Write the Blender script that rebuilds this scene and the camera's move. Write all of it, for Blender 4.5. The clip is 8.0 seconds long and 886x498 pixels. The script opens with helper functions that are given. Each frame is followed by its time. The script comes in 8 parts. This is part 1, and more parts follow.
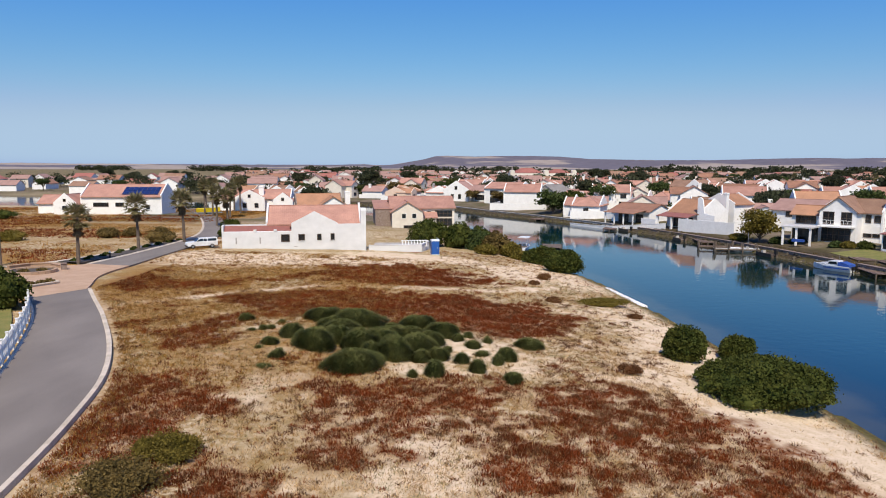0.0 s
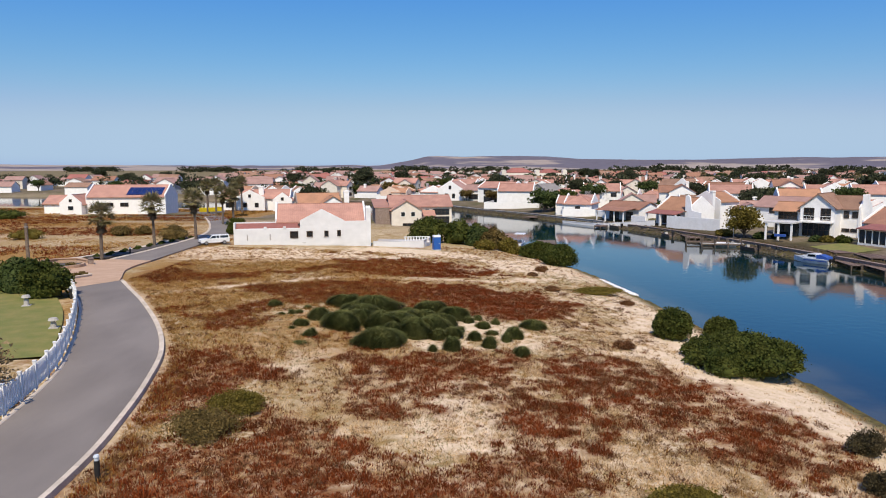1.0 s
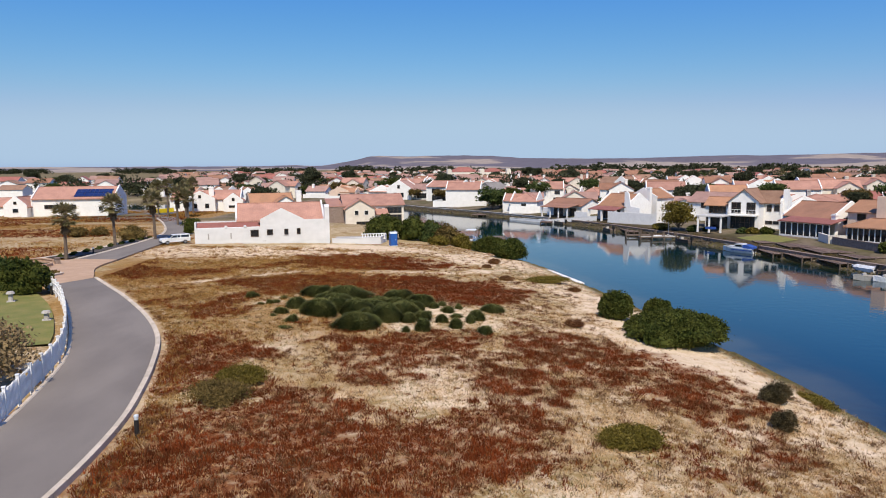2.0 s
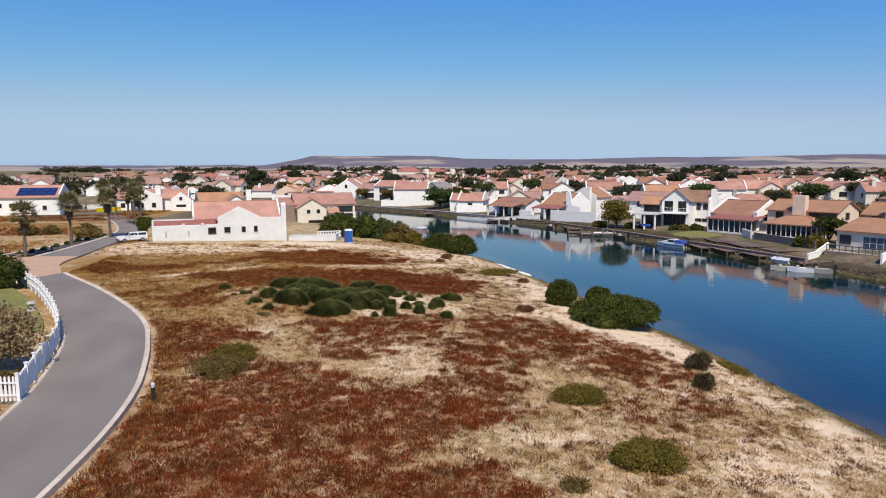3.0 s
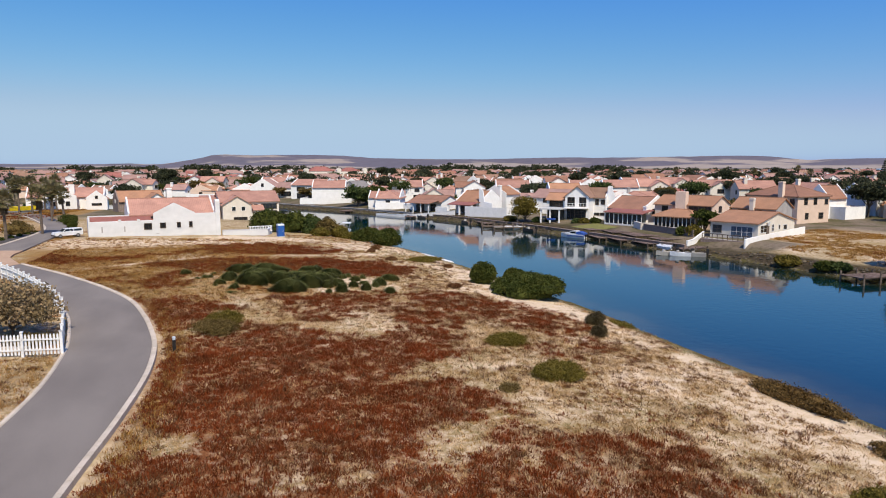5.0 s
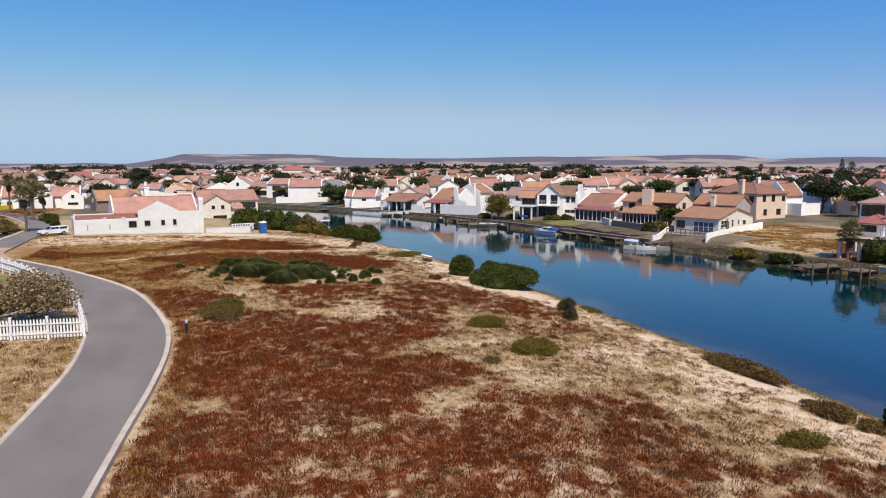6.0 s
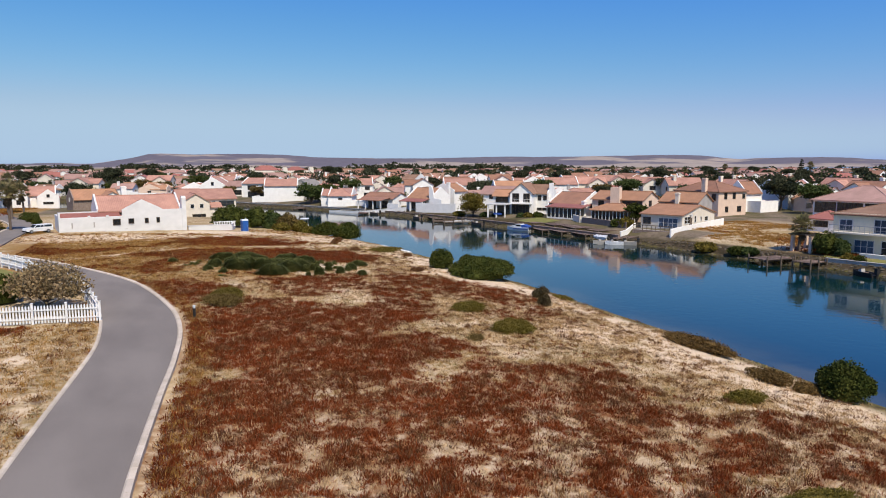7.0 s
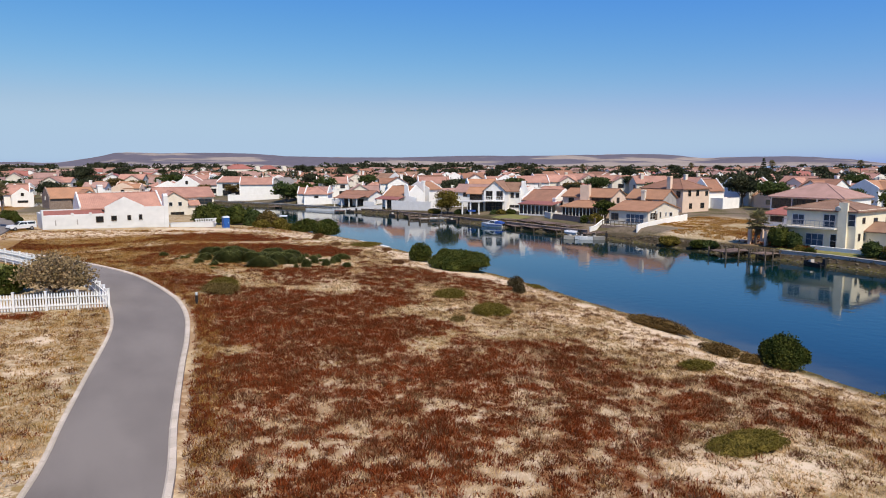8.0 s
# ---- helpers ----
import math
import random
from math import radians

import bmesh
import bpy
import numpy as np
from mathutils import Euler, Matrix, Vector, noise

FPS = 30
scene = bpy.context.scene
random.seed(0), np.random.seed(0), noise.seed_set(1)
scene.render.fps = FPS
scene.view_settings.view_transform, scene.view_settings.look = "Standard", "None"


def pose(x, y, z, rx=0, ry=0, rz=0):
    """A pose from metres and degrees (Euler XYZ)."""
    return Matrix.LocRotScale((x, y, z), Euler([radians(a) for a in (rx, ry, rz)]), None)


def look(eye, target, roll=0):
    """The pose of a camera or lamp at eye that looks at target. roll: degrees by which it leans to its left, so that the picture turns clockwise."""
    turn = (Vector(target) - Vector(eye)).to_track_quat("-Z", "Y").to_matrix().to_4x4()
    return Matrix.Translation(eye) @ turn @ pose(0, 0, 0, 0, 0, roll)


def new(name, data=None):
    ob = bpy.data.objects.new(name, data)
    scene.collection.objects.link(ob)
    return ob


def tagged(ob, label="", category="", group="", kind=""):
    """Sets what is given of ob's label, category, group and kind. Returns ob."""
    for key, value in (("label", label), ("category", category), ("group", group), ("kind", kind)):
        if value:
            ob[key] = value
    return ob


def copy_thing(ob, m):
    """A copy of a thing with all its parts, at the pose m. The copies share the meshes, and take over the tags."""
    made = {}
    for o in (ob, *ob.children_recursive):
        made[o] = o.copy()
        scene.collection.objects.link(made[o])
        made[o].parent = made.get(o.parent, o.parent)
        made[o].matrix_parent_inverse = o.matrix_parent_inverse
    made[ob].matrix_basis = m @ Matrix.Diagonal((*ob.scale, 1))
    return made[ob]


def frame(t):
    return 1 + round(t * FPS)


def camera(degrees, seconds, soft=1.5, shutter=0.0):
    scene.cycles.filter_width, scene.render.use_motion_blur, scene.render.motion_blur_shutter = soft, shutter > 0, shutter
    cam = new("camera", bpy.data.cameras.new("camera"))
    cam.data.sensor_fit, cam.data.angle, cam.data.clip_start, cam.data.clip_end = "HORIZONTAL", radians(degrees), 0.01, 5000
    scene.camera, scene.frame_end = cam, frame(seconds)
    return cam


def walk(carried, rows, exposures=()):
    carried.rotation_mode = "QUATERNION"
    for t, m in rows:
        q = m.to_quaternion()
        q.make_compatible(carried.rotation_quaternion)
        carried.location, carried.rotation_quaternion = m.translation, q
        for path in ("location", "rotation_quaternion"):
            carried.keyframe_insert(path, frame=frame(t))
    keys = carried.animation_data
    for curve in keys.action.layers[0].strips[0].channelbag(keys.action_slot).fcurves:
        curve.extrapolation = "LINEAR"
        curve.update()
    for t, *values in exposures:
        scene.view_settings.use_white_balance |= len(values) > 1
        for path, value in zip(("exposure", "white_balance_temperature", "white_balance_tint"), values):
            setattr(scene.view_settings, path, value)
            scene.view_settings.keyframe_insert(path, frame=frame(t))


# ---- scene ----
cam = camera(66.4, 8.0, soft=1.0)
PATH = [
    (0, (-4.053, -4.434, 13.092), (-4.036, -2.448, 12.851), 0.1),
    (0.5, (-4.89, -7.057, 13.072), (-4.876, -5.072, 12.831), 0.0),
    (1, (-5.799, -9.581, 12.975), (-5.753, -7.596, 12.735), -0.1),
    (1.5, (-6.738, -12.097, 12.939), (-6.617, -10.115, 12.699), -0.2),
    (2.8, (-9.622, -18.452, 12.922), (-9.279, -16.497, 12.679), -0.4),
    (3, (-10.083, -19.418, 12.906), (-9.709, -17.468, 12.664), -0.2),
    (3.5, (-11.353, -21.879, 12.854), (-10.896, -19.947, 12.612), -0.3),
    (4, (-12.633, -24.243, 12.846), (-12.101, -22.33, 12.603), -0.2),
    (4.5, (-13.955, -26.486, 12.793), (-13.367, -24.59, 12.55), -0.1),
    (6, (-17.71, -32.788, 12.726), (-17.0, -30.934, 12.48), -0.1),
    (6.5, (-19.047, -34.761, 12.639), (-18.298, -32.923, 12.392), -0.2),
    (7, (-20.417, -36.722, 12.562), (-19.63, -34.9, 12.316), -0.1),
    (7.5, (-21.769, -38.626, 12.483), (-20.945, -36.821, 12.235), -0.1),
    (8, (-23.099, -40.515, 12.424), (-22.237, -38.727, 12.175), -0.1),
]
walk(cam, [(t, look(eye, target, roll)) for t, eye, target, roll in PATH])

# ---- light ----
SUN_TO = Vector((0.0, -0.73, 1.0)).normalized()
world = bpy.data.worlds.new("world")
scene.world = world
world.use_nodes = True
wt = world.node_tree
wt.nodes.clear()
w_out, w_bg, w_sky = wt.nodes.new("ShaderNodeOutputWorld"), wt.nodes.new("ShaderNodeBackground"), wt.nodes.new("ShaderNodeTexSky")
w_sky.sky_type = "NISHITA"
w_sky.sun_disc = False
w_sky.sun_elevation = math.asin(SUN_TO.z)
w_sky.sun_rotation = math.atan2(SUN_TO.x, SUN_TO.y)
w_sky.altitude = 0
w_sky.air_density, w_sky.dust_density, w_sky.ozone_density = 1.5, 0.5, 10.0
w_bg.inputs["Strength"].default_value = 0.087
w_split, w_join = wt.nodes.new("ShaderNodeSeparateColor"), wt.nodes.new("ShaderNodeCombineColor")
wt.links.new(w_sky.outputs[0], w_split.inputs[0])
sky_channels = []
for channel, (power, gain, least) in enumerate(((1.85, 0.335, 0.5), (1.235, 0.738, 1.5), (0.6, 2.8, 4.2))):
    w_pow, w_gain, w_least, w_most = (wt.nodes.new("ShaderNodeMath") for _ in range(4))
    for node, op, v in ((w_pow, "POWER", power), (w_gain, "MULTIPLY", gain), (w_least, "MAXIMUM", least), (w_most, "SMOOTH_MIN", (4.85, 6.75, 9.2)[channel])):
        node.operation = op
        node.inputs[1].default_value = v
        node.inputs[2].default_value = (2.0, 2.0, 1.2)[channel]
    wt.links.new(w_split.outputs[channel], w_pow.inputs[0])
    wt.links.new(w_pow.outputs[0], w_gain.inputs[0])
    wt.links.new(w_gain.outputs[0], w_least.inputs[0])
    wt.links.new(w_least.outputs[0], w_most.inputs[0])
    sky_channels.append(w_most.outputs[0])
    if channel == 2:  # the blue stays full towards the horizon and fades overhead
        w_way, w_axes, w_fade = wt.nodes.new("ShaderNodeTexCoord"), wt.nodes.new("ShaderNodeSeparateXYZ"), wt.nodes.new("ShaderNodeMapRange")
        for key, v in (("From Min", 0.3), ("From Max", 0.8), ("To Min", 8.4), ("To Max", 4.2)):
            w_fade.inputs[key].default_value = v
        wt.links.new(w_way.outputs["Generated"], w_axes.inputs[0])
        wt.links.new(w_axes.outputs[2], w_fade.inputs["Value"])
        wt.links.new(w_fade.outputs[0], w_least.inputs[1])
w_ratio, w_green = wt.nodes.new("ShaderNodeMath"), wt.nodes.new("ShaderNodeMath")
w_ratio.operation, w_green.operation = "MULTIPLY", "SMOOTH_MAX"
w_green.inputs[2].default_value = 1.2
w_ratio.inputs[1].default_value = 1.36
wt.links.new(sky_channels[0], w_ratio.inputs[0])
wt.links.new(w_ratio.outputs[0], w_green.inputs[0])
wt.links.new(sky_channels[1], w_green.inputs[1])
w_ratio_blue, w_blue = wt.nodes.new("ShaderNodeMath"), wt.nodes.new("ShaderNodeMath")
w_ratio_blue.operation, w_blue.operation = "MULTIPLY", "SMOOTH_MAX"
w_blue.inputs[2].default_value = 1.2
w_ratio_blue.inputs[1].default_value = 1.75
wt.links.new(sky_channels[0], w_ratio_blue.inputs[0])
wt.links.new(w_ratio_blue.outputs[0], w_blue.inputs[0])
wt.links.new(sky_channels[2], w_blue.inputs[1])
for channel, socket in enumerate((sky_channels[0], w_green.outputs[0], w_blue.outputs[0])):
    wt.links.new(socket, w_join.inputs[channel])
wt.links.new(w_join.outputs[0], w_bg.inputs[0])
wt.links.new(w_bg.outputs[0], w_out.inputs[0])
sun = new("sun", bpy.data.lights.new("sun", "SUN"))
sun.data.energy, sun.data.angle, sun.data.color = 5.0, radians(0.53), (1.0, 0.90, 0.75)
sun.matrix_world = look(SUN_TO * 300, (0, 0, 0))
scene.view_settings.exposure = 0.0

# ---- materials ----


def material(name, colour, second=None, scale=3.0, mix=(0.35, 0.65), rough=0.85, fine=40.0, bump=0.3, metal=0.0, island=0.0, random_tint=0.0, spec=0.3, streak=None, grain_range=(0.82, 1.15)):
    """A surface of two colours in broad patches, with fine grain, relief and an uneven gloss."""
    m = bpy.data.materials.new(name)
    m.use_nodes = True
    t = m.node_tree
    n, link = t.nodes, t.links.new
    b = n["Principled BSDF"]
    second = second or tuple(c * 0.8 for c in colour)
    geo = n.new("ShaderNodeNewGeometry")
    big = n.new("ShaderNodeTexNoise")
    big.inputs["Scale"].default_value, big.inputs["Detail"].default_value = scale, 6
    small = n.new("ShaderNodeTexNoise")
    small.inputs["Scale"].default_value, small.inputs["Detail"].default_value = fine, 3
    link(geo.outputs["Position"], small.inputs["Vector"])
    if streak:
        s = n.new("ShaderNodeVectorMath")
        s.operation = "MULTIPLY"
        s.inputs[1].default_value = streak
        link(geo.outputs["Position"], s.inputs[0])
        link(s.outputs[0], big.inputs["Vector"])
    else:
        link(geo.outputs["Position"], big.inputs["Vector"])
    ramp = n.new("ShaderNodeMapRange")
    ramp.inputs["From Min"].default_value, ramp.inputs["From Max"].default_value = mix
    link(big.outputs["Fac"], ramp.inputs["Value"])
    c = n.new("ShaderNodeMix")
    c.data_type = "RGBA"
    c.inputs["A"].default_value, c.inputs["B"].default_value = (*colour, 1), (*second, 1)
    link(ramp.outputs[0], c.inputs["Factor"])
    out = c.outputs["Result"]
    grain = n.new("ShaderNodeMapRange")
    grain.inputs["From Min"].default_value, grain.inputs["From Max"].default_value = 0.25, 0.75
    grain.inputs["To Min"].default_value, grain.inputs["To Max"].default_value = grain_range
    link(small.outputs["Fac"], grain.inputs["Value"])
    hsv = n.new("ShaderNodeHueSaturation")
    link(out, hsv.inputs["Color"])
    value = grain.outputs[0]
    for amount, source in ((island, "island"), (random_tint, "object")):
        if amount:
            r = n.new("ShaderNodeMapRange")
            r.inputs["To Min"].default_value, r.inputs["To Max"].default_value = 1 - amount, 1 + amount
            if source == "island":
                link(geo.outputs["Random Per Island"], r.inputs["Value"])
            else:
                info = n.new("ShaderNodeObjectInfo")
                link(info.outputs["Random"], r.inputs["Value"])
            k = n.new("ShaderNodeMath")
            k.operation = "MULTIPLY"
            link(value, k.inputs[0])
            link(r.outputs[0], k.inputs[1])
            value = k.outputs[0]
    link(value, hsv.inputs["Value"])
    link(hsv.outputs[0], b.inputs["Base Color"])
    rr = n.new("ShaderNodeMapRange")
    rr.inputs["To Min"].default_value, rr.inputs["To Max"].default_value = max(0.02, rough - 0.12), min(1, rough + 0.12)
    link(big.outputs["Fac"], rr.inputs["Value"])
    link(rr.outputs[0], b.inputs["Roughness"])
    b.inputs["Metallic"].default_value = metal
    b.inputs["Specular IOR Level"].default_value = spec
    if bump:
        bp = n.new("ShaderNodeBump")
        bp.inputs["Strength"].default_value, bp.inputs["Distance"].default_value = bump, 0.02
        link(small.outputs["Fac"], bp.inputs["Height"])
        link(bp.outputs[0], b.inputs["Normal"])
    return m


def roof_material(name, colour, second, tint=0.12):
    """Clay or concrete tiles: courses as relief, weathering in patches."""
    m = material(name, colour, second, scale=0.5, rough=0.85, fine=6, bump=0, random_tint=tint)
    t = m.node_tree
    n, link = t.nodes, t.links.new
    tex = n.new("ShaderNodeTexCoord")
    w1, w2 = n.new("ShaderNodeTexWave"), n.new("ShaderNodeTexWave")
    for w, axis, s in ((w1, "X", 1.05), (w2, "Z", 1.6)):
        w.bands_direction, w.inputs["Scale"].default_value = axis, s
        w.inputs["Distortion"].default_value = 0.4
        link(tex.outputs["Object"], w.inputs["Vector"])
    add = n.new("ShaderNodeMath")
    link(w1.outputs["Fac"], add.inputs[0])
    link(w2.outputs["Fac"], add.inputs[1])
    bp = n.new("ShaderNodeBump")
    bp.inputs["Strength"].default_value, bp.inputs["Distance"].default_value = 0.35, 0.05
    link(add.outputs[0], bp.inputs["Height"])
    link(bp.outputs[0], n["Principled BSDF"].inputs["Normal"])
    return m


def glass_material(name, colour):
    m = material(name, colour, tuple(c * 0.5 for c in colour), scale=0.7, rough=0.14, fine=3, bump=0, spec=0.6, random_tint=0.4)
    return m


def leaf_material(name, colour, second, island=0.35, scale=0.9, through_light=0.25):
    m = material(name, colour, second, scale=scale, rough=0.75, fine=9, bump=0, island=island, spec=0.08)
    t = m.node_tree
    b = t.nodes["Principled BSDF"]
    tr, mix = t.nodes.new("ShaderNodeBsdfTranslucent"), t.nodes.new("ShaderNodeMixShader")
    src = b.inputs["Base Color"].links[0].from_socket
    t.links.new(src, tr.inputs["Color"])
    mix.inputs[0].default_value = through_light
    t.links.new(b.outputs[0], mix.inputs[1])
    t.links.new(tr.outputs[0], mix.inputs[2])
    t.links.new(mix.outputs[0], t.nodes["Material Output"].inputs["Surface"])
    return m


WHITE = material("white_render", (0.87, 0.845, 0.81), (0.81, 0.785, 0.745), scale=0.8, rough=0.9, fine=2.5, bump=0.1, grain_range=(0.95, 1.04), random_tint=0.05)
CREAM = material("cream_render", (0.74, 0.67, 0.57), (0.68, 0.61, 0.51), scale=0.8, rough=0.9, fine=2.5, bump=0.1, grain_range=(0.95, 1.04), random_tint=0.08)
VILLA_CREAM = material("warm_cream_render", (0.84, 0.76, 0.58), (0.79, 0.71, 0.53), scale=0.8, rough=0.9, fine=2.5, bump=0.1, grain_range=(0.95, 1.04))
PEACH = material("peach_render", (0.76, 0.57, 0.44), (0.70, 0.52, 0.40), scale=0.8, rough=0.9, fine=2.5, bump=0.1, grain_range=(0.95, 1.04), random_tint=0.08)
GREY_WALL = material("grey_render", (0.42, 0.40, 0.38), (0.34, 0.32, 0.31), scale=0.8, rough=0.9, fine=2.5, bump=0.1, grain_range=(0.95, 1.04), random_tint=0.15)
PLASTER = material("raw_plaster", (0.68, 0.672, 0.668), (0.62, 0.615, 0.61), scale=0.35, rough=0.95, fine=1.2, bump=0.1, streak=(1, 1, 2.5), grain_range=(0.95, 1.05))
STONE_WALL = material("brown_stone_wall", (0.20, 0.14, 0.11), (0.30, 0.23, 0.19), scale=4, rough=0.95, fine=9, bump=0.6)
TIMBER = material("dark_timber", (0.10, 0.07, 0.05), (0.17, 0.13, 0.10), scale=5, rough=0.9, fine=30, bump=0.4, random_tint=0.3)
DECK = material("weathered_deck", (0.115, 0.07, 0.052), (0.20, 0.145, 0.115), scale=2, rough=0.95, fine=20, bump=0.4, random_tint=0.3)
ROOF_PINK = roof_material("pink_tiles", (0.44, 0.235, 0.175), (0.35, 0.185, 0.14))
ROOF_TERRA = roof_material("terracotta_tiles", (0.31, 0.155, 0.098), (0.25, 0.13, 0.085))
ROOF_ORANGE = roof_material("orange_tiles", (0.41, 0.21, 0.12), (0.34, 0.18, 0.105))
ROOF_BROWN = roof_material("brown_tiles", (0.23, 0.13, 0.085), (0.30, 0.18, 0.12))
ROOF_RED = roof_material("red_tiles", (0.33, 0.125, 0.10), (0.27, 0.105, 0.085))
ROOF_GREY = roof_material("grey_tiles", (0.20, 0.18, 0.17), (0.26, 0.24, 0.22))
ROOF_DUSTY = roof_material("dusty_rose_tiles", (0.39, 0.235, 0.195), (0.32, 0.195, 0.16))
METAL_ROOF = material("pale_sheet_roof", (0.62, 0.60, 0.56), (0.54, 0.52, 0.5), scale=1, rough=0.5, fine=8, bump=0.1)
GLASS = glass_material("window_glass", (0.02, 0.024, 0.028))
BLUE_GLASS = glass_material("blue_curtained_glass", (0.085, 0.125, 0.19))
FRAME = material("window_paint", (0.75, 0.73, 0.70), scale=3, rough=0.6, fine=20, bump=0.05)
DARK_FRAME = material("dark_window_paint", (0.10, 0.07, 0.05), scale=3, rough=0.6, fine=20, bump=0.05)
ASPHALT = material("asphalt", (0.165, 0.141, 0.123), (0.215, 0.186, 0.163), scale=0.35, rough=0.92, fine=60, bump=0.25, streak=(1, 0.4, 1))
KERB = material("kerb_concrete", (0.58, 0.49, 0.40), (0.48, 0.40, 0.31), scale=1.2, rough=0.9, fine=30, bump=0.3, random_tint=0.1)
BRICK_PAVING = material("pink_brick_paving", (0.40, 0.26, 0.165), (0.46, 0.31, 0.21), scale=0.8, rough=0.92, fine=14, bump=0.4, random_tint=0.15)
CONCRETE = material("concrete", (0.44, 0.41, 0.37), (0.35, 0.32, 0.29), scale=0.8, rough=0.92, fine=10, bump=0.3)
ROCK = material("dark_bank_rock", (0.055, 0.046, 0.032), (0.11, 0.088, 0.06), scale=1.5, rough=0.95, fine=6, bump=0.6, random_tint=0.4, island=0.4)
FENCE_PAINT = material("white_picket_paint", (0.80, 0.79, 0.78), (0.72, 0.71, 0.70), scale=2, rough=0.7, fine=25, bump=0.1)
SHRUB = leaf_material("shrub_leaves", (0.042, 0.056, 0.012), (0.085, 0.092, 0.02))
SHRUB_OLIVE = leaf_material("olive_leaves", (0.125, 0.10, 0.018), (0.18, 0.135, 0.03))
RESTIO = leaf_material("reed_mound_blades", (0.075, 0.085, 0.026), (0.15, 0.15, 0.05), island=0.5)
TREE_LEAF = leaf_material("tree_leaves", (0.05, 0.072, 0.02), (0.08, 0.10, 0.032))
TREE_GREY = leaf_material("grey_green_leaves", (0.125, 0.088, 0.028), (0.175, 0.12, 0.042))
FAR_LEAF = leaf_material("distant_tree_leaves", (0.042, 0.05, 0.026), (0.068, 0.07, 0.038), scale=0.1)
DRY_LEAF = leaf_material("dry_brown_leaves", (0.33, 0.23, 0.125), (0.23, 0.17, 0.085))
PALM_LEAF = leaf_material("palm_fronds", (0.16, 0.15, 0.06), (0.26, 0.21, 0.11), through_light=0.4)
PALM_DRY = leaf_material("dry_palm_skirt", (0.20, 0.15, 0.09), (0.14, 0.10, 0.06))
BARK = material("bark", (0.11, 0.08, 0.06), (0.17, 0.13, 0.10), scale=3, rough=0.95, fine=20, bump=0.6)
SCRUB_RED = leaf_material("red_brown_scrub", (0.215, 0.047, 0.012), (0.125, 0.031, 0.009), island=0.5, scale=0.4)
SCRUB_BANK = leaf_material("brown_bank_scrub", (0.11, 0.065, 0.022), (0.16, 0.10, 0.035))
DARK_SHRUB = leaf_material("dark_grey_green_leaves", (0.062, 0.05, 0.024), (0.095, 0.07, 0.036))
SCRUB_WOODY = leaf_material("woody_shrublet_twigs", (0.115, 0.043, 0.017), (0.175, 0.085, 0.04), island=0.5, scale=0.5)
SCRUB_DARK = leaf_material("dark_brown_scrub", (0.12, 0.05, 0.02), (0.19, 0.095, 0.04), island=0.5, scale=0.4)
TAN_GRASS = leaf_material("tan_dry_growth", (0.40, 0.25, 0.11), (0.27, 0.155, 0.06), island=0.4, scale=0.5, through_light=0.4)
STRAW = leaf_material("straw_grass", (0.65, 0.45, 0.225), (0.47, 0.31, 0.135), island=0.4, scale=0.5, through_light=0.5)
PALE_GRASS = leaf_material("pale_dead_grass", (0.77, 0.57, 0.325), (0.62, 0.44, 0.235), island=0.3, scale=0.6, through_light=0.5)
GOLD_GRASS = leaf_material("golden_grass", (0.40, 0.225, 0.06), (0.27, 0.13, 0.034), island=0.4, scale=0.5)
OLIVE_GRASS = leaf_material("olive_grass", (0.21, 0.19, 0.07), (0.28, 0.23, 0.10), island=0.4, scale=0.5)
CAR_WHITE = material("white_car_paint", (0.80, 0.80, 0.80), scale=2, rough=0.3, fine=4, bump=0, spec=0.5)
RUBBER = material("black_rubber", (0.02, 0.02, 0.02), scale=4, rough=0.85, fine=30, bump=0.1)
BLUE_PLASTIC = material("blue_plastic", (0.02, 0.10, 0.36), (0.02, 0.08, 0.30), scale=2, rough=0.5, fine=15, bump=0.05)
PALE_PLASTIC = material("pale_plastic", (0.62, 0.66, 0.70), scale=2, rough=0.5, fine=15, bump=0.05)
STEEL = material("steel", (0.45, 0.45, 0.46), scale=3, rough=0.4, fine=20, bump=0.05, metal=0.8)
BLACK_PAINT = material("black_paint", (0.025, 0.022, 0.02), scale=4, rough=0.6, fine=30, bump=0.1)
HULL_WHITE = material("white_hull", (0.75, 0.76, 0.78), scale=1.5, rough=0.35, fine=6, bump=0, random_tint=0.08)
CANVAS_BLUE = material("blue_canvas", (0.03, 0.09, 0.35), (0.03, 0.07, 0.27), scale=2, rough=0.8, fine=15, bump=0.1)
YELLOW = material("yellow_paint", (0.75, 0.55, 0.02), scale=2, rough=0.5, fine=10, bump=0)
SOLAR = material("solar_cell_glass", (0.012, 0.022, 0.09), (0.02, 0.035, 0.12), scale=1.2, rough=0.18, fine=6, bump=0, spec=0.6)
MULCH = material("dark_mulch", (0.06, 0.05, 0.045), (0.10, 0.085, 0.07), scale=2, rough=1, fine=15, bump=0.5)
LAWN = material("lawn", (0.15, 0.16, 0.04), (0.22, 0.19, 0.06), scale=0.8, rough=1, fine=20, bump=0.5)
STEEL_ROOF_RED = material("red_porch_roof", (0.30, 0.115, 0.09), (0.25, 0.10, 0.08), scale=1, rough=0.7, fine=10, bump=0.1)
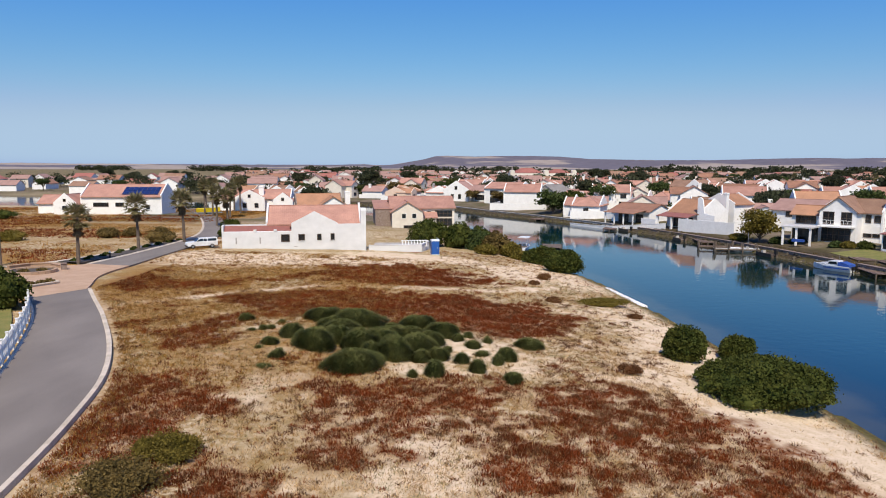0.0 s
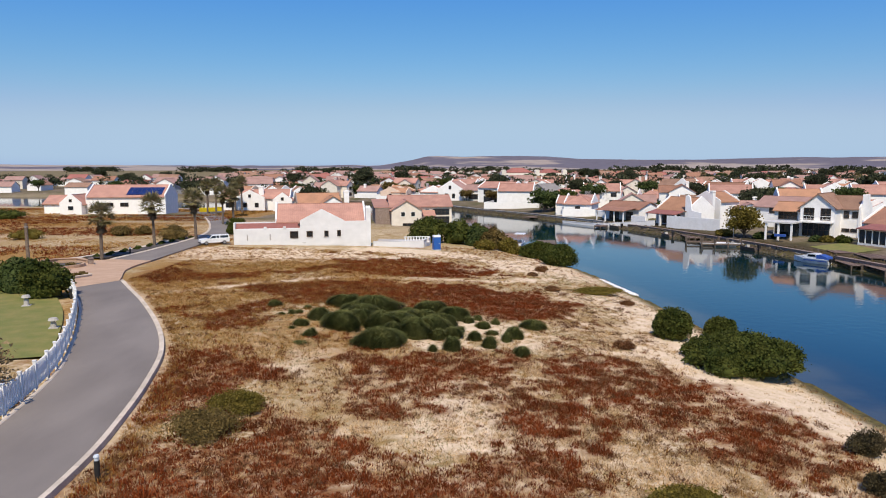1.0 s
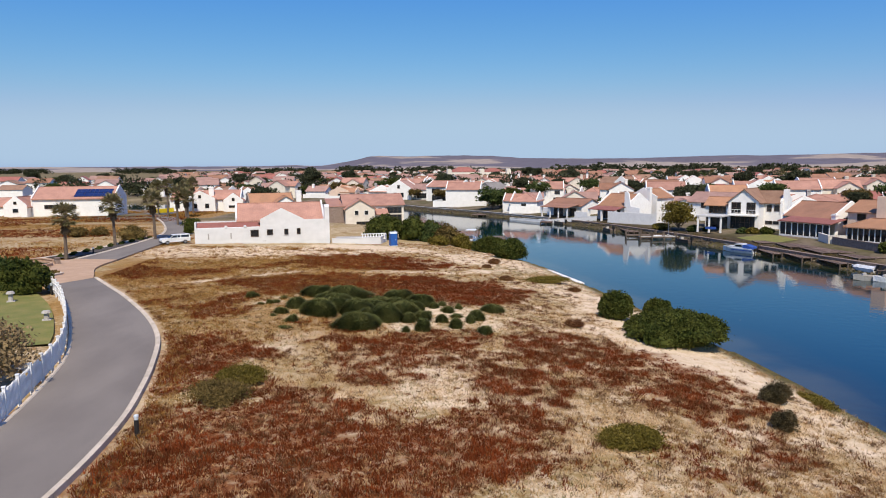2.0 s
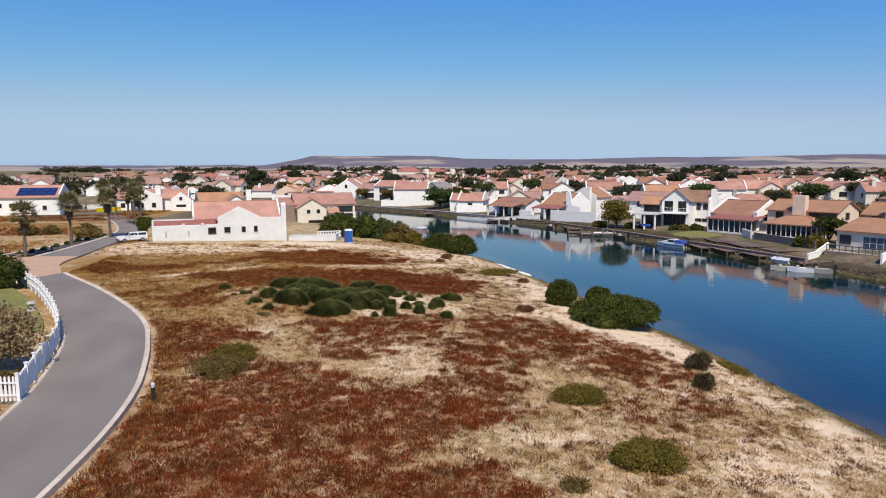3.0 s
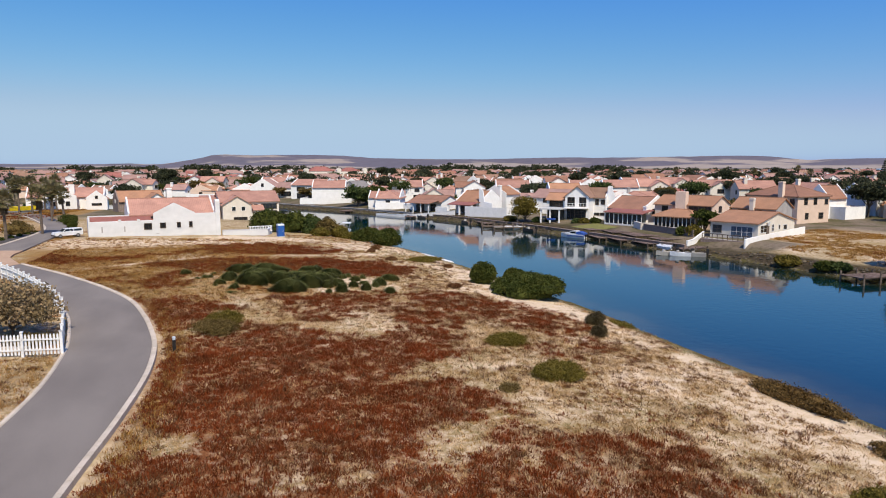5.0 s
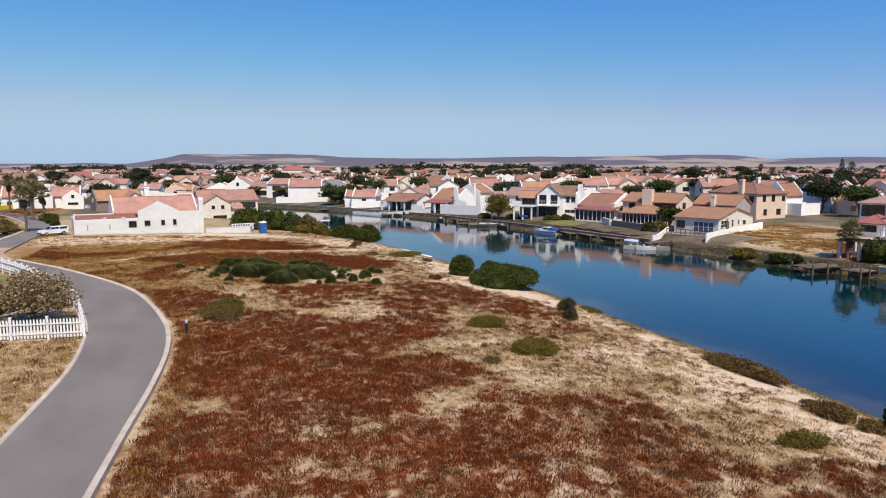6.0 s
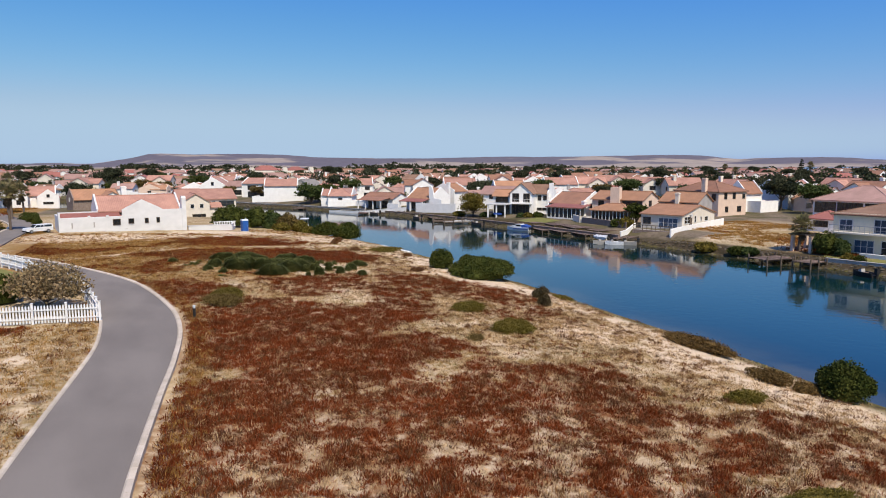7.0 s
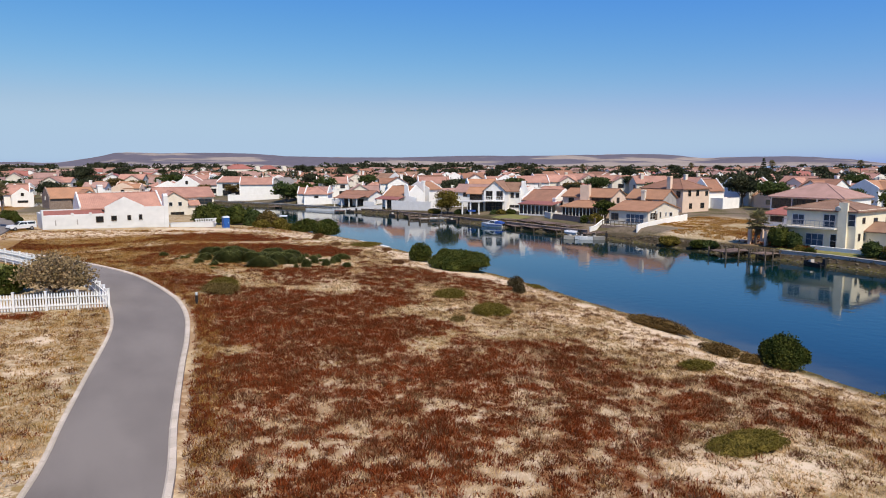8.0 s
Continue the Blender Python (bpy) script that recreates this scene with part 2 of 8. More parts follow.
NEAR = [(17.0, -400), (17.0, -60), (17.8, -18), (18.5, -11), (19.4, 1.5), (19.7, 10), (19.9, 19), (20.1, 26), (20.0, 34), (19.4, 45), (18.7, 58), (18.1, 66),
        (17.5, 76), (15.6, 86), (13.6, 93), (11.4, 103), (8.5, 120), (1, 165), (-30, 208), (-100, 236), (-176, 245), (-400, 230), (-5000, 200)]
FAR = [(66, -400), (66, -60), (65.4, 21), (62.8, 36), (61.0, 50), (58.6, 66), (56.4, 78), (54.8, 91.5), (52, 108), (48.6, 123), (44.5, 138),
       (37.5, 158), (24, 186), (10, 209), (1, 230), (-35, 258), (-100, 290), (-226, 346), (-400, 360), (-5000, 400)]
WATER_Z = -1.65


def side_distance(line, x, y):
    """Distance to a polyline, positive on its left."""
    best = np.full(np.shape(x), 1e18)
    sign = np.ones(np.shape(x))
    for (ax, ay), (bx, by) in zip(line, line[1:]):
        dx, dy = bx - ax, by - ay
        k = np.clip(((x - ax) * dx + (y - ay) * dy) / (dx * dx + dy * dy), 0, 1)
        q = (x - ax - k * dx) ** 2 + (y - ay - k * dy) ** 2
        s = np.where(dx * (y - ay) - dy * (x - ax) > 0, 1.0, -1.0)
        near = q < best - 1e-9
        sign = np.where(near, s, sign)
        best = np.where(near, q, best)
    return np.sqrt(best) * sign


def smooth(a, b, v):
    k = np.clip((v - a) / (b - a), 0, 1)
    return k * k * (3 - 2 * k)


def terrain(x, y):
    """Height of the land, and of the canal's bed, at a place."""
    x, y = np.asarray(x, float), np.asarray(y, float)
    dn, df = side_distance(NEAR, x, y), -side_distance(FAR, x, y)
    near_z = WATER_Z + 0.12 + (4.0 - 0.5 * smooth(45, 75, y)) * (1 - np.exp(-np.maximum(dn, 0) / 24)) - 1.0 * smooth(150, 230, y) * smooth(0, 40, dn)
    far_z = WATER_Z + 1.1 * smooth(-0.6, 1.8, df) + 0.75 * smooth(2.5, 13, df) + 0.6 * smooth(20, 90, df)
    far_z = far_z - 0.7 * smooth(54, 57, y) * (1 - smooth(71, 74, y)) * (1 - smooth(7.2, 8.8, df)) * smooth(0.5, 2.0, df)
    bed = WATER_Z - np.minimum(2.2, 0.12 + 0.22 * np.minimum(np.abs(dn), np.abs(df) * 1.5))
    return np.where(dn > 0, near_z, np.where(df > -0.6, far_z, np.where(dn > -0.5, bed, bed)))


# ---- mesh helpers ----
class Geo:
    """Corners and faces of one mesh."""

    def __init__(self):
        self.v, self.f = [], []

    def add(self, points, faces):
        k = len(self.v)
        self.v += [tuple(p) for p in points]
        self.f += [tuple(i + k for i in face) for face in faces]
        return self

    def box(self, x0, x1, y0, y1, z0, z1):
        p = [(x, y, z) for z in (z0, z1) for x, y in ((x0, y0), (x1, y0), (x1, y1), (x0, y1))]
        return self.add(p, [(3, 2, 1, 0), (4, 5, 6, 7), (0, 1, 5, 4), (1, 2, 6, 5), (2, 3, 7, 6), (3, 0, 4, 7)])

    def beam(self, a, b, r, n=6, r2=None):
        """A round bar from a to b."""
        a, b = Vector(a), Vector(b)
        q = (b - a).to_track_quat("Z", "Y")
        r2 = r if r2 is None else r2
        ring = [Vector((math.cos(2 * math.pi * i / n), math.sin(2 * math.pi * i / n), 0)) for i in range(n)]
        p = [a + q @ (c * r) for c in ring] + [b + q @ (c * r2) for c in ring]
        return self.add(p, [(i, (i + 1) % n, n + (i + 1) % n, n + i) for i in range(n)] + [tuple(range(n - 1, -1, -1)), tuple(range(n, 2 * n))])

    def prism(self, profile, axis, a, b):
        """A profile drawn across an axis ('x' or 'y'), pulled from a to b along it."""
        n = len(profile)
        if axis == "x":
            p = [(a, u, w) for u, w in profile] + [(b, u, w) for u, w in profile]
        else:
            p = [(u, a, w) for u, w in profile] + [(u, b, w) for u, w in profile]
        return self.add(p, [(i, (i + 1) % n, n + (i + 1) % n, n + i) for i in range(n)] + [tuple(range(n - 1, -1, -1)), tuple(range(n, 2 * n))])

    def mesh(self, name, mat):
        me = bpy.data.meshes.new(name)
        me.from_pydata(self.v, [], self.f)
        bm = bmesh.new()
        bm.from_mesh(me)
        bmesh.ops.recalc_face_normals(bm, faces=bm.faces)
        bm.to_mesh(me)
        bm.free()
        me.materials.append(mat)
        return me


def part(name, geo, mat, parent=None, label="", at=None, smooth_it=False):
    """One mesh object, under a thing or a part if one is given."""
    me = geo if isinstance(geo, bpy.types.Mesh) else geo.mesh(name, mat)
    ob = new(name, me)
    if smooth_it:
        me.shade_smooth()
    if parent:
        ob.parent = parent
    if at is not None:
        ob.matrix_local = at
    return tagged(ob, label)


def thing(name, x, y, z, rz, label, category, group="", kind=""):
    """An Empty at the base of a thing."""
    ob = new(name)
    ob.empty_display_size = 0.3
    ob.matrix_world = pose(x, y, z, 0, 0, rz)
    return tagged(ob, label, category, group, kind)


def land(x, y):
    return float(terrain(x, y))


def raw_mesh(name, verts, tris, mat):
    """A mesh from arrays of corners and triangles."""
    me = bpy.data.meshes.new(name)
    me.vertices.add(len(verts))
    me.vertices.foreach_set("co", np.asarray(verts, np.float32).ravel())
    k = tris.shape[1]
    me.loops.add(len(tris) * k)
    me.loops.foreach_set("vertex_index", tris.ravel().astype(np.int32))
    me.polygons.add(len(tris))
    me.polygons.foreach_set("loop_start", np.arange(0, len(tris) * k, k, dtype=np.int32))
    me.update(calc_edges=True)
    me.materials.append(mat)
    return me


def value_noise(x, y, size, seed):
    """Smooth noise from 0 to 1 over the plan."""
    rng = np.random.RandomState(seed)
    table = rng.rand(256, 256)
    u, v = np.asarray(x) / size + 1000, np.asarray(y) / size + 1000
    i, j = np.floor(u).astype(int), np.floor(v).astype(int)
    a, b = u - i, v - j
    a, b = a * a * (3 - 2 * a), b * b * (3 - 2 * b)
    g = lambda p, q: table[p % 256, q % 256]
    return (g(i, j) * (1 - a) + g(i + 1, j) * a) * (1 - b) + (g(i, j + 1) * (1 - a) + g(i + 1, j + 1) * a) * b


def fractal(x, y, size, seed):
    return (value_noise(x, y, size, seed) + 0.5 * value_noise(x, y, size / 2.1, seed + 1) + 0.25 * value_noise(x, y, size / 4.3, seed + 2)) / 1.75


# ---- plants over the open plot: where the red scrub, the straw and the bare sand are ----
RED_PATCHES = [(-5.6, 72.3, 8, 6.5, 1.1), (-8.3, 54.8, 11, 5.5, 1.15), (0, 48.5, 4.5, 4.5, 1.0), (-31, 60.1, 5.5, 4, 0.9), (-20, 39.5, 3, 2.5, 0.85), (-19.2, 27.5, 2.4, 4, 0.9), (-15.5, 28.4, 3.4, 2.2, 0.9),
               (-4.9, 28.6, 5, 4.2, 1.0), (4.0, 30, 4, 5, 1.0), (1.0, 22.2, 3, 2.6, 0.8), (10.0, 28.5, 4.5, 5, 0.9), (9.5, 21.2, 5, 3.2, 0.9), (10.8, 12.5, 3, 5, 0.75), (-15, 10.5, 3.6, 6, 1.1), (-9.5, 10.5, 5, 5.5, 0.95),
               (-14, 3, 6, 5, 1.1), (-5.5, 3, 3.2, 3.4, 0.8), (-17, -10, 4, 9, 1.0), (-10, -13, 6, 10, 1.0), (1.5, -9, 4, 8, 0.75), (7.4, -14.2, 5, 1.6, 1.1), (8.7, -18.9, 4.5, 2.2, 0.95), (1.5, -16.4, 3, 1.8, 0.9), (-26.2, -6, 1.6, 3, 0.5), (-56, 66, 9, 5, 0.5)]
SAND_PATCHES = [(14.5, 35, 5, 7, 1.5), (13.5, 27.5, 4.5, 4.5, 0.6), (11, 38, 3, 6, 1.1), (15.5, 52, 4, 13, 1.0), (-9, 40.5, 7.5, 5.5, 1.2), (-12.2, 31, 2.2, 3.2, 0.65), (-5.0, 20.0, 4.6, 5.5, 0.68), (7.5, 44.5, 4.5, 4.5, 0.6), (9, 81, 7, 8, 1.1), (2.0, 9.2, 3.2, 2.4, 0.55),
                (1.0, 1.9, 3, 2.3, 0.6), (10, 4.0, 4.5, 6, 0.55), (-5.2, 16.0, 2.0, 1.6, 0.35), (12.4, -1, 4.0, 6, 0.65), (15.3, -10.5, 4.5, 3.2, 1.3), (16.5, -2, 2.0, 10, 1.1), (-2.6, -21.4, 2.2, 2.6, 1.0), (-1.3, -24, 3, 1.6, 0.8), (-27.4, 4, 2.4, 7, 0.5),
                (-25, 81, 14, 6, 1.5), (-6, 89, 9, 3.5, 1.4), (-40, 73, 4, 3, 0.8)]
TRACK = [(-32.0, 47.5), (-29.5, 50.2), (-26, 53.8), (-22.2, 57.0), (-18, 60.8), (-12.9, 63.4), (-4.8, 64), (2.5, 65), (9, 70)]


def blobs(patches, x, y):
    total = np.zeros(np.shape(x))
    for px, py, rx, ry, k in patches:
        total = np.maximum(total, k * np.exp(-0.7 * ((x - px) / rx) ** 2 - 0.7 * ((y - py) / ry) ** 2))
    return total


def plants(x, y):
    """Shares of red scrub and of bare sand, from 0 to 1."""
    x, y = np.asarray(x, float), np.asarray(y, float)
    dn = side_distance(NEAR, x, y)
    shore = np.exp(-np.maximum(dn - 1.5, 0) / 3.5)
    n1, n2 = fractal(x, y, 6, 11), fractal(x, y, 1.7, 23)
    red = 0.92 * blobs(RED_PATCHES, x, y) + 0.04 + 0.26 * smooth(34, 26, y) * smooth(3, -3, x) + 1.2 * (n1 - 0.5) + 1.15 * (n2 - 0.5) - 0.5 * shore - 0.75 * smooth(-23.0, -25.5, x) * smooth(15, 10, y)
    track = np.exp(-(side_distance(TRACK, x, y) / 1.0) ** 2)
    sand = blobs(SAND_PATCHES, x, y) + 0.8 * shore + 1.0 * track + 1.3 * (fractal(x, y, 4, 31) - 0.5) + 1.2 * (fractal(x, y, 1.2, 41) - 0.5)
    red = smooth(0.28, 0.62, red - 0.35 * np.clip(sand, 0, 1.2) * (sand > 0.5) - 0.9 * track)
    return red, smooth(0.3, 0.8, sand) * (1 - 0.6 * red)


def bare_strip(x, y):
    """The broad band of clean sand between the scrub and the water's edge."""
    dn = side_distance(NEAR, x, y)
    cove = smooth(20, 28, y) * smooth(54, 44, y)
    wide = 1.9 + 2.4 * cove + 1.6 * (fractal(x, y, 7, 301) - 0.5)
    strip = np.exp(-((dn - 3.0 - 2.6 * cove) / wide) ** 4) * smooth(0.36 - 0.1 * cove, 0.5 - 0.1 * cove, fractal(x, y, 3.5, 303)) * (np.asarray(y) < 60)
    hollow = 0.9 * np.exp(-(((x + 6.5) / 8.0) ** 2 + ((y - 41.0) / 4.5) ** 2) ** 2) * smooth(0.34, 0.48, fractal(x, y, 2.5, 305))
    return np.maximum(strip, hollow)


def clearings(x, y):
    """Small pale openings in the scrub: many towards the water and at the near end, few in the red mass."""
    share = np.maximum(np.maximum(0.25, smooth(-14, -9, x) * smooth(12, 16, y) * smooth(33, 27, y)), np.maximum(smooth(-9, 3, x), smooth(-4, -13, y)))
    return share * smooth(0.51, 0.60, fractal(x, y, 0.85, 240)) * (np.asarray(y) < 45)


# ---- ground ----
def steps(*runs):
    out = []
    for a, b, d in runs:
        out += list(np.arange(a, b, d))
    return np.array(out)


def spread(start, end, first, grow=1.22):
    out, v, d = [], start, first
    while v < end:
        out.append(v)
        v, d = v + d, d * grow
    return np.array(out + [end])


gx = np.concatenate([-spread(70, 4900, 2)[::-1], steps((-68, 25, 0.55), (25, 58, 2.0), (58, 72, 0.8)), spread(72, 4900, 1.5)])
gy = np.concatenate([-spread(50, 1500, 2)[::-1], steps((-48, 118, 0.55), (118, 265, 1.8)), spread(265, 4900, 3)])
GX, GY = np.meshgrid(gx, gy)
GZ = terrain(GX, GY)
VERGE = [(-27.6, -45), (-24.2, -28), (-22.3, -18), (-21.6, -11.3), (-20.6, -3), (-19.8, 3), (-19.2, 9.7), (-19.25, 15.5), (-19.8, 20), (-20.7, 25), (-22.2, 31), (-24.9, 37.4), (-29.1, 45.2), (-32.7, 51.2), (-36.0, 56.8)]
ROADBED = [(-29.8, -44), (-26.3, -27), (-24.2, -17), (-23.5, -10), (-22.7, -3.5), (-21.9, 4), (-21.4, 10), (-21.6, 15.5), (-22.1, 19.5), (-23.2, 25.4), (-24.9, 31.2), (-27.8, 38), (-31.5, 45.2), (-35.5, 51.5), (-38.6, 57), (-43, 63), (-43, 72), (-42, 74), (-41.5, 85), (-41.3, 98), (-43, 112), (-48, 129), (-55.4, 149)]
ROAD_GAP = smooth(3.4, 5.0, np.minimum(np.abs(side_distance(ROADBED, GX, GY)), np.abs(side_distance([(-46.7, 75), (-45, 88), (-44.3, 101)], GX, GY)) + 1.4))
near_plot = (GX > -70) & (GX < 25) & (GY < 120) & (GY > -50)
GZ = GZ + np.where(near_plot, 0.22 * (fractal(GX, GY, 5, 3) - 0.5) + 0.10 * (fractal(GX, GY, 1.3, 5) - 0.5), 0) * ROAD_GAP * smooth(0, 3, side_distance(NEAR, GX, GY))
GZ = GZ - 0.10 * (1 - ROAD_GAP)
nx, ny = len(gx), len(gy)
idx = np.arange(nx * ny).reshape(ny, nx)
quads = np.stack([idx[:-1, :-1], idx[:-1, 1:], idx[1:, 1:], idx[1:, :-1]], -1).reshape(-1, 4)

GROUND = bpy.data.materials.new("ground")
GROUND.use_nodes = True


def ground_material():
    t = GROUND.node_tree
    n, link = t.nodes, t.links.new
    b = n["Principled BSDF"]
    b.inputs["Roughness"].default_value, b.inputs["Specular IOR Level"].default_value = 0.95, 0.1
    geo = n.new("ShaderNodeNewGeometry")

    def noise_node(scale, detail=5):
        k = n.new("ShaderNodeTexNoise")
        k.inputs["Scale"].default_value, k.inputs["Detail"].default_value = scale, detail
        link(geo.outputs["Position"], k.inputs["Vector"])
        return k.outputs["Fac"]

    def ranged(v, a, c, lo=0.0, hi=1.0):
        k = n.new("ShaderNodeMapRange")
        k.inputs["From Min"].default_value, k.inputs["From Max"].default_value = a, c
        k.inputs["To Min"].default_value, k.inputs["To Max"].default_value = lo, hi
        link(v, k.inputs["Value"])
        return k.outputs[0]

    def mixed(f, a, c):
        k = n.new("ShaderNodeMix")
        k.data_type = "RGBA"
        link(f, k.inputs["Factor"])
        for s, v in (("A", a), ("B", c)):
            if isinstance(v, tuple):
                k.inputs[s].default_value = (*v, 1)
            else:
                link(v, k.inputs[s])
        return k.outputs["Result"]

    def attribute(name):
        k = n.new("ShaderNodeAttribute")
        k.attribute_name = name
        return k.outputs["Fac"]

    def maths(op, a, c):
        k = n.new("ShaderNodeMath")
        k.operation, k.use_clamp = op, True
        for s, v in ((0, a), (1, c)):
            if isinstance(v, float):
                k.inputs[s].default_value = v
            else:
                link(v, k.inputs[s])
        return k.outputs[0]

    fine, clump, mid, broad = noise_node(9), noise_node(2.6), noise_node(1.3), noise_node(0.12)
    sand = mixed(ranged(mid, 0.35, 0.7), (0.71, 0.565, 0.405), (0.58, 0.44, 0.285))
    sand = mixed(ranged(fine, 0.55, 0.75), sand, (0.36, 0.25, 0.14))
    dry = mixed(ranged(clump, 0.42, 0.58), (0.58, 0.46, 0.31), (0.30, 0.21, 0.09))
    dry = mixed(ranged(fine, 0.5, 0.68), dry, (0.19, 0.125, 0.05))
    dry = mixed(ranged(broad, 0.45, 0.65, 0, 0.7), dry, (0.30, 0.205, 0.08))
    red = mixed(ranged(fine, 0.38, 0.62), (0.13, 0.042, 0.016), (0.24, 0.10, 0.038))
    gold = mixed(ranged(fine, 0.4, 0.6), (0.36, 0.215, 0.07), (0.20, 0.10, 0.03))
    base = mixed(maths("ADD", attribute("sand"), ranged(fine, 0.58, 0.68, 0, 0.6)), dry, sand)
    base = mixed(maths("MULTIPLY", attribute("red"), ranged(clump, 0.36, 0.52, 0.55, 1.0)), base, red)
    base = mixed(maths("MULTIPLY", attribute("gold"), ranged(mid, 0.25, 0.5, 0.55, 1.0)), base, gold)
    town = mixed(ranged(broad, 0.42, 0.58), (0.20, 0.155, 0.11), (0.11, 0.095, 0.045))
    town = mixed(ranged(mid, 0.45, 0.7, 0, 0.6), town, (0.07, 0.055, 0.03))
    plain = mixed(ranged(broad, 0.4, 0.6), (0.22, 0.16, 0.085), (0.13, 0.115, 0.06))
    base = mixed(attribute("town"), base, town)
    base = mixed(attribute("plain"), base, plain)
    base = mixed(attribute("wet"), base, mixed(ranged(clump, 0.4, 0.6), (0.125, 0.105, 0.035), (0.07, 0.055, 0.025)))
    base = mixed(attribute("bank"), base, mixed(ranged(mid, 0.4, 0.6), (0.075, 0.054, 0.034), (0.04, 0.032, 0.018)))
    link(base, b.inputs["Base Color"])
    bp = n.new("ShaderNodeBump")
    bp.inputs["Strength"].default_value, bp.inputs["Distance"].default_value = 0.6, 0.08
    link(fine, bp.inputs["Height"])
    link(bp.outputs[0], b.inputs["Normal"])


ground_material()
me = raw_mesh("ground", np.stack([GX, GY, GZ], -1).reshape(-1, 3), quads, GROUND)
RED, SAND = plants(GX, GY)
DN, DF = side_distance(NEAR, GX, GY), -side_distance(FAR, GX, GY)
LOT = smooth(3, 6, DF) * smooth(23, 26, GY) * (1 - smooth(51, 56, GY - 20 * smooth(73, 77, GX))) * (1 - smooth(98, 104, GX))
TOWN = (1 - LOT) * np.maximum(smooth(1, 5, DF), smooth(125, 150, GY) * (GX > -75))
FARNESS = smooth(480, 620, np.hypot(GX, GY))
WET = np.where(DN > 0, 1 - smooth(0.7, 2.2, DN + 0.8 * (fractal(GX, GY, 3, 67) - 0.5)), np.where(DF > 0, 1 - smooth(1.6, 5.0 + 2.5 * (GY > 56) * (GY < 150), DF), 1.0))
GOLD = smooth(-40, -51, GX) * smooth(60, 72, GY) * (1 - smooth(160, 175, GY)) * (0.25 + 0.75 * smooth(0.4, 0.6, fractal(GX * 0.5, GY * 2, 16, 63))) + 0.9 * smooth(0, -12, GX) * smooth(24, 38, GY) * (1 - smooth(72, 82, GY)) * smooth(0.30, 0.50, fractal(GX, GY, 5, 61))
YARD = smooth(-59, -57, GX) * (1 - smooth(-46, -44, GX)) * smooth(146, 149, GY) * (1 - smooth(188, 192, GY))
GOLD, TOWN = np.maximum(GOLD, YARD), TOWN * (1 - YARD)
CLEAR = clearings(GX, GY)
RED, SAND = RED * (1 - 0.85 * CLEAR), np.maximum(np.maximum(SAND, 0.5 * CLEAR * (GX < 16)), bare_strip(GX, GY))
RED, SAND = np.where(LOT > 0, 0.55 * smooth(0.45, 0.62, fractal(GX, GY, 7, 83)), RED), np.where(LOT > 0, smooth(0.5, 0.65, fractal(GX, GY, 9, 85)), SAND)
SHOULDER = 0.6 * np.exp(-((side_distance(VERGE, GX, GY) + 0.62) / 0.42) ** 4)
RED, SAND, GOLD = RED * (1 - SHOULDER), np.maximum(SAND, 0.9 * SHOULDER), GOLD * (1 - SHOULDER)
BANK = np.where(DF > 0, 1 - smooth(2.6, 5.0 + 4.0 * (GY > 56) * (GY < 150), DF + 1.6 * (fractal(GX, GY, 4, 69) - 0.5)), 0.0)
for key, values in (("bank", BANK), ("gold", GOLD), ("red", RED), ("sand", SAND), ("town", TOWN), ("plain", FARNESS), ("wet", WET)):
    a = me.attributes.new(key, "FLOAT", "POINT")
    a.data.foreach_set("value", np.asarray(values, np.float32).ravel())
me.shade_smooth()
tagged(new("ground", me), "sandy ground with dry grass and red-brown scrub", "ground", kind="structure")


# ---- water ----
WATER = bpy.data.materials.new("canal_water")
WATER.use_nodes = True


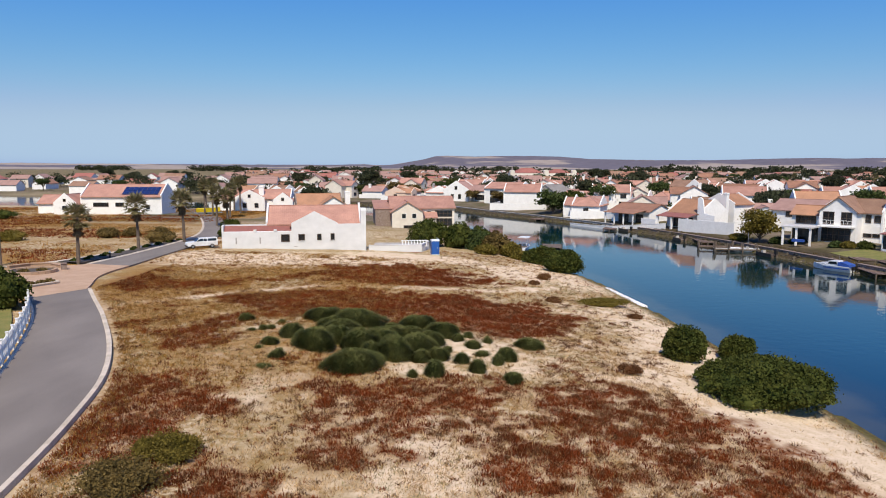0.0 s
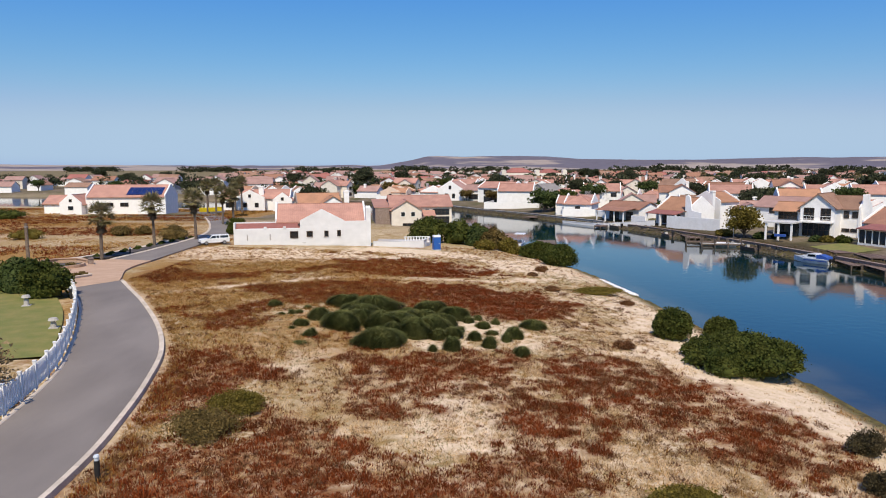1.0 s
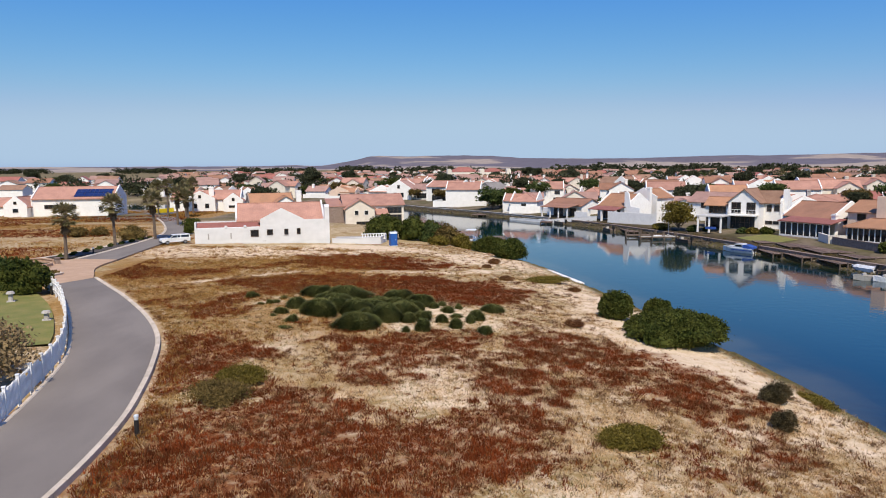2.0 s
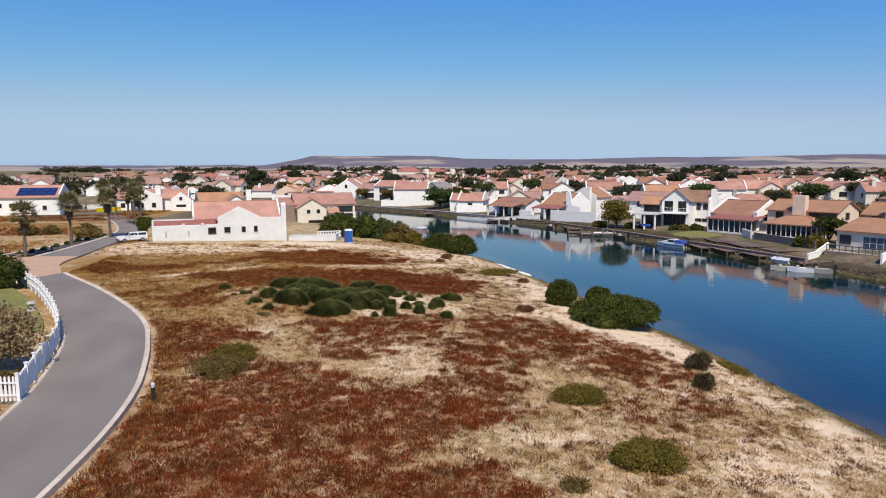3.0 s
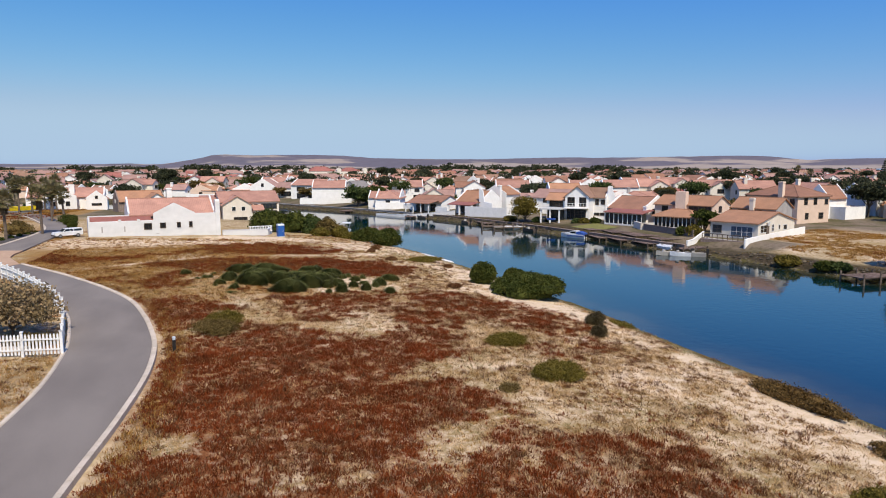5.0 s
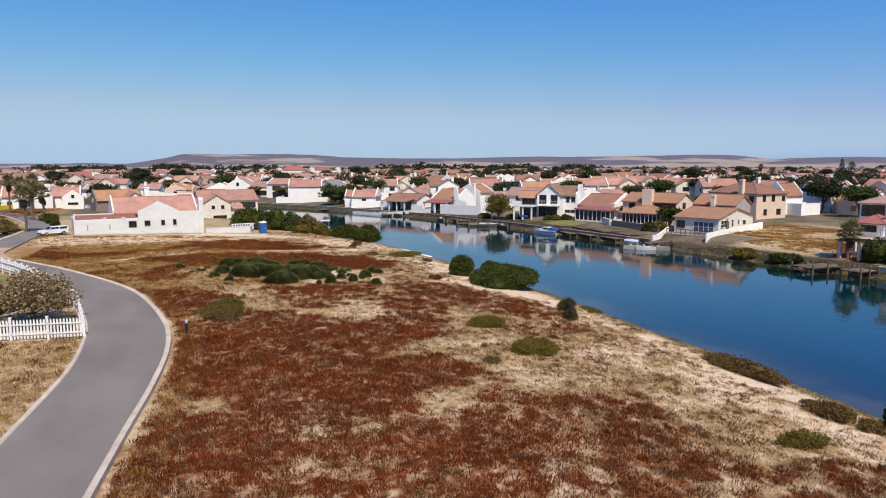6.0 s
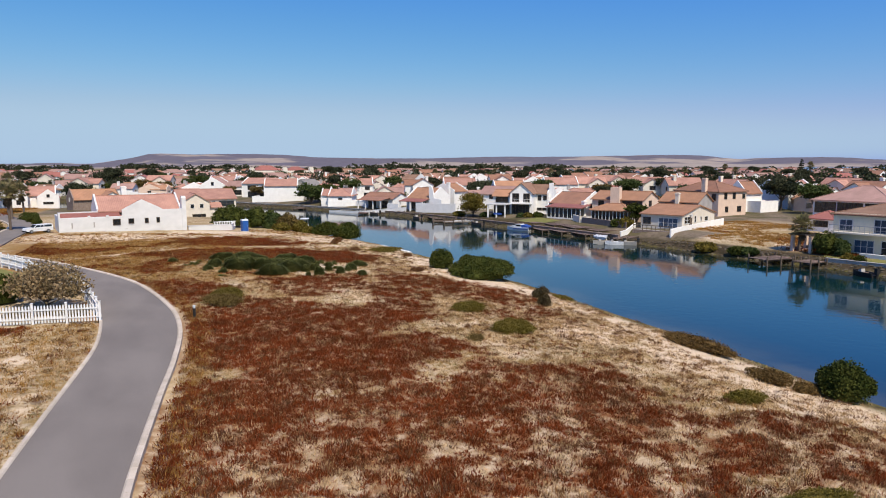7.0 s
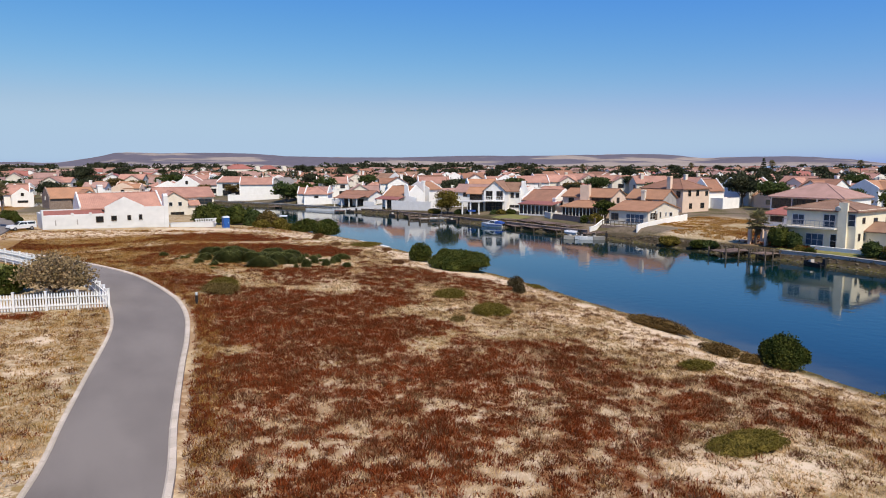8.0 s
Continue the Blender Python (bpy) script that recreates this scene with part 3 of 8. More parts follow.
def water_material():
    t = WATER.node_tree
    n, link = t.nodes, t.links.new
    b = n["Principled BSDF"]
    geo = n.new("ShaderNodeNewGeometry")
    sh = n.new("ShaderNodeAttribute")
    sh.attribute_name = "depth"
    c = n.new("ShaderNodeValToRGB")
    for i, (p, col) in enumerate(((0.0, (0.05, 0.05, 0.025)), (0.08, (0.014, 0.021, 0.013)), (0.30, (0.002, 0.017, 0.019)), (1.0, (0.001, 0.024, 0.034)))):
        e = c.color_ramp.elements[i] if i < 2 else c.color_ramp.elements.new(p)
        e.position, e.color = p, (*col, 1)
    big = n.new("ShaderNodeTexNoise")
    big.inputs["Scale"].default_value, big.inputs["Detail"].default_value = 0.09, 4
    link(geo.outputs["Position"], big.inputs["Vector"])
    k = n.new("ShaderNodeMath")
    k.operation = "MULTIPLY_ADD"
    k.inputs[1].default_value = 0.5
    link(big.outputs["Fac"], k.inputs[0])
    off = n.new("ShaderNodeMath")
    off.operation = "SUBTRACT"
    off.inputs[1].default_value = 0.25
    link(sh.outputs["Fac"], off.inputs[0])
    link(off.outputs[0], k.inputs[2])
    link(k.outputs[0], c.inputs["Fac"])
    link(c.outputs["Color"], b.inputs["Base Color"])
    b.inputs["Roughness"].default_value, b.inputs["IOR"].default_value = 0.05, 1.62
    b.inputs["Specular IOR Level"].default_value = 0.5
    rip = n.new("ShaderNodeTexNoise")
    rip.inputs["Scale"].default_value, rip.inputs["Detail"].default_value = 1.1, 3
    link(geo.outputs["Position"], rip.inputs["Vector"])
    bp = n.new("ShaderNodeBump")
    wind = n.new("ShaderNodeMapRange")
    wind.inputs["From Min"].default_value, wind.inputs["From Max"].default_value = 0.38, 0.62
    wind.inputs["To Min"].default_value, wind.inputs["To Max"].default_value = 0.06, 0.28
    link(big.outputs["Fac"], wind.inputs["Value"])
    link(wind.outputs[0], bp.inputs["Strength"])
    bp.inputs["Distance"].default_value = 0.05
    link(rip.outputs["Fac"], bp.inputs["Height"])
    link(bp.outputs[0], b.inputs["Normal"])


water_material()
wx, wy = np.arange(-420, 75, 2.5), np.arange(-300, 375, 2.5)
WX, WY = np.meshgrid(wx, wy)
idx = np.arange(WX.size).reshape(WX.shape)
quads = np.stack([idx[:-1, :-1], idx[:-1, 1:], idx[1:, 1:], idx[1:, :-1]], -1).reshape(-1, 4)
dn, df = side_distance(NEAR, WX, WY).ravel(), -side_distance(FAR, WX, WY).ravel()
wet = (dn < 6) & (df < 6)
quads = quads[wet[quads].all(1)]
me = raw_mesh("water", np.stack([WX, WY, np.full(WX.shape, WATER_Z)], -1).reshape(-1, 3), quads, WATER)
a = me.attributes.new("depth", "FLOAT", "POINT")
a.data.foreach_set("value", smooth(0, 16, np.minimum(-dn, -df * 1.3)).astype(np.float32))
tagged(new("water", me), "calm deep blue canal water with faint ripples", "water", kind="structure")


# ---- road, kerbs and brick paving ----
def curve_points(points, step=0.8):
    """A smooth line through points of the plan, at even steps."""
    p = [Vector(q) for q in points]
    p = [p[0] * 2 - p[1]] + p + [p[-1] * 2 - p[-2]]
    out = []
    for a, b, c, d in zip(p, p[1:], p[2:], p[3:]):
        n = max(2, int((c - b).length / step))
        for i in range(n):
            k = i / n
            out.append(0.5 * ((2 * b) + (c - a) * k + (2 * a - 5 * b + 4 * c - d) * k * k + (3 * b - a - 3 * c + d) * k ** 3))
    return out + [p[-2]]


def offset_line(line, d):
    """The line moved d metres to its left."""
    out = []
    for i, p in enumerate(line):
        t = (line[min(i + 1, len(line) - 1)] - line[max(i - 1, 0)]).normalized()
        out.append(p + Vector((-t.y, t.x)) * d)
    return out


def ribbon(left, right, z0, z1, across=6):
    """A sheet between two lines of the plan, z above the land, with sides that go down into it."""
    g = Geo()
    n = across
    for l, r in zip(left, right):
        row = [l + (r - l) * (i / n) for i in range(n + 1)]
        pts = [(row[0].x, row[0].y, land(*row[0]) + z0)] + [(p.x, p.y, land(p.x, p.y) + z1) for p in row] + [(row[-1].x, row[-1].y, land(*row[-1]) + z0)]
        g.v += pts
    w = n + 3
    for i in range(len(left) - 1):
        for j in range(w - 1):
            g.f.append((i * w + j, i * w + j + 1, (i + 1) * w + j + 1, (i + 1) * w + j))
    return g


ROAD_RIGHT = curve_points([(-27.6, -45), (-24.2, -28), (-22.3, -18), (-21.6, -11.3), (-20.6, -3), (-19.8, 3), (-19.2, 9.7), (-19.25, 15.5), (-19.8, 20), (-20.7, 25), (-22.2, 31), (-24.9, 37.4), (-29.1, 45.2), (-32.7, 51.2), (-36.0, 56.8)])
ROAD_LEFT = curve_points([(-31.9, -43.5), (-28.4, -26.5), (-26.2, -16), (-25.5, -9.5), (-24.9, -3.9), (-23.9, 5.2), (-23.7, 10), (-23.9, 15.4), (-24.3, 18.9), (-25.6, 25.8), (-27.6, 31.4), (-30.6, 38.4), (-34.0, 45.2), (-38.3, 51.8)])


def resample(line, n):
    d = [0.0]
    for a, b in zip(line, line[1:]):
        d.append(d[-1] + (b - a).length)
    out = []
    j = 0
    for i in range(n):
        s = d[-1] * i / (n - 1)
        while j < len(d) - 2 and d[j + 1] < s:
            j += 1
        k = (s - d[j]) / max(1e-6, d[j + 1] - d[j])
        out.append(line[j].lerp(line[j + 1], k))
    return out


RL, RR = resample(ROAD_LEFT, 110), resample(ROAD_RIGHT, 110)
road = part("road", ribbon(RL, RR, -0.25, 0.09), ASPHALT)
tagged(road, "grey asphalt estate road winding past the plot", "road", kind="structure")


def kerb_line(line, side, width, height, name, label):
    """Kerb stones, one by one, along a line of the plan."""
    root = tagged(thing(name, 0, 0, 0, 0, label, "kerb", kind="structure"))
    pts = resample(line, max(3, int(sum((b - a).length for a, b in zip(line, line[1:])) / 1.0)))
    outer = offset_line(pts, side * width)
    for i in range(len(pts) - 1):
        g = Geo()
        gap = 0.012
        a0, a1 = pts[i].lerp(pts[i + 1], gap), pts[i + 1].lerp(pts[i], gap)
        b0, b1 = outer[i].lerp(outer[i + 1], gap), outer[i + 1].lerp(outer[i], gap)
        c0, c1 = a0.lerp(b0, 0.25), a1.lerp(b1, 0.25)
        za, zb = land(*a0), land(*a1)
        v = []
        for p, q, h in ((a0, a1, 0.10), (c0, c1, height), (b0, b1, height)):
            v += [(p.x, p.y, za + h), (q.x, q.y, zb + h)]
        v += [(b0.x, b0.y, za - 0.3), (b1.x, b1.y, zb - 0.3), (a0.x, a0.y, za - 0.3), (a1.x, a1.y, zb - 0.3)]
        g.add(v, [(0, 1, 3, 2), (2, 3, 5, 4), (4, 5, 7, 6), (8, 9, 1, 0), (0, 2, 4, 6, 8), (1, 9, 7, 5, 3)])
        part("kerb_stone", g, KERB, root)
    return root


kerb_line(ROAD_RIGHT, -1, 0.30, 0.16, "kerb_plot_side", "pale concrete kerb along the plot")
kerb_line(ROAD_LEFT, 1, 0.20, 0.15, "kerb_garden_side", "pale concrete kerb along the gardens")

PAVE_L = curve_points([(-38.2, 51.7), (-40.6, 54.6), (-44.4, 59), (-47.9, 63), (-49.0, 67.5), (-47.1, 71.8), (-44.5, 74)])
PAVE_R = curve_points([(-36.0, 56.6), (-36.9, 59.2), (-38.1, 62.3), (-39.0, 65.2), (-39.5, 69), (-39.5, 73)])
paving = part("pavement_junction", ribbon(resample(PAVE_L, 24), resample(PAVE_R, 24), -0.25, 0.10, 14), BRICK_PAVING)
tagged(paving, "pink brick paving at the road junction", "paving", kind="structure")
ROAD2_L = curve_points([(-44.5, 74), (-43.6, 85), (-43.3, 100), (-44.8, 112), (-50.3, 130), (-58.1, 150), (-71.4, 180), (-84.2, 210)])
ROAD2_R = curve_points([(-39.5, 73), (-39.6, 83), (-39.6, 95), (-40.7, 110), (-45.8, 128), (-53.1, 149), (-66.3, 178), (-79.1, 208)])
road2 = part("road_beyond", ribbon(resample(ROAD2_L, 60), resample(ROAD2_R, 60), -0.25, 0.09), ASPHALT)
tagged(road2, "grey asphalt road running on between the houses", "road", kind="structure")
kerb_line(ROAD2_L[:90], 1, 0.4, 0.18, "kerb_beyond", "pale concrete kerb beside the planting bed")
BED_R = resample(curve_points([(-45.9, 74.6), (-44.1, 86), (-43.8, 101)]), 30)
BED_L = resample(curve_points([(-49.0, 75.5), (-46.1, 86), (-44.7, 101)]), 30)
bed = part("planting_bed", ribbon(BED_L, BED_R, -0.2, 0.16, 4), MULCH)
tagged(bed, "dark mulched planting bed beside the road", "planting bed", kind="structure")
WALK_L = resample(curve_points([(-53.1, 71.5), (-49.7, 76.5), (-47.2, 86), (-45.8, 101)]), 30)
walkway = part("pavement_path", ribbon(WALK_L, resample(offset_line(WALK_L, -1.2), 30), -0.2, 0.11, 3), KERB)
tagged(walkway, "pale concrete footpath behind the planting bed", "footpath", kind="structure")


# ---- houses ----
WINDOW_MESHES = {}
PLACED = []


def lattice(xs, zs, y0, y1):
    """One frame of crossing bars: the odd strips between the given lines are open."""
    g = Geo()
    nx_, nz_ = len(xs), len(zs)
    g.v = [(x, y, z) for y in (y0, y1) for z in zs for x in xs]
    at = lambda i, j, k: k * nx_ * nz_ + j * nx_ + i
    solid = lambda i, j: 0 <= i < nx_ - 1 and 0 <= j < nz_ - 1 and (i % 2 == 0 or j % 2 == 0)
    for j in range(nz_ - 1):
        for i in range(nx_ - 1):
            if not solid(i, j):
                continue
            g.f.append((at(i, j, 0), at(i + 1, j, 0), at(i + 1, j + 1, 0), at(i, j + 1, 0)))
            for di, dj, p, q in ((-1, 0, (i, j), (i, j + 1)), (1, 0, (i + 1, j), (i + 1, j + 1)), (0, -1, (i, j), (i + 1, j)), (0, 1, (i, j + 1), (i + 1, j + 1))):
                if not solid(i + di, j + dj):
                    g.f.append((at(*p, 0), at(*q, 0), at(*q, 1), at(*p, 1)))
    return g


def window_pair(w, h, style):
    """Meshes of a window's frame and pane, in a wall that faces -y."""
    key = (round(w, 2), round(h, 2), style)
    if key not in WINDOW_MESHES:
        fm, pm = {"white": (FRAME, GLASS), "dark": (DARK_FRAME, GLASS), "blue": (FRAME, BLUE_GLASS)}[style]
        e = 0.09
        k = max(1, round(w / 0.9))
        xs = [-w / 2 - e, -w / 2]
        for i in range(1, k):
            xs += [-w / 2 + w * i / k - 0.03, -w / 2 + w * i / k + 0.03]
        zs = [-e, 0] + ([h * 0.5 - 0.025, h * 0.5 + 0.025] if h > 1.0 else []) + [h, h + e]
        g = lattice(xs + [w / 2, w / 2 + e], zs, -0.07, 0.05)
        WINDOW_MESHES[key] = (g.mesh("window", fm), Geo().box(-w / 2, w / 2, -0.02, 0.04, 0, h).mesh("pane", pm))
    return WINDOW_MESHES[key]


def gable_profile(a, b, h, rise, up=0.0):
    m = (a + b) / 2
    return [(a, 0), (b, 0), (b, h + up), (m, h + rise + up), (a, h + up)]


def slab(a, b, c, d, thick):
    """A plate under four corners given in order."""
    g = Geo()
    p = [Vector(q) for q in (a, b, c, d)]
    down = Vector((0, 0, -thick))
    g.add(p + [q + down for q in p], [(0, 1, 2, 3), (7, 6, 5, 4), (0, 4, 5, 1), (1, 5, 6, 2), (2, 6, 7, 3), (3, 7, 4, 0)])
    return g


def roof_geo(x0, x1, y0, y1, h, kind, rise, over=0.4, ends=0.3):
    """Tiled roof with thickness over a rectangle."""
    g = Geo()
    lift = 0.14
    if kind in ("gx", "gy"):
        if kind == "gx":
            a, b, c, d = x0 - ends, x1 + ends, y0, y1
        else:
            a, b, c, d = y0 - ends, y1 + ends, x0, x1
        m, half = (c + d) / 2, (d - c) / 2
        drop = over * rise / half
        put = (lambda u, v, z: (u, v, z)) if kind == "gx" else (lambda u, v, z: (v, u, z))
        for e in (c - over, d + over):
            s = slab(put(a, e, h - drop + lift), put(b, e, h - drop + lift), put(b, m, h + rise + lift), put(a, m, h + rise + lift), 0.16)
            g.add(s.v, s.f)
        if kind == "gx":
            g.box(a, b, m - 0.14, m + 0.14, h + rise + lift - 0.08, h + rise + lift + 0.05)
        else:
            g.box(m - 0.14, m + 0.14, a, b, h + rise + lift - 0.08, h + rise + lift + 0.05)
    elif kind == "hip":
        x0, x1, y0, y1 = x0 - over, x1 + over, y0 - over, y1 + over
        z0, z1 = h - 0.15, h + rise
        if x1 - x0 >= y1 - y0:
            i = (y1 - y0) / 2
            r = [(x0 + i, (y0 + y1) / 2, z1), (x1 - i, (y0 + y1) / 2, z1)]
        else:
            i = (x1 - x0) / 2
            r = [((x0 + x1) / 2, y0 + i, z1), ((x0 + x1) / 2, y1 - i, z1)]
        c = [(x0, y0, z0), (x1, y0, z0), (x1, y1, z0), (x0, y1, z0)]
        low = [(x, y, z - 0.18) for x, y, z in c]
        if x1 - x0 >= y1 - y0:
            faces = [(0, 1, 5, 4), (1, 2, 5), (2, 3, 4, 5), (3, 0, 4)]
        else:
            faces = [(0, 1, 4), (1, 2, 5, 4), (2, 3, 5), (3, 0, 4, 5)]
        g.add(c + r + low, faces + [(0, 6, 7, 1), (1, 7, 8, 2), (2, 8, 9, 3), (3, 9, 6, 0), (9, 8, 7, 6)])
        for p in c:
            q = min(r, key=lambda s: (Vector(s) - Vector(p)).length)
            g.beam(p, q, 0.10, 5)
        g.beam(r[0], r[1], 0.11, 5)
    elif kind == "mono":
        s = slab((x0 - ends, y0 - over + 0.3, h + lift), (x1 + ends, y0 - over + 0.3, h + lift), (x1 + ends, y1 + 0.1, h + rise + lift), (x0 - ends, y1 + 0.1, h + rise + lift), 0.14)
        g.add(s.v, s.f)
    elif kind == "flat":
        g.box(x0 - 0.05, x1 + 0.05, y0 - 0.05, y1 + 0.05, h, h + 0.12)
    return g


def house(x, y, rz, label, vols, wins=(), chims=(), wall=None, roof=None, z=None, group="houses of the estate", extra=None):
    """A house. vols: x0, x1, y0, y1, height, roof kind, rise, parapet gables, and what differs (wall, roof, z0).
    wins: volume, face, place along the face, sill, width, height, style."""
    z = land(x, y) if z is None else z
    mx, my = (min(v[0] for v in vols) + max(v[1] for v in vols)) / 2, (min(v[2] for v in vols) + max(v[3] for v in vols)) / 2
    PLACED.append((x + mx * math.cos(radians(rz)) - my * math.sin(radians(rz)), y + mx * math.sin(radians(rz)) + my * math.cos(radians(rz))))
    root = thing("house", x, y, z, rz, label, "house", group)
    for vol in vols:
        x0, x1, y0, y1, h, kind, rise, par = vol[:8]
        o = vol[8] if len(vol) > 8 else {}
        wm, rm, z0 = o.get("wall", wall), o.get("roof", roof), o.get("z0", -0.6)
        g = Geo()
        if kind == "gx":
            pr = gable_profile(y0, y1, h, rise)
            g.prism([(pr[0][0], z0), (pr[1][0], z0)] + pr[2:], "x", x0, x1)
        elif kind == "gy":
            pr = gable_profile(x0, x1, h, rise)
            g.prism([(pr[0][0], z0), (pr[1][0], z0)] + pr[2:], "y", y0, y1)
        elif kind == "mono":
            g.prism([(y0, z0), (y1, z0), (y1, h + rise), (y0, h)], "x", x0, x1)
        elif kind == "porch":
            for px in np.linspace(x0 + 0.15, x1 - 0.15, max(2, round((x1 - x0) / 2.6) + 1)):
                p = Geo().box(px - 0.13, px + 0.13, y0, y0 + 0.26, z0, h)
                part("post", p, o.get("posts", wm), root)
            s = slab((x0 - 0.25, y0 - 0.3, h + 0.12), (x1 + 0.25, y0 - 0.3, h + 0.12), (x1 + 0.25, y1, h + 0.12 + rise), (x0 - 0.25, y1, h + 0.12 + rise), 0.14)
            part("porch_roof", s, rm, root)
            continue
        else:
            g.box(x0, x1, y0, y1, z0, h)
        part("wall", g, wm, root)
        if kind == "flat":
            pr = 0.35
            for a, b, c, d in ((x0, x1, y0, y0 + 0.25), (x0, x1, y1 - 0.25, y1), (x0, x0 + 0.25, y0 + 0.25, y1 - 0.25), (x1 - 0.25, x1, y0 + 0.25, y1 - 0.25)):
                part("parapet", Geo().box(a, b, c, d, h, h + pr), wm, root)
            part("roof", Geo().box(x0 + 0.25, x1 - 0.25, y0 + 0.25, y1 - 0.25, h, h + 0.08), rm, root)
            continue
        part("roof", roof_geo(x0, x1, y0, y1, h, kind, rise, over=0.12 if par == 2 else 0.4, ends=-0.16 if par else 0.3), rm, root)
        if par == 1:
            for e0, e1 in (((x0 - 0.02, x0 + 0.26), (x1 - 0.26, x1 + 0.02)) if kind == "gx" else ((y0 - 0.02, y0 + 0.26), (y1 - 0.26, y1 + 0.02))):
                a, b = (y0, y1) if kind == "gx" else (x0, x1)
                pr = gable_profile(a - 0.12, b + 0.12, h - 0.1, rise + 0.15, 0.42)
                lo = max(0.0, z0 + 0.6)
                part("gable", Geo().prism([(pr[0][0], lo), (pr[1][0], lo)] + pr[2:], kind[1], e0, e1), wm, root)
    for vi, face, u, sill, w, h, *style in wins:
        x0, x1, y0, y1 = vols[vi][:4]
        par = vols[vi][7] if vols[vi][5] in ("gx", "gy") else 0
        off = 0.025 if par else 0.0
        fm, pm = window_pair(w, h, style[0] if style else "white")
        place = {"S": pose(u, y0 - off, sill), "N": pose(u, y1 + off, sill, 0, 0, 180), "W": pose(x0 - off, u, sill, 0, 0, -90), "E": pose(x1 + off, u, sill, 0, 0, 90)}[face]
        f = part("window", fm, None, root, at=place)
        part("pane", pm, None, f)
    for cx, cy, w, d, z0, z1 in chims:
        g = Geo().box(cx - w / 2, cx + w / 2, cy - d / 2, cy + d / 2, z0, z1).box(cx - w / 2 - 0.08, cx + w / 2 + 0.08, cy - d / 2 - 0.08, cy + d / 2 + 0.08, z1 - 0.35, z1 - 0.15)
        part("chimney", g, wall, root)
    if extra:
        extra(root)
    return root


# ---- houses on the near side ----
def new_house_extras(root):
    g = Geo().box(-10.5, -0.8, 1.7, 1.98, 3.3, 3.62).box(-10.56, -10.3, 0.0, 1.98, 2.6, 3.62)
    part("coping", g, PLASTER, root)
    for x in (-6.0, -3.2):
        part("bracket", Geo().box(x - 0.2, x + 0.2, -0.05, 0.4, 2.72, 3.0), PLASTER, root)
    for x in (-8.6, -5.3):
        part("slit_window", Geo().box(x - 0.1, x + 0.1, -0.03, 0.05, 1.0, 1.9), GREY_WALL, root)
    part("vent", Geo().box(-0.6, -0.1, -0.04, 0.05, 0.45, 0.55), GREY_WALL, root)
    for x in (0.5, 3.0, 4.9):
        part("window_sill", Geo().box(x - 0.42, x + 0.42, -0.1, 0.0, 1.3, 1.36), PLASTER, root)
    part("end_tower", Geo().box(9.0, 9.75, -0.05, 1.2, -0.9, 5.6).prism([(-0.05, 5.6), (1.2, 5.6), (0.9, 5.95), (0.25, 5.95)], "x", 9.0, 9.75), PLASTER, root)


house(-24.1, 92.8, 10, "unpainted plastered new house with pink tiled roof", [
    (-4.6, 9.2, 1.9, 9.6, 3.7, "gx", 2.3, 1), (-0.8, 5.5, 0.0, 6.0, 3.55, "gy", 1.55, 1), (5.5, 9.15, 0.05, 1.95, 3.35, "flat", 0, 0),
    (-10.56, -0.8, 0.02, 1.95, 2.7, "mono", 0.75, 2, {"roof": STEEL_ROOF_RED}), (-10.56, -4.6, 1.95, 8.5, 2.6, "flat", 0, 0)],
    [(3, "S", -1.8, 1.3, 1.05, 0.9, "dark"), (1, "S", 0.5, 1.45, 0.75, 0.75, "dark"), (1, "S", 3.0, 1.45, 0.45, 0.75, "dark"), (1, "S", 4.9, 1.45, 0.4, 0.8, "dark")],
    [], PLASTER, ROOF_PINK, z=1.15, extra=new_house_extras)


def low_wall(name, label, points, height, thick, mat, z=None, balusters=False, category="wall"):
    """A garden wall along points of the plan, with a coping."""
    root = thing(name, points[0][0], points[0][1], 0, 0, label, category)
    o = Vector(points[0])
    for a, b in zip(points, points[1:]):
        a, b = Vector(a) - o, Vector(b) - o
        d = (b - a).normalized()
        s = Vector((-d.y, d.x)) * thick / 2
        zl = [land(*(p + o)) if z is None else z for p in (a, b)]
        g = Geo()
        v = []
        for p, zz in ((a, zl[0]), (b, zl[1])):
            for q in (p - s, p + s):
                v += [(q.x, q.y, zz - 0.5), (q.x, q.y, zz + height)]
        g.add(v, [(0, 1, 3, 2), (4, 6, 7, 5), (0, 4, 5, 1), (2, 3, 7, 6), (1, 5, 7, 3), (0, 2, 6, 4)])
        part("wall", g, mat, root)
        g = Geo()
        s2 = s * 1.35
        v = []
        for p, zz in ((a, zl[0]), (b, zl[1])):
            for q in (p - s2, p + s2):
                v += [(q.x, q.y, zz + height), (q.x, q.y, zz + height + 0.07)]
        g.add(v, [(0, 1, 3, 2), (4, 6, 7, 5), (0, 4, 5, 1), (2, 3, 7, 6), (1, 5, 7, 3), (0, 2, 6, 4)])
        part("coping", g, mat, root)
    return root


low_wall("patio_wall", "low pale plastered patio wall beside the new house", [(-14.2, 95.3), (-6.5, 96.6), (-5.4, 101.5)], 0.75, 0.25, PLASTER, z=0.75)


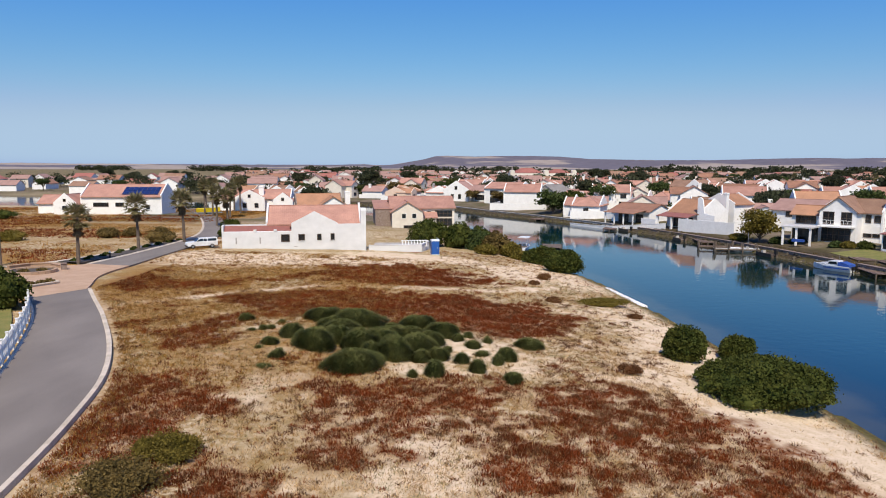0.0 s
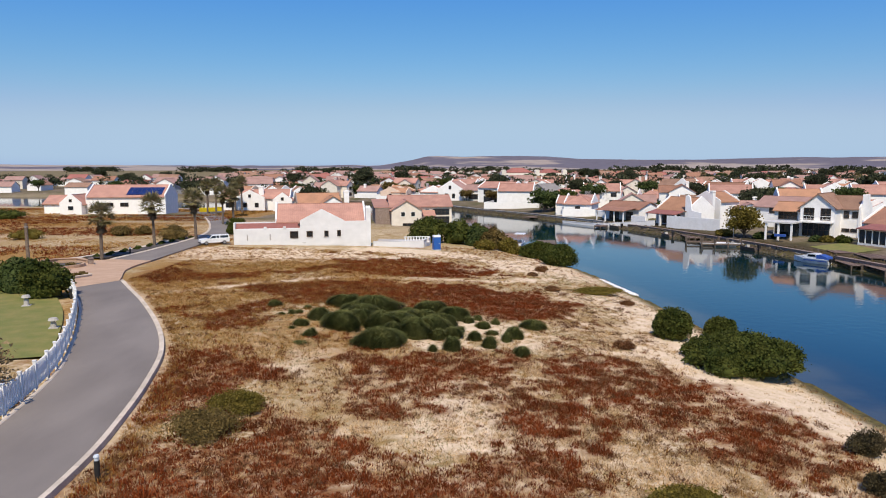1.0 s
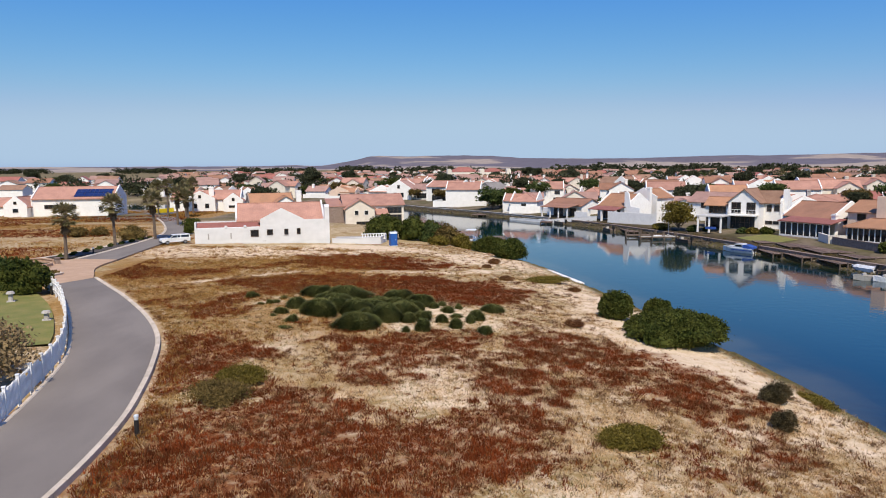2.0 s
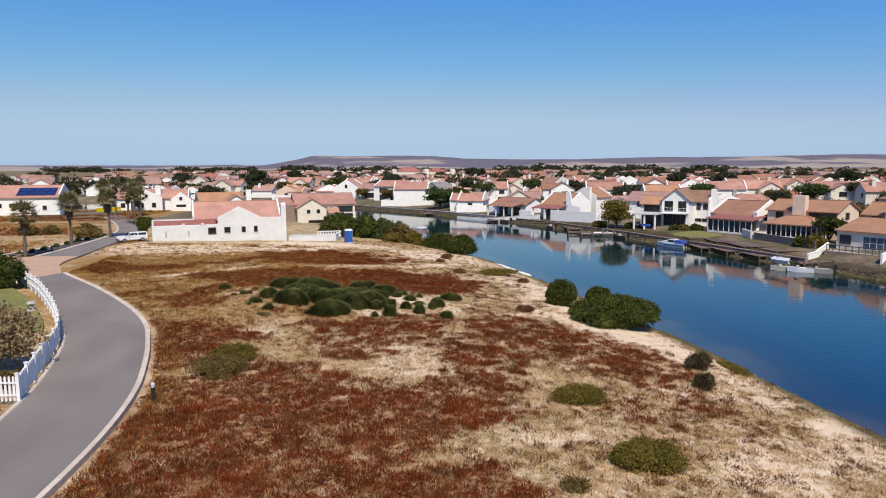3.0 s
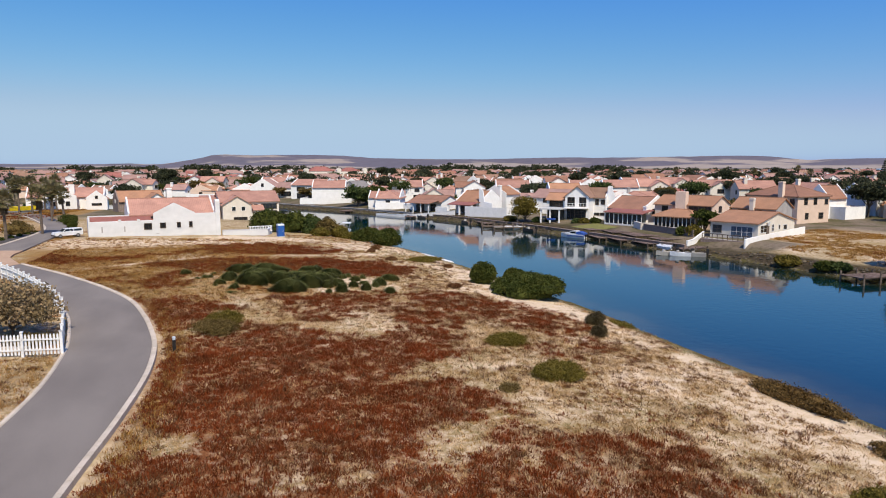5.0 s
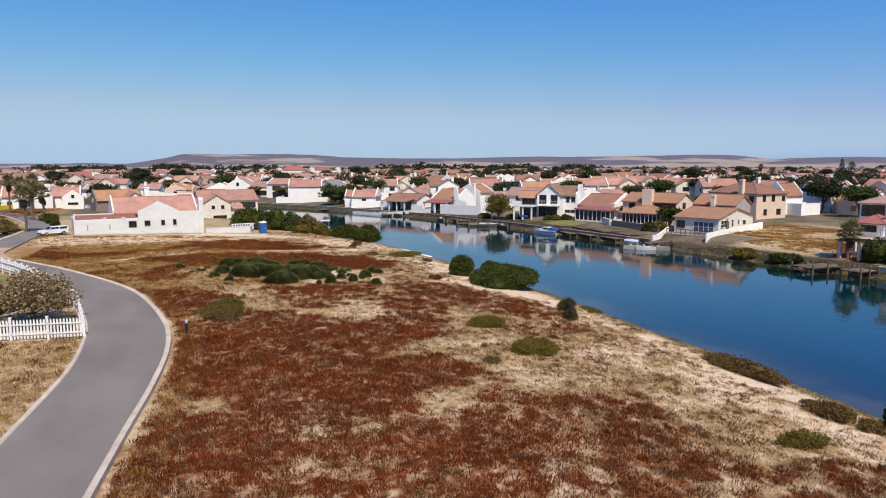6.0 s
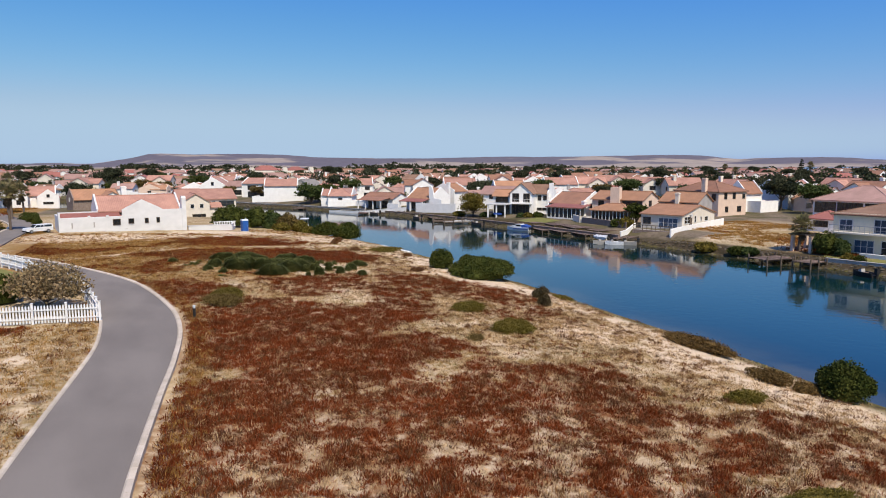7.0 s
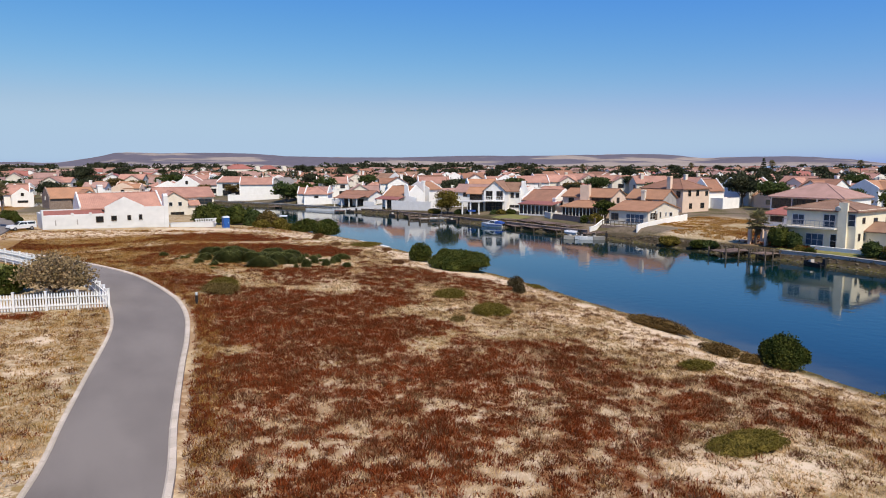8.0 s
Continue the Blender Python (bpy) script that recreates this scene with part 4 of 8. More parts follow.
def balustrade():
    root = thing("balustrade", -9.6, 98.3, 0.98, 8, "white balustrade with square balusters on the patio", "balustrade")
    part("top_rail", Geo().box(0, 4.2, -0.1, 0.1, 0.85, 0.97), WHITE, root)
    part("bottom_rail", Geo().box(0, 4.2, -0.1, 0.1, 0.0, 0.1), WHITE, root)
    bar = Geo().box(-0.09, 0.09, -0.07, 0.07, 0.1, 0.85).mesh("baluster", WHITE)
    for i in range(9):
        part("baluster", bar, None, root, at=pose(0.25 + i * 0.46, 0, 0))


balustrade()
slab_z = 0.98
tagged(part("patio_slab", Geo().box(-14, -6.2, 97.0, 104, -0.6, slab_z), CONCRETE), "pale concrete patio slab", "patio", kind="structure")

# The left wing's dark wall material stands in for shade on that side.
house(-10.0, 138.5, 8, "cream double-storey house with garage and salmon tiled roof", [
    (-3.6, 3.0, 0, 6, 3.6, "gy", 2.0, 0), (-3.6, 10.2, 3.0, 13.0, 4.2, "gx", 2.2, 0), (3.0, 6.0, 1.2, 6, 2.3, "gx", 1.2, 0), (-7.0, -3.6, 2.0, 13.0, 4.0, "mono", 1.3, 0, {"wall": STONE_WALL})],
    [(0, "S", -1.1, 2.2, 0.8, 0.9), (0, "S", 1.1, 2.2, 0.8, 0.9), (1, "S", 7.8, 2.3, 3.6, 1.2, "dark"), (1, "S", 4.6, 2.6, 0.9, 0.9), (0, "S", 0.4, 0.0, 3.0, 0.6, "dark"), (1, "S", 7.8, 0.3, 3.6, 1.5, "dark")],
    [], CREAM, ROOF_PINK)
house(-33.5, 164, 16, "brown stone house with orange roof and white gables", [
    (-5.5, 6, 0, 8, 3.0, "gx", 2.4, 1, {"wall": STONE_WALL}), (0, 6.5, -3.5, 4, 2.9, "gy", 2.0, 0, {"wall": WHITE})],
    [(0, "W", 4, 2.4, 0.9, 0.9), (1, "S", 3.2, 1.0, 1.2, 1.0)], [(7.6, 3, 1.3, 1.1, 0, 6.1)], WHITE, ROOF_ORANGE)
house(-52.5, 184, 5, "white double-gabled house with pale pink tiled roof", [
    (-12, 7.5, 2, 10, 3.6, "gx", 2.3, 1), (-7.5, 0.5, -0.5, 6, 3.6, "gy", 2.0, 1), (3, 8.2, -1.0, 6, 3.0, "gy", 1.9, 1)],
    [(1, "S", -4.8, 1.2, 0.9, 1.1, "dark"), (1, "S", -1.6, 1.2, 0.9, 1.1, "dark"), (1, "S", -3.5, 4.0, 0.6, 0.7, "dark"), (2, "S", 5.6, 1.2, 2.4, 0.5, "dark"), (2, "S", 5.6, 3.1, 0.6, 0.7, "dark"), (0, "S", -10, 1.1, 1.0, 1.1, "dark")],
    [(-0.8, 3.5, 1.4, 1.0, 3, 7.0)], WHITE, ROOF_PINK)


def solar_panels(root):
    ang = math.atan2(2.6, 4.5)
    g0 = Geo().box(-0.5, 0.5, -0.82, 0.82, 0.0, 0.05)
    cell = g0.mesh("solar_panel", SOLAR)
    for i in range(8):
        for j in range(2):
            d = 1.1 + j * 1.72
            part("solar_panel", cell, None, root, at=pose(1.6 + i * 1.06, d * math.cos(ang), 4.35 + d * math.sin(ang) + 0.2, math.degrees(ang)))


house(-80.5, 158, 2, "white house with pink roof carrying dark blue solar panels", [
    (-8.5, 10.5, 0, 9, 4.3, "gx", 2.6, 1), (-19, -9.5, 1, 8, 2.6, "gx", 1.8, 0), (-13.5, -8.6, -2.5, 6, 2.6, "gy", 2.1, 1)],
    [(0, "S", -3.8, 1.9, 3.4, 0.8, "dark"), (0, "S", 0.6, 1.9, 1.8, 0.8, "dark"), (0, "S", 7.2, 1.2, 0.9, 1.0), (2, "S", -11, 1.2, 1.2, 0.9), (2, "S", -11, 3.2, 0.5, 0.5, "dark")],
    [], WHITE, ROOF_PINK, extra=solar_panels)

# ---- houses along the far bank ----
def balcony(root, x0, x1, y, z, deep=1.3, mat=None, rail=STEEL):
    b = part("balcony", Geo().box(x0, x1, y - deep, y, z - 0.22, z), mat or CREAM, root)
    g = Geo()
    n = max(3, round((x1 - x0) / 0.7))
    for i in range(n + 1):
        x = x0 + 0.05 + (x1 - x0 - 0.1) * i / n
        g.beam((x, y - deep + 0.06, z), (x, y - deep + 0.06, z + 1.0), 0.03, 5)
    g.beam((x0, y - deep + 0.06, z + 1.0), (x1, y - deep + 0.06, z + 1.0), 0.045, 6)
    g.beam((x0, y - deep + 0.06, z + 0.5), (x1, y - deep + 0.06, z + 0.5), 0.02, 5)
    part("railing", g, rail, b)


def cream_villa(root):
    balcony(root, -5.2, 2.5, -0.02, 3.1)
    part("flue_wall", Geo().box(2.6, 3.8, -0.5, 0.0, -0.5, 6.9), VILLA_CREAM, root)
    g = Geo().beam((2.6, -0.75, 6.0), (2.6, -0.55, 6.1), 0.4, 12, 0.3)
    part("satellite_dish", g, HULL_WHITE, root)


house(72.3, 26.3, -79.6, "cream double-storey villa with balcony and brown tiled roof", [
    (-5.2, 4.9, 0, 10, 5.8, "hip", 1.35, 0), (4.0, 10, 3, 9.5, 2.7, "gx", 1.1, 0)],
    [(0, "S", -3.4, 3.3, 1.7, 1.5, "blue"), (0, "S", 1.2, 3.2, 1.6, 1.8, "blue"), (0, "S", 4.3, 3.5, 0.9, 1.7, "blue"), (0, "S", -0.8, 0.3, 2.5, 1.7, "blue"), (0, "S", -4.1, 1.1, 0.9, 0.8),
     (0, "S", 1.9, 0.2, 0.8, 1.9), (0, "E", 2.4, 3.9, 0.7, 0.7, "dark"), (0, "E", 1.2, 1.4, 0.5, 0.9, "dark"), (0, "E", 3.0, 1.4, 0.5, 0.9, "dark"), (0, "E", 6.4, 3.5, 1.1, 0.9, "dark")],
    [], VILLA_CREAM, ROOF_BROWN, extra=cream_villa)
house(99.0, 47.5, -80, "white double-storey house with pink hipped roof and dark glazing", [
    (-8.0, 6.0, 0, 12, 5.7, "hip", 2.5, 0), (-6, -1, -5.5, 0, 2.5, "hip", 1.2, 0, {"roof": ROOF_RED})],
    [(0, "S", -5.7, 3.2, 3.8, 1.9, "dark"), (0, "S", -1.2, 3.2, 4.4, 1.9, "dark"), (0, "S", 3.6, 3.2, 4.2, 1.9, "dark"), (0, "S", -6.4, 0.7, 2.0, 1.2, "dark"), (1, "S", -3.5, 0.9, 2.5, 1.0, "dark")],
    [], WHITE, ROOF_DUSTY)


def bay_house(root):
    part("terrace_wall", Geo().box(-4.2, 4.4, -3.4, -3.1, -2.0, -0.1), STONE_WALL, root)
    part("terrace", Geo().box(-4.2, 4.4, -3.1, 0, -1.6, -0.12), CONCRETE, root)
    for i in range(10):
        part("terrace_post", Geo().box(-4.1 + i * 0.93 - 0.05, -4.1 + i * 0.93 + 0.05, -3.05, -2.95, -0.12, 0.75), TIMBER, root)
    part("terrace_rail", Geo().box(-4.2, 4.4, -3.08, -2.92, 0.75, 0.86), TIMBER, root)
    part("side_wall", Geo().prism([(-5.6, -1.8), (17.0, -0.9), (17.0, 1.4), (-4.4, 0.7), (-5.6, 0.5)], "x", 4.75, 5.0), WHITE, root)
    part("satellite_dish", Geo().beam((4.6, 3.4, 2.6), (4.35, 3.4, 2.65), 0.4, 12, 0.3), HULL_WHITE, root)
    part("meter_recess", Geo().box(4.2, 4.42, 3.0, 3.9, 0.2, 2.8), TIMBER, root)


house(70.5, 66.9, -69, "cream single-storey canal house with low orange gabled roof", [
    (-4.3, 4.3, 0, 14, 2.8, "gx", 1.6, 0, {"z0": -1.5}), (-4.6, 3.5, 8.0, 14.5, 5.0, "gx", 1.7, 0, {"wall": GREY_WALL})],
    [(0, "S", -3.0, 0.9, 1.5, 1.2, "dark"), (0, "S", 1.5, 0.3, 3.8, 1.8, "blue"), (0, "E", 2.0, 1.2, 2.2, 1.2), (0, "E", 5.4, 1.3, 0.7, 1.1), (0, "E", 7.9, 1.4, 0.5, 0.8), (0, "E", 10.2, 1.3, 1.3, 0.8),
     (1, "S", -2.6, 3.9, 1.5, 0.7, "dark"), (1, "S", 0.6, 3.8, 0.8, 0.8, "dark")],
    [(-0.6, 7.6, 0.75, 0.75, 0, 6.8)], CREAM, ROOF_ORANGE, extra=bay_house)
house(102.0, 86.5, -84, "peach double-storey house with red-brown hipped roof", [(-10.5, 2.6, 0, 10, 6.0, "hip", 2.2, 0)],
    [(0, "S", 1.3, 3.8, 1.0, 1.4, "dark"), (0, "S", -3.2, 3.6, 1.1, 1.8, "dark"), (0, "E", 2.5, 4.1, 0.9, 1.3, "dark"), (0, "E", 5.5, 4.1, 0.9, 1.3, "dark"), (0, "E", 9.0, 4.1, 0.9, 1.0, "dark"), (0, "E", 3.0, 1.0, 0.9, 1.2, "dark"), (0, "E", 7.5, 1.0, 1.3, 1.2, "dark")],
    [(-1.2, -0.4, 1.1, 0.8, 0, 9.0)], PEACH, ROOF_TERRA)
house(118, 91.5, -84, "tall narrow white gabled house with side wing", [(-4.2, 0.8, 0, 6.5, 4.9, "gy", 2.6, 1), (0.8, 4.6, 1, 8, 2.5, "flat", 0, 0)], [(0, "S", -1.7, 3.4, 0.8, 1.2, "dark")], [], WHITE, ROOF_TERRA)


def sunroom(root):
    s = Geo()
    for i in range(11):
        x = -7.1 + i * 0.84
        s.box(x - 0.07, x + 0.07, -4.9, -4.76, -0.2, 2.7)
    s.box(-7.2, 1.4, -4.95, -4.75, 2.55, 2.75).box(-7.2, 1.4, -4.95, -4.75, -0.2, 0.45)
    for y in (-3.6, -2.4, -1.2):
        s.box(1.26, 1.4, y - 0.09, y + 0.09, -0.2, 2.7)
    part("sunroom_frame", s, FRAME, root)
    part("sunroom_glass", Geo().box(-7.15, 1.3, -4.8, -4.7, 0, 2.6).box(1.22, 1.3, -4.7, 0, 0, 2.6), GLASS, root)
    part("sunroom_roof", roof_geo(-7.2, 1.4, -4.9, 0.4, 2.75, "hip", 1.2), ROOF_ORANGE, root)
    part("chimney_breast", Geo().box(-4.6, -2.5, -0.9, 0.5, 2.5, 7.4), PEACH, root)


house(76.5, 83.3, -62, "cream double-storey house with glazed sunroom and orange roof", [(-9.4, 2.6, 0, 9, 4.7, "gx", 1.7, 0)],
    [(0, "S", -7.2, 3.3, 1.2, 1.0, "dark"), (0, "S", -0.6, 3.3, 3.0, 1.2, "dark"), (0, "S", 1.7, 3.3, 1.2, 1.2, "dark"), (0, "E", 4, 3.3, 1.4, 1.1, "dark")], [], PEACH, ROOF_ORANGE, extra=sunroom)


def glazed_porch(root):
    g = Geo()
    for i in range(9):
        g.box(-4.9 + i * 1.2 - 0.07, -4.9 + i * 1.2 + 0.07, -3.6, -3.45, -0.2, 2.6)
    g.box(-5, 4.9, -3.6, -3.45, 2.45, 2.7).box(-5, 4.9, -3.6, -3.45, -0.2, 0.3)
    part("porch_frame", g, WHITE, root)
    part("porch_glass", Geo().box(-4.9, 4.8, -3.5, -3.42, 0.2, 2.5), GLASS, root)
    part("porch_roof", slab((-5.2, -3.9, 2.7), (5.1, -3.9, 2.7), (5.1, 0, 3.4), (-5.2, 0, 3.4), 0.15), STEEL_ROOF_RED, root)


house(70.2, 96.3, -72, "white house with red-brown roof and glazed front porch", [(-7.2, 2.8, 0, 9, 3.4, "gx", 2.4, 1)], [(0, "E", 3, 2.4, 0.9, 0.9, "dark"), (0, "E", 6, 2.4, 0.9, 0.9, "dark")],
    [(3.4, -0.5, 0.8, 0.8, 0, 4.2)], WHITE, ROOF_TERRA, extra=glazed_porch)


def canopy_house(root):
    c = part("canopy", Geo().box(-8.6, -3.6, -6.2, -1.2, 2.6, 2.85), METAL_ROOF, root)
    for x in (-8.3, -6.1, -3.9):
        part("canopy_post", Geo().box(x - 0.15, x + 0.15, -6.0, -5.7, -0.5, 2.6), WHITE, root)
    part("canopy_awning", Geo().box(-8.0, -4.2, -1.3, -1.2, 0, 2.6), GLASS, root)
    balcony(root, -4.2, 1.2, -0.05, 2.9, 1.6, WHITE, WHITE)
    part("side_chimney", Geo().box(4.45, 5.4, 4.2, 5.2, -0.5, 7.8), WHITE, root)
    part("patio_table", Geo().box(-6.2, -4.4, -7.6, -6.8, 0.35, 0.75), CANVAS_BLUE, root)


house(66.2, 110.6, -47, "white double-storey gabled house with pale canopy and brown roof", [(-4.5, 1.3, 0, 8, 5.4, "gy", 2.4, 0), (-2, 4.4, 3.5, 11, 5.2, "gx", 2.1, 1), (-9.3, -4.5, 0.8, 6, 4.6, "gx", 1.4, 0, {"roof": ROOF_ORANGE})],
    [(0, "S", -3.0, 3.2, 1.6, 2.0, "dark"), (0, "S", -0.2, 3.2, 1.5, 2.0, "dark"), (2, "S", -6.9, 3.0, 3.2, 1.6, "dark"), (0, "S", -1.7, 0.2, 4.4, 2.2, "dark"), (1, "S", 2.2, 3.5, 0.7, 1.2, "dark"), (1, "S", 3.6, 3.6, 0.8, 1.0, "dark"), (1, "S", 2.2, 1.0, 1.1, 0.5, "dark"), (1, "S", 3.5, 1.0, 0.9, 0.5, "dark"),
     (2, "S", -7.0, 0.2, 4.0, 2.1, "dark")],
    [], WHITE, ROOF_BROWN, extra=canopy_house)
house(69.5, 130, -52, "white house with pink roof behind a dense tree", [(-7, 5, 0, 9, 4.3, "gx", 2.0, 0), (3, 8, -1.5, 8, 4.3, "gy", 2.0, 1)], [(1, "S", 5.5, 3.0, 1.0, 1.3, "dark"), (0, "S", -3, 3.0, 1.6, 1.1, "dark"), (1, "E", 3, 3.0, 0.9, 0.9, "dark")], [], WHITE, ROOF_DUSTY)


def courtyard(root):
    for a, b, c, d, h in ((2.3, 16, -5.0, -4.7, 2.3), (15.7, 16, -4.7, 9, 2.6), (8.1, 24, 8.8, 9.1, 2.9), (-9.5, -5.2, -3.6, -3.3, 1.6)):
        part("yard_wall", Geo().box(a, b, c, d, -0.9, h), WHITE, root)
    part("veranda_roof", slab((-5.3, -3.4, 2.5), (3.2, -3.4, 2.5), (3.2, 0.2, 3.3), (-5.3, 0.2, 3.3), 0.14), STEEL_ROOF_RED, root)
    for x in (-5.1, -1.2, 3.0):
        part("veranda_post", Geo().box(x - 0.2, x + 0.2, -3.3, -2.9, -0.5, 2.45), WHITE, root)
    part("buttress", Geo().prism([(3.4, -0.8), (7.8, -0.8), (7.8, 3.0), (5.2, 3.4), (4.6, 6.4), (4.0, 6.9), (3.4, 6.6)], "y", -0.35, -0.02), WHITE, root)


house(50.8, 144.5, -60, "white house with terracotta roof, veranda and high yard walls", [(-5, 4, 0, 9, 3.3, "gx", 2.7, 1), (-4, 4, 11, 18, 5.0, "gy", 2.0, 1)],
    [(0, "S", -0.6, 0.2, 5.0, 2.0, "dark"), (1, "S", 0, 3.4, 1.0, 1.0, "dark")], [(3.0, 9.5, 0.9, 0.9, 3, 7.6)], WHITE, ROOF_ORANGE, extra=courtyard)
house(41.5, 160, -58, "white cottage with red-brown veranda roof on the quay", [(-6, 6, 2, 10, 3.0, "gx", 1.6, 0), (-4, 5, -2.5, 2, 2.6, "porch", 0.7, 0)], [(0, "S", -2, 0.2, 3.0, 2.0, "dark"), (0, "S", 3, 0.2, 2.0, 2.0, "dark")], [], WHITE, ROOF_TERRA)
house(30.5, 212, -45, "grey timber-clad gabled house with salmon side roof", [(-5, 5, 0, 9, 4.0, "gy", 3.2, 0, {"wall": GREY_WALL, "roof": ROOF_GREY}), (5, 13, 1, 9, 3.2, "gx", 2.2, 0)],
    [(0, "S", -2.4, 0.8, 1.3, 2.2), (0, "S", 0, 0.8, 1.3, 2.2), (0, "S", 2.4, 0.8, 1.3, 2.2)], [], CREAM, ROOF_PINK)
house(18.5, 234, -35, "white double-storey house with tall balcony and pink roof", [(-7, 7, 0, 10, 5.4, "gx", 2.0, 1)], [(0, "S", -3, 3, 3.0, 1.6, "dark"), (0, "S", 3, 3, 3.0, 1.6, "dark"), (0, "S", 0, 0.2, 9.0, 2.0, "dark")], [], WHITE, ROOF_PINK)
house(3, 252, -25, "white gabled house with brown roof near the water", [(-5, 5, 0, 10, 4.2, "gy", 3.0, 1), (5, 14, 2, 10, 4.0, "gx", 2.0, 0)], [(0, "S", -1.5, 1, 1.0, 1.6, "dark"), (0, "S", 1.5, 1, 1.0, 1.6, "dark"), (0, "S", 0, 4.4, 0.9, 1.2, "dark"), (1, "S", 9, 0.6, 4, 1.8, "dark")], [], WHITE, ROOF_DUSTY)
house(88, 205, -50, "white gabled house with red-brown roof and purple porch", [(-8, 6, 0, 10, 4.2, "gx", 3.0, 1)], [(0, "E", 5, 3.6, 1.2, 1.2, "dark"), (0, "S", -2, 0.4, 5.0, 1.8, "dark")], [], WHITE, ROOF_TERRA)
house(84, 240, -50, "white double-storey gabled house with brown roof", [(-5, 6, 0, 10, 5.2, "gx", 2.4, 0), (3, 9, -2, 7, 5.4, "gy", 2.4, 1)], [(1, "S", 6, 3.4, 1.0, 1.2, "dark"), (0, "S", -2, 3, 3, 1.6, "dark")], [], WHITE, ROOF_BROWN)


def old_hotel(root):
    for x in (-22.5, 2.0, 22.5):
        part("corner_tower", Geo().prism([(x - 1.6, 0), (x + 1.6, 0), (x + 1.6, 9.4), (x + 0.8, 10.4), (x - 0.8, 10.4), (x - 1.6, 9.4)], "y", -0.8, 2.4), CREAM, root)


house(70, 470, 10, "large cream hotel with dark red roof blocks", [(-24, 24, 0, 14, 7.6, "flat", 0, 0), (-19, -1, 2, 12, 8.6, "hip", 3.0, 0), (5, 20, 2, 12, 8.2, "hip", 2.6, 0), (-30, 10, -10, 0, 4.4, "gx", 1.6, 0, {"roof": ROOF_GREY})],
    [(0, "S", x, 4.9, 1.6, 1.7, "dark") for x in range(-20, 22, 4)] + [(3, "S", x, 1.0, 2.2, 1.8, "dark") for x in range(-27, 9, 5)], [], CREAM, ROOF_RED, extra=old_hotel)


# ---- plants ----
def leaf_cloud(centres, radii, count, size, seed, squash=1.0, jag=0.07, shape="leaf"):
    """Corners and triangles of many small leaves over lumps."""
    rng = np.random.RandomState(seed)
    centres, radii = np.asarray(centres, float), np.asarray(radii, float)
    k = rng.choice(len(centres), count, p=(radii[:, 0] * radii[:, 2]) / (radii[:, 0] * radii[:, 2]).sum())
    d = rng.normal(size=(count, 3))
    d[:, 2] = np.abs(d[:, 2]) * 1.1 - 0.25
    d /= np.linalg.norm(d, axis=1)[:, None]
    p = centres[k] + d * radii[k] * (1 + jag * rng.normal(size=(count, 1)))
    a = rng.normal(size=(count, 3)) + d * 0.6
    a /= np.linalg.norm(a, axis=1)[:, None]
    b = np.cross(a, rng.normal(size=(count, 3)))
    b /= np.linalg.norm(b, axis=1)[:, None] + 1e-9
    s = size * rng.uniform(0.6, 1.4, (count, 1))
    v = np.stack([p - a * s * 0.5 - b * s * 0.45, p - a * s * 0.3 + b * s * 0.5, p + a * s, p + a * s * 0.2 - b * s * 0.6], 1).reshape(-1, 3)
    return v, np.arange(count * 4).reshape(-1, 4)


def lump_core(centres, radii, mat, name, squeeze=0.86, seed=0):
    """A dark uneven body under the leaves."""
    g = Geo()
    rng = np.random.RandomState(seed)
    n, m = 10, 6
    for (cx, cy, cz), (rx, ry, rz) in zip(centres, radii):
        pts = []
        for j in range(m + 1):
            th = math.pi * (j / m) * 0.62
            for i in range(n):
                ph = 2 * math.pi * i / n
                w = squeeze * (1 + 0.12 * (rng.rand() - 0.5))
                pts.append((cx + rx * w * math.sin(th) * math.cos(ph), cy + ry * w * math.sin(th) * math.sin(ph), cz + rz * w * math.cos(th)))
        faces = [(j * n + i, j * n + (i + 1) % n, (j + 1) * n + (i + 1) % n, (j + 1) * n + i) for j in range(m) for i in range(n)]
        g.add(pts, faces)
    return g.mesh(name, mat)


def bush(x, y, rx, ry, h, label, mat, seed, name="bush", leaves=2600, size=0.14, lumps=9, group="", rz=0.0, sink=0.05, jag=None):
    """A dense shrub of several lumps covered in leaves."""
    rng = np.random.RandomState(seed)
    if name in ("low_shrub", "straggly_shrub"):
        leaves, size = int(leaves * 2.2), size * 0.66
    root = thing(name, x, y, land(x, y) - sink, rz, label, "bush", group)
    cs, rs = [(0, 0, h * 0.28)], [(rx * 0.80, ry * 0.80, h * 0.66)]
    for i in range(lumps):
        a, d = rng.uniform(0, 2 * math.pi), math.sqrt(rng.uniform(0.02, 1)) * 0.78
        k = rng.uniform(0.16, 0.36) if lumps > 10 else rng.uniform(0.26, 0.45)
        cs.append((rx * d * math.cos(a), ry * d * math.sin(a), h * (0.10 + 0.62 * (1 - d * d) * rng.uniform(0.75, 1.1))))
        rs.append((rx * k, ry * k, h * k * rng.uniform(0.8, 1.1)))
    part("body", lump_core(cs, rs, mat, "body", {"low_shrub": 0.78, "straggly_shrub": 0.4}[name] if name in ("low_shrub", "straggly_shrub") else 0.84, seed=seed), None, root)
    v, f = leaf_cloud(cs, rs, leaves, size, seed + 1, jag=jag or ({"low_shrub": 0.16, "straggly_shrub": 0.4}[name] if name in ("low_shrub", "straggly_shrub") else 0.10))
    keep = v[f].mean(1)[:, 2] > -0.15
    part("foliage", raw_mesh("foliage", v, f[keep], mat), None, root)
    return root


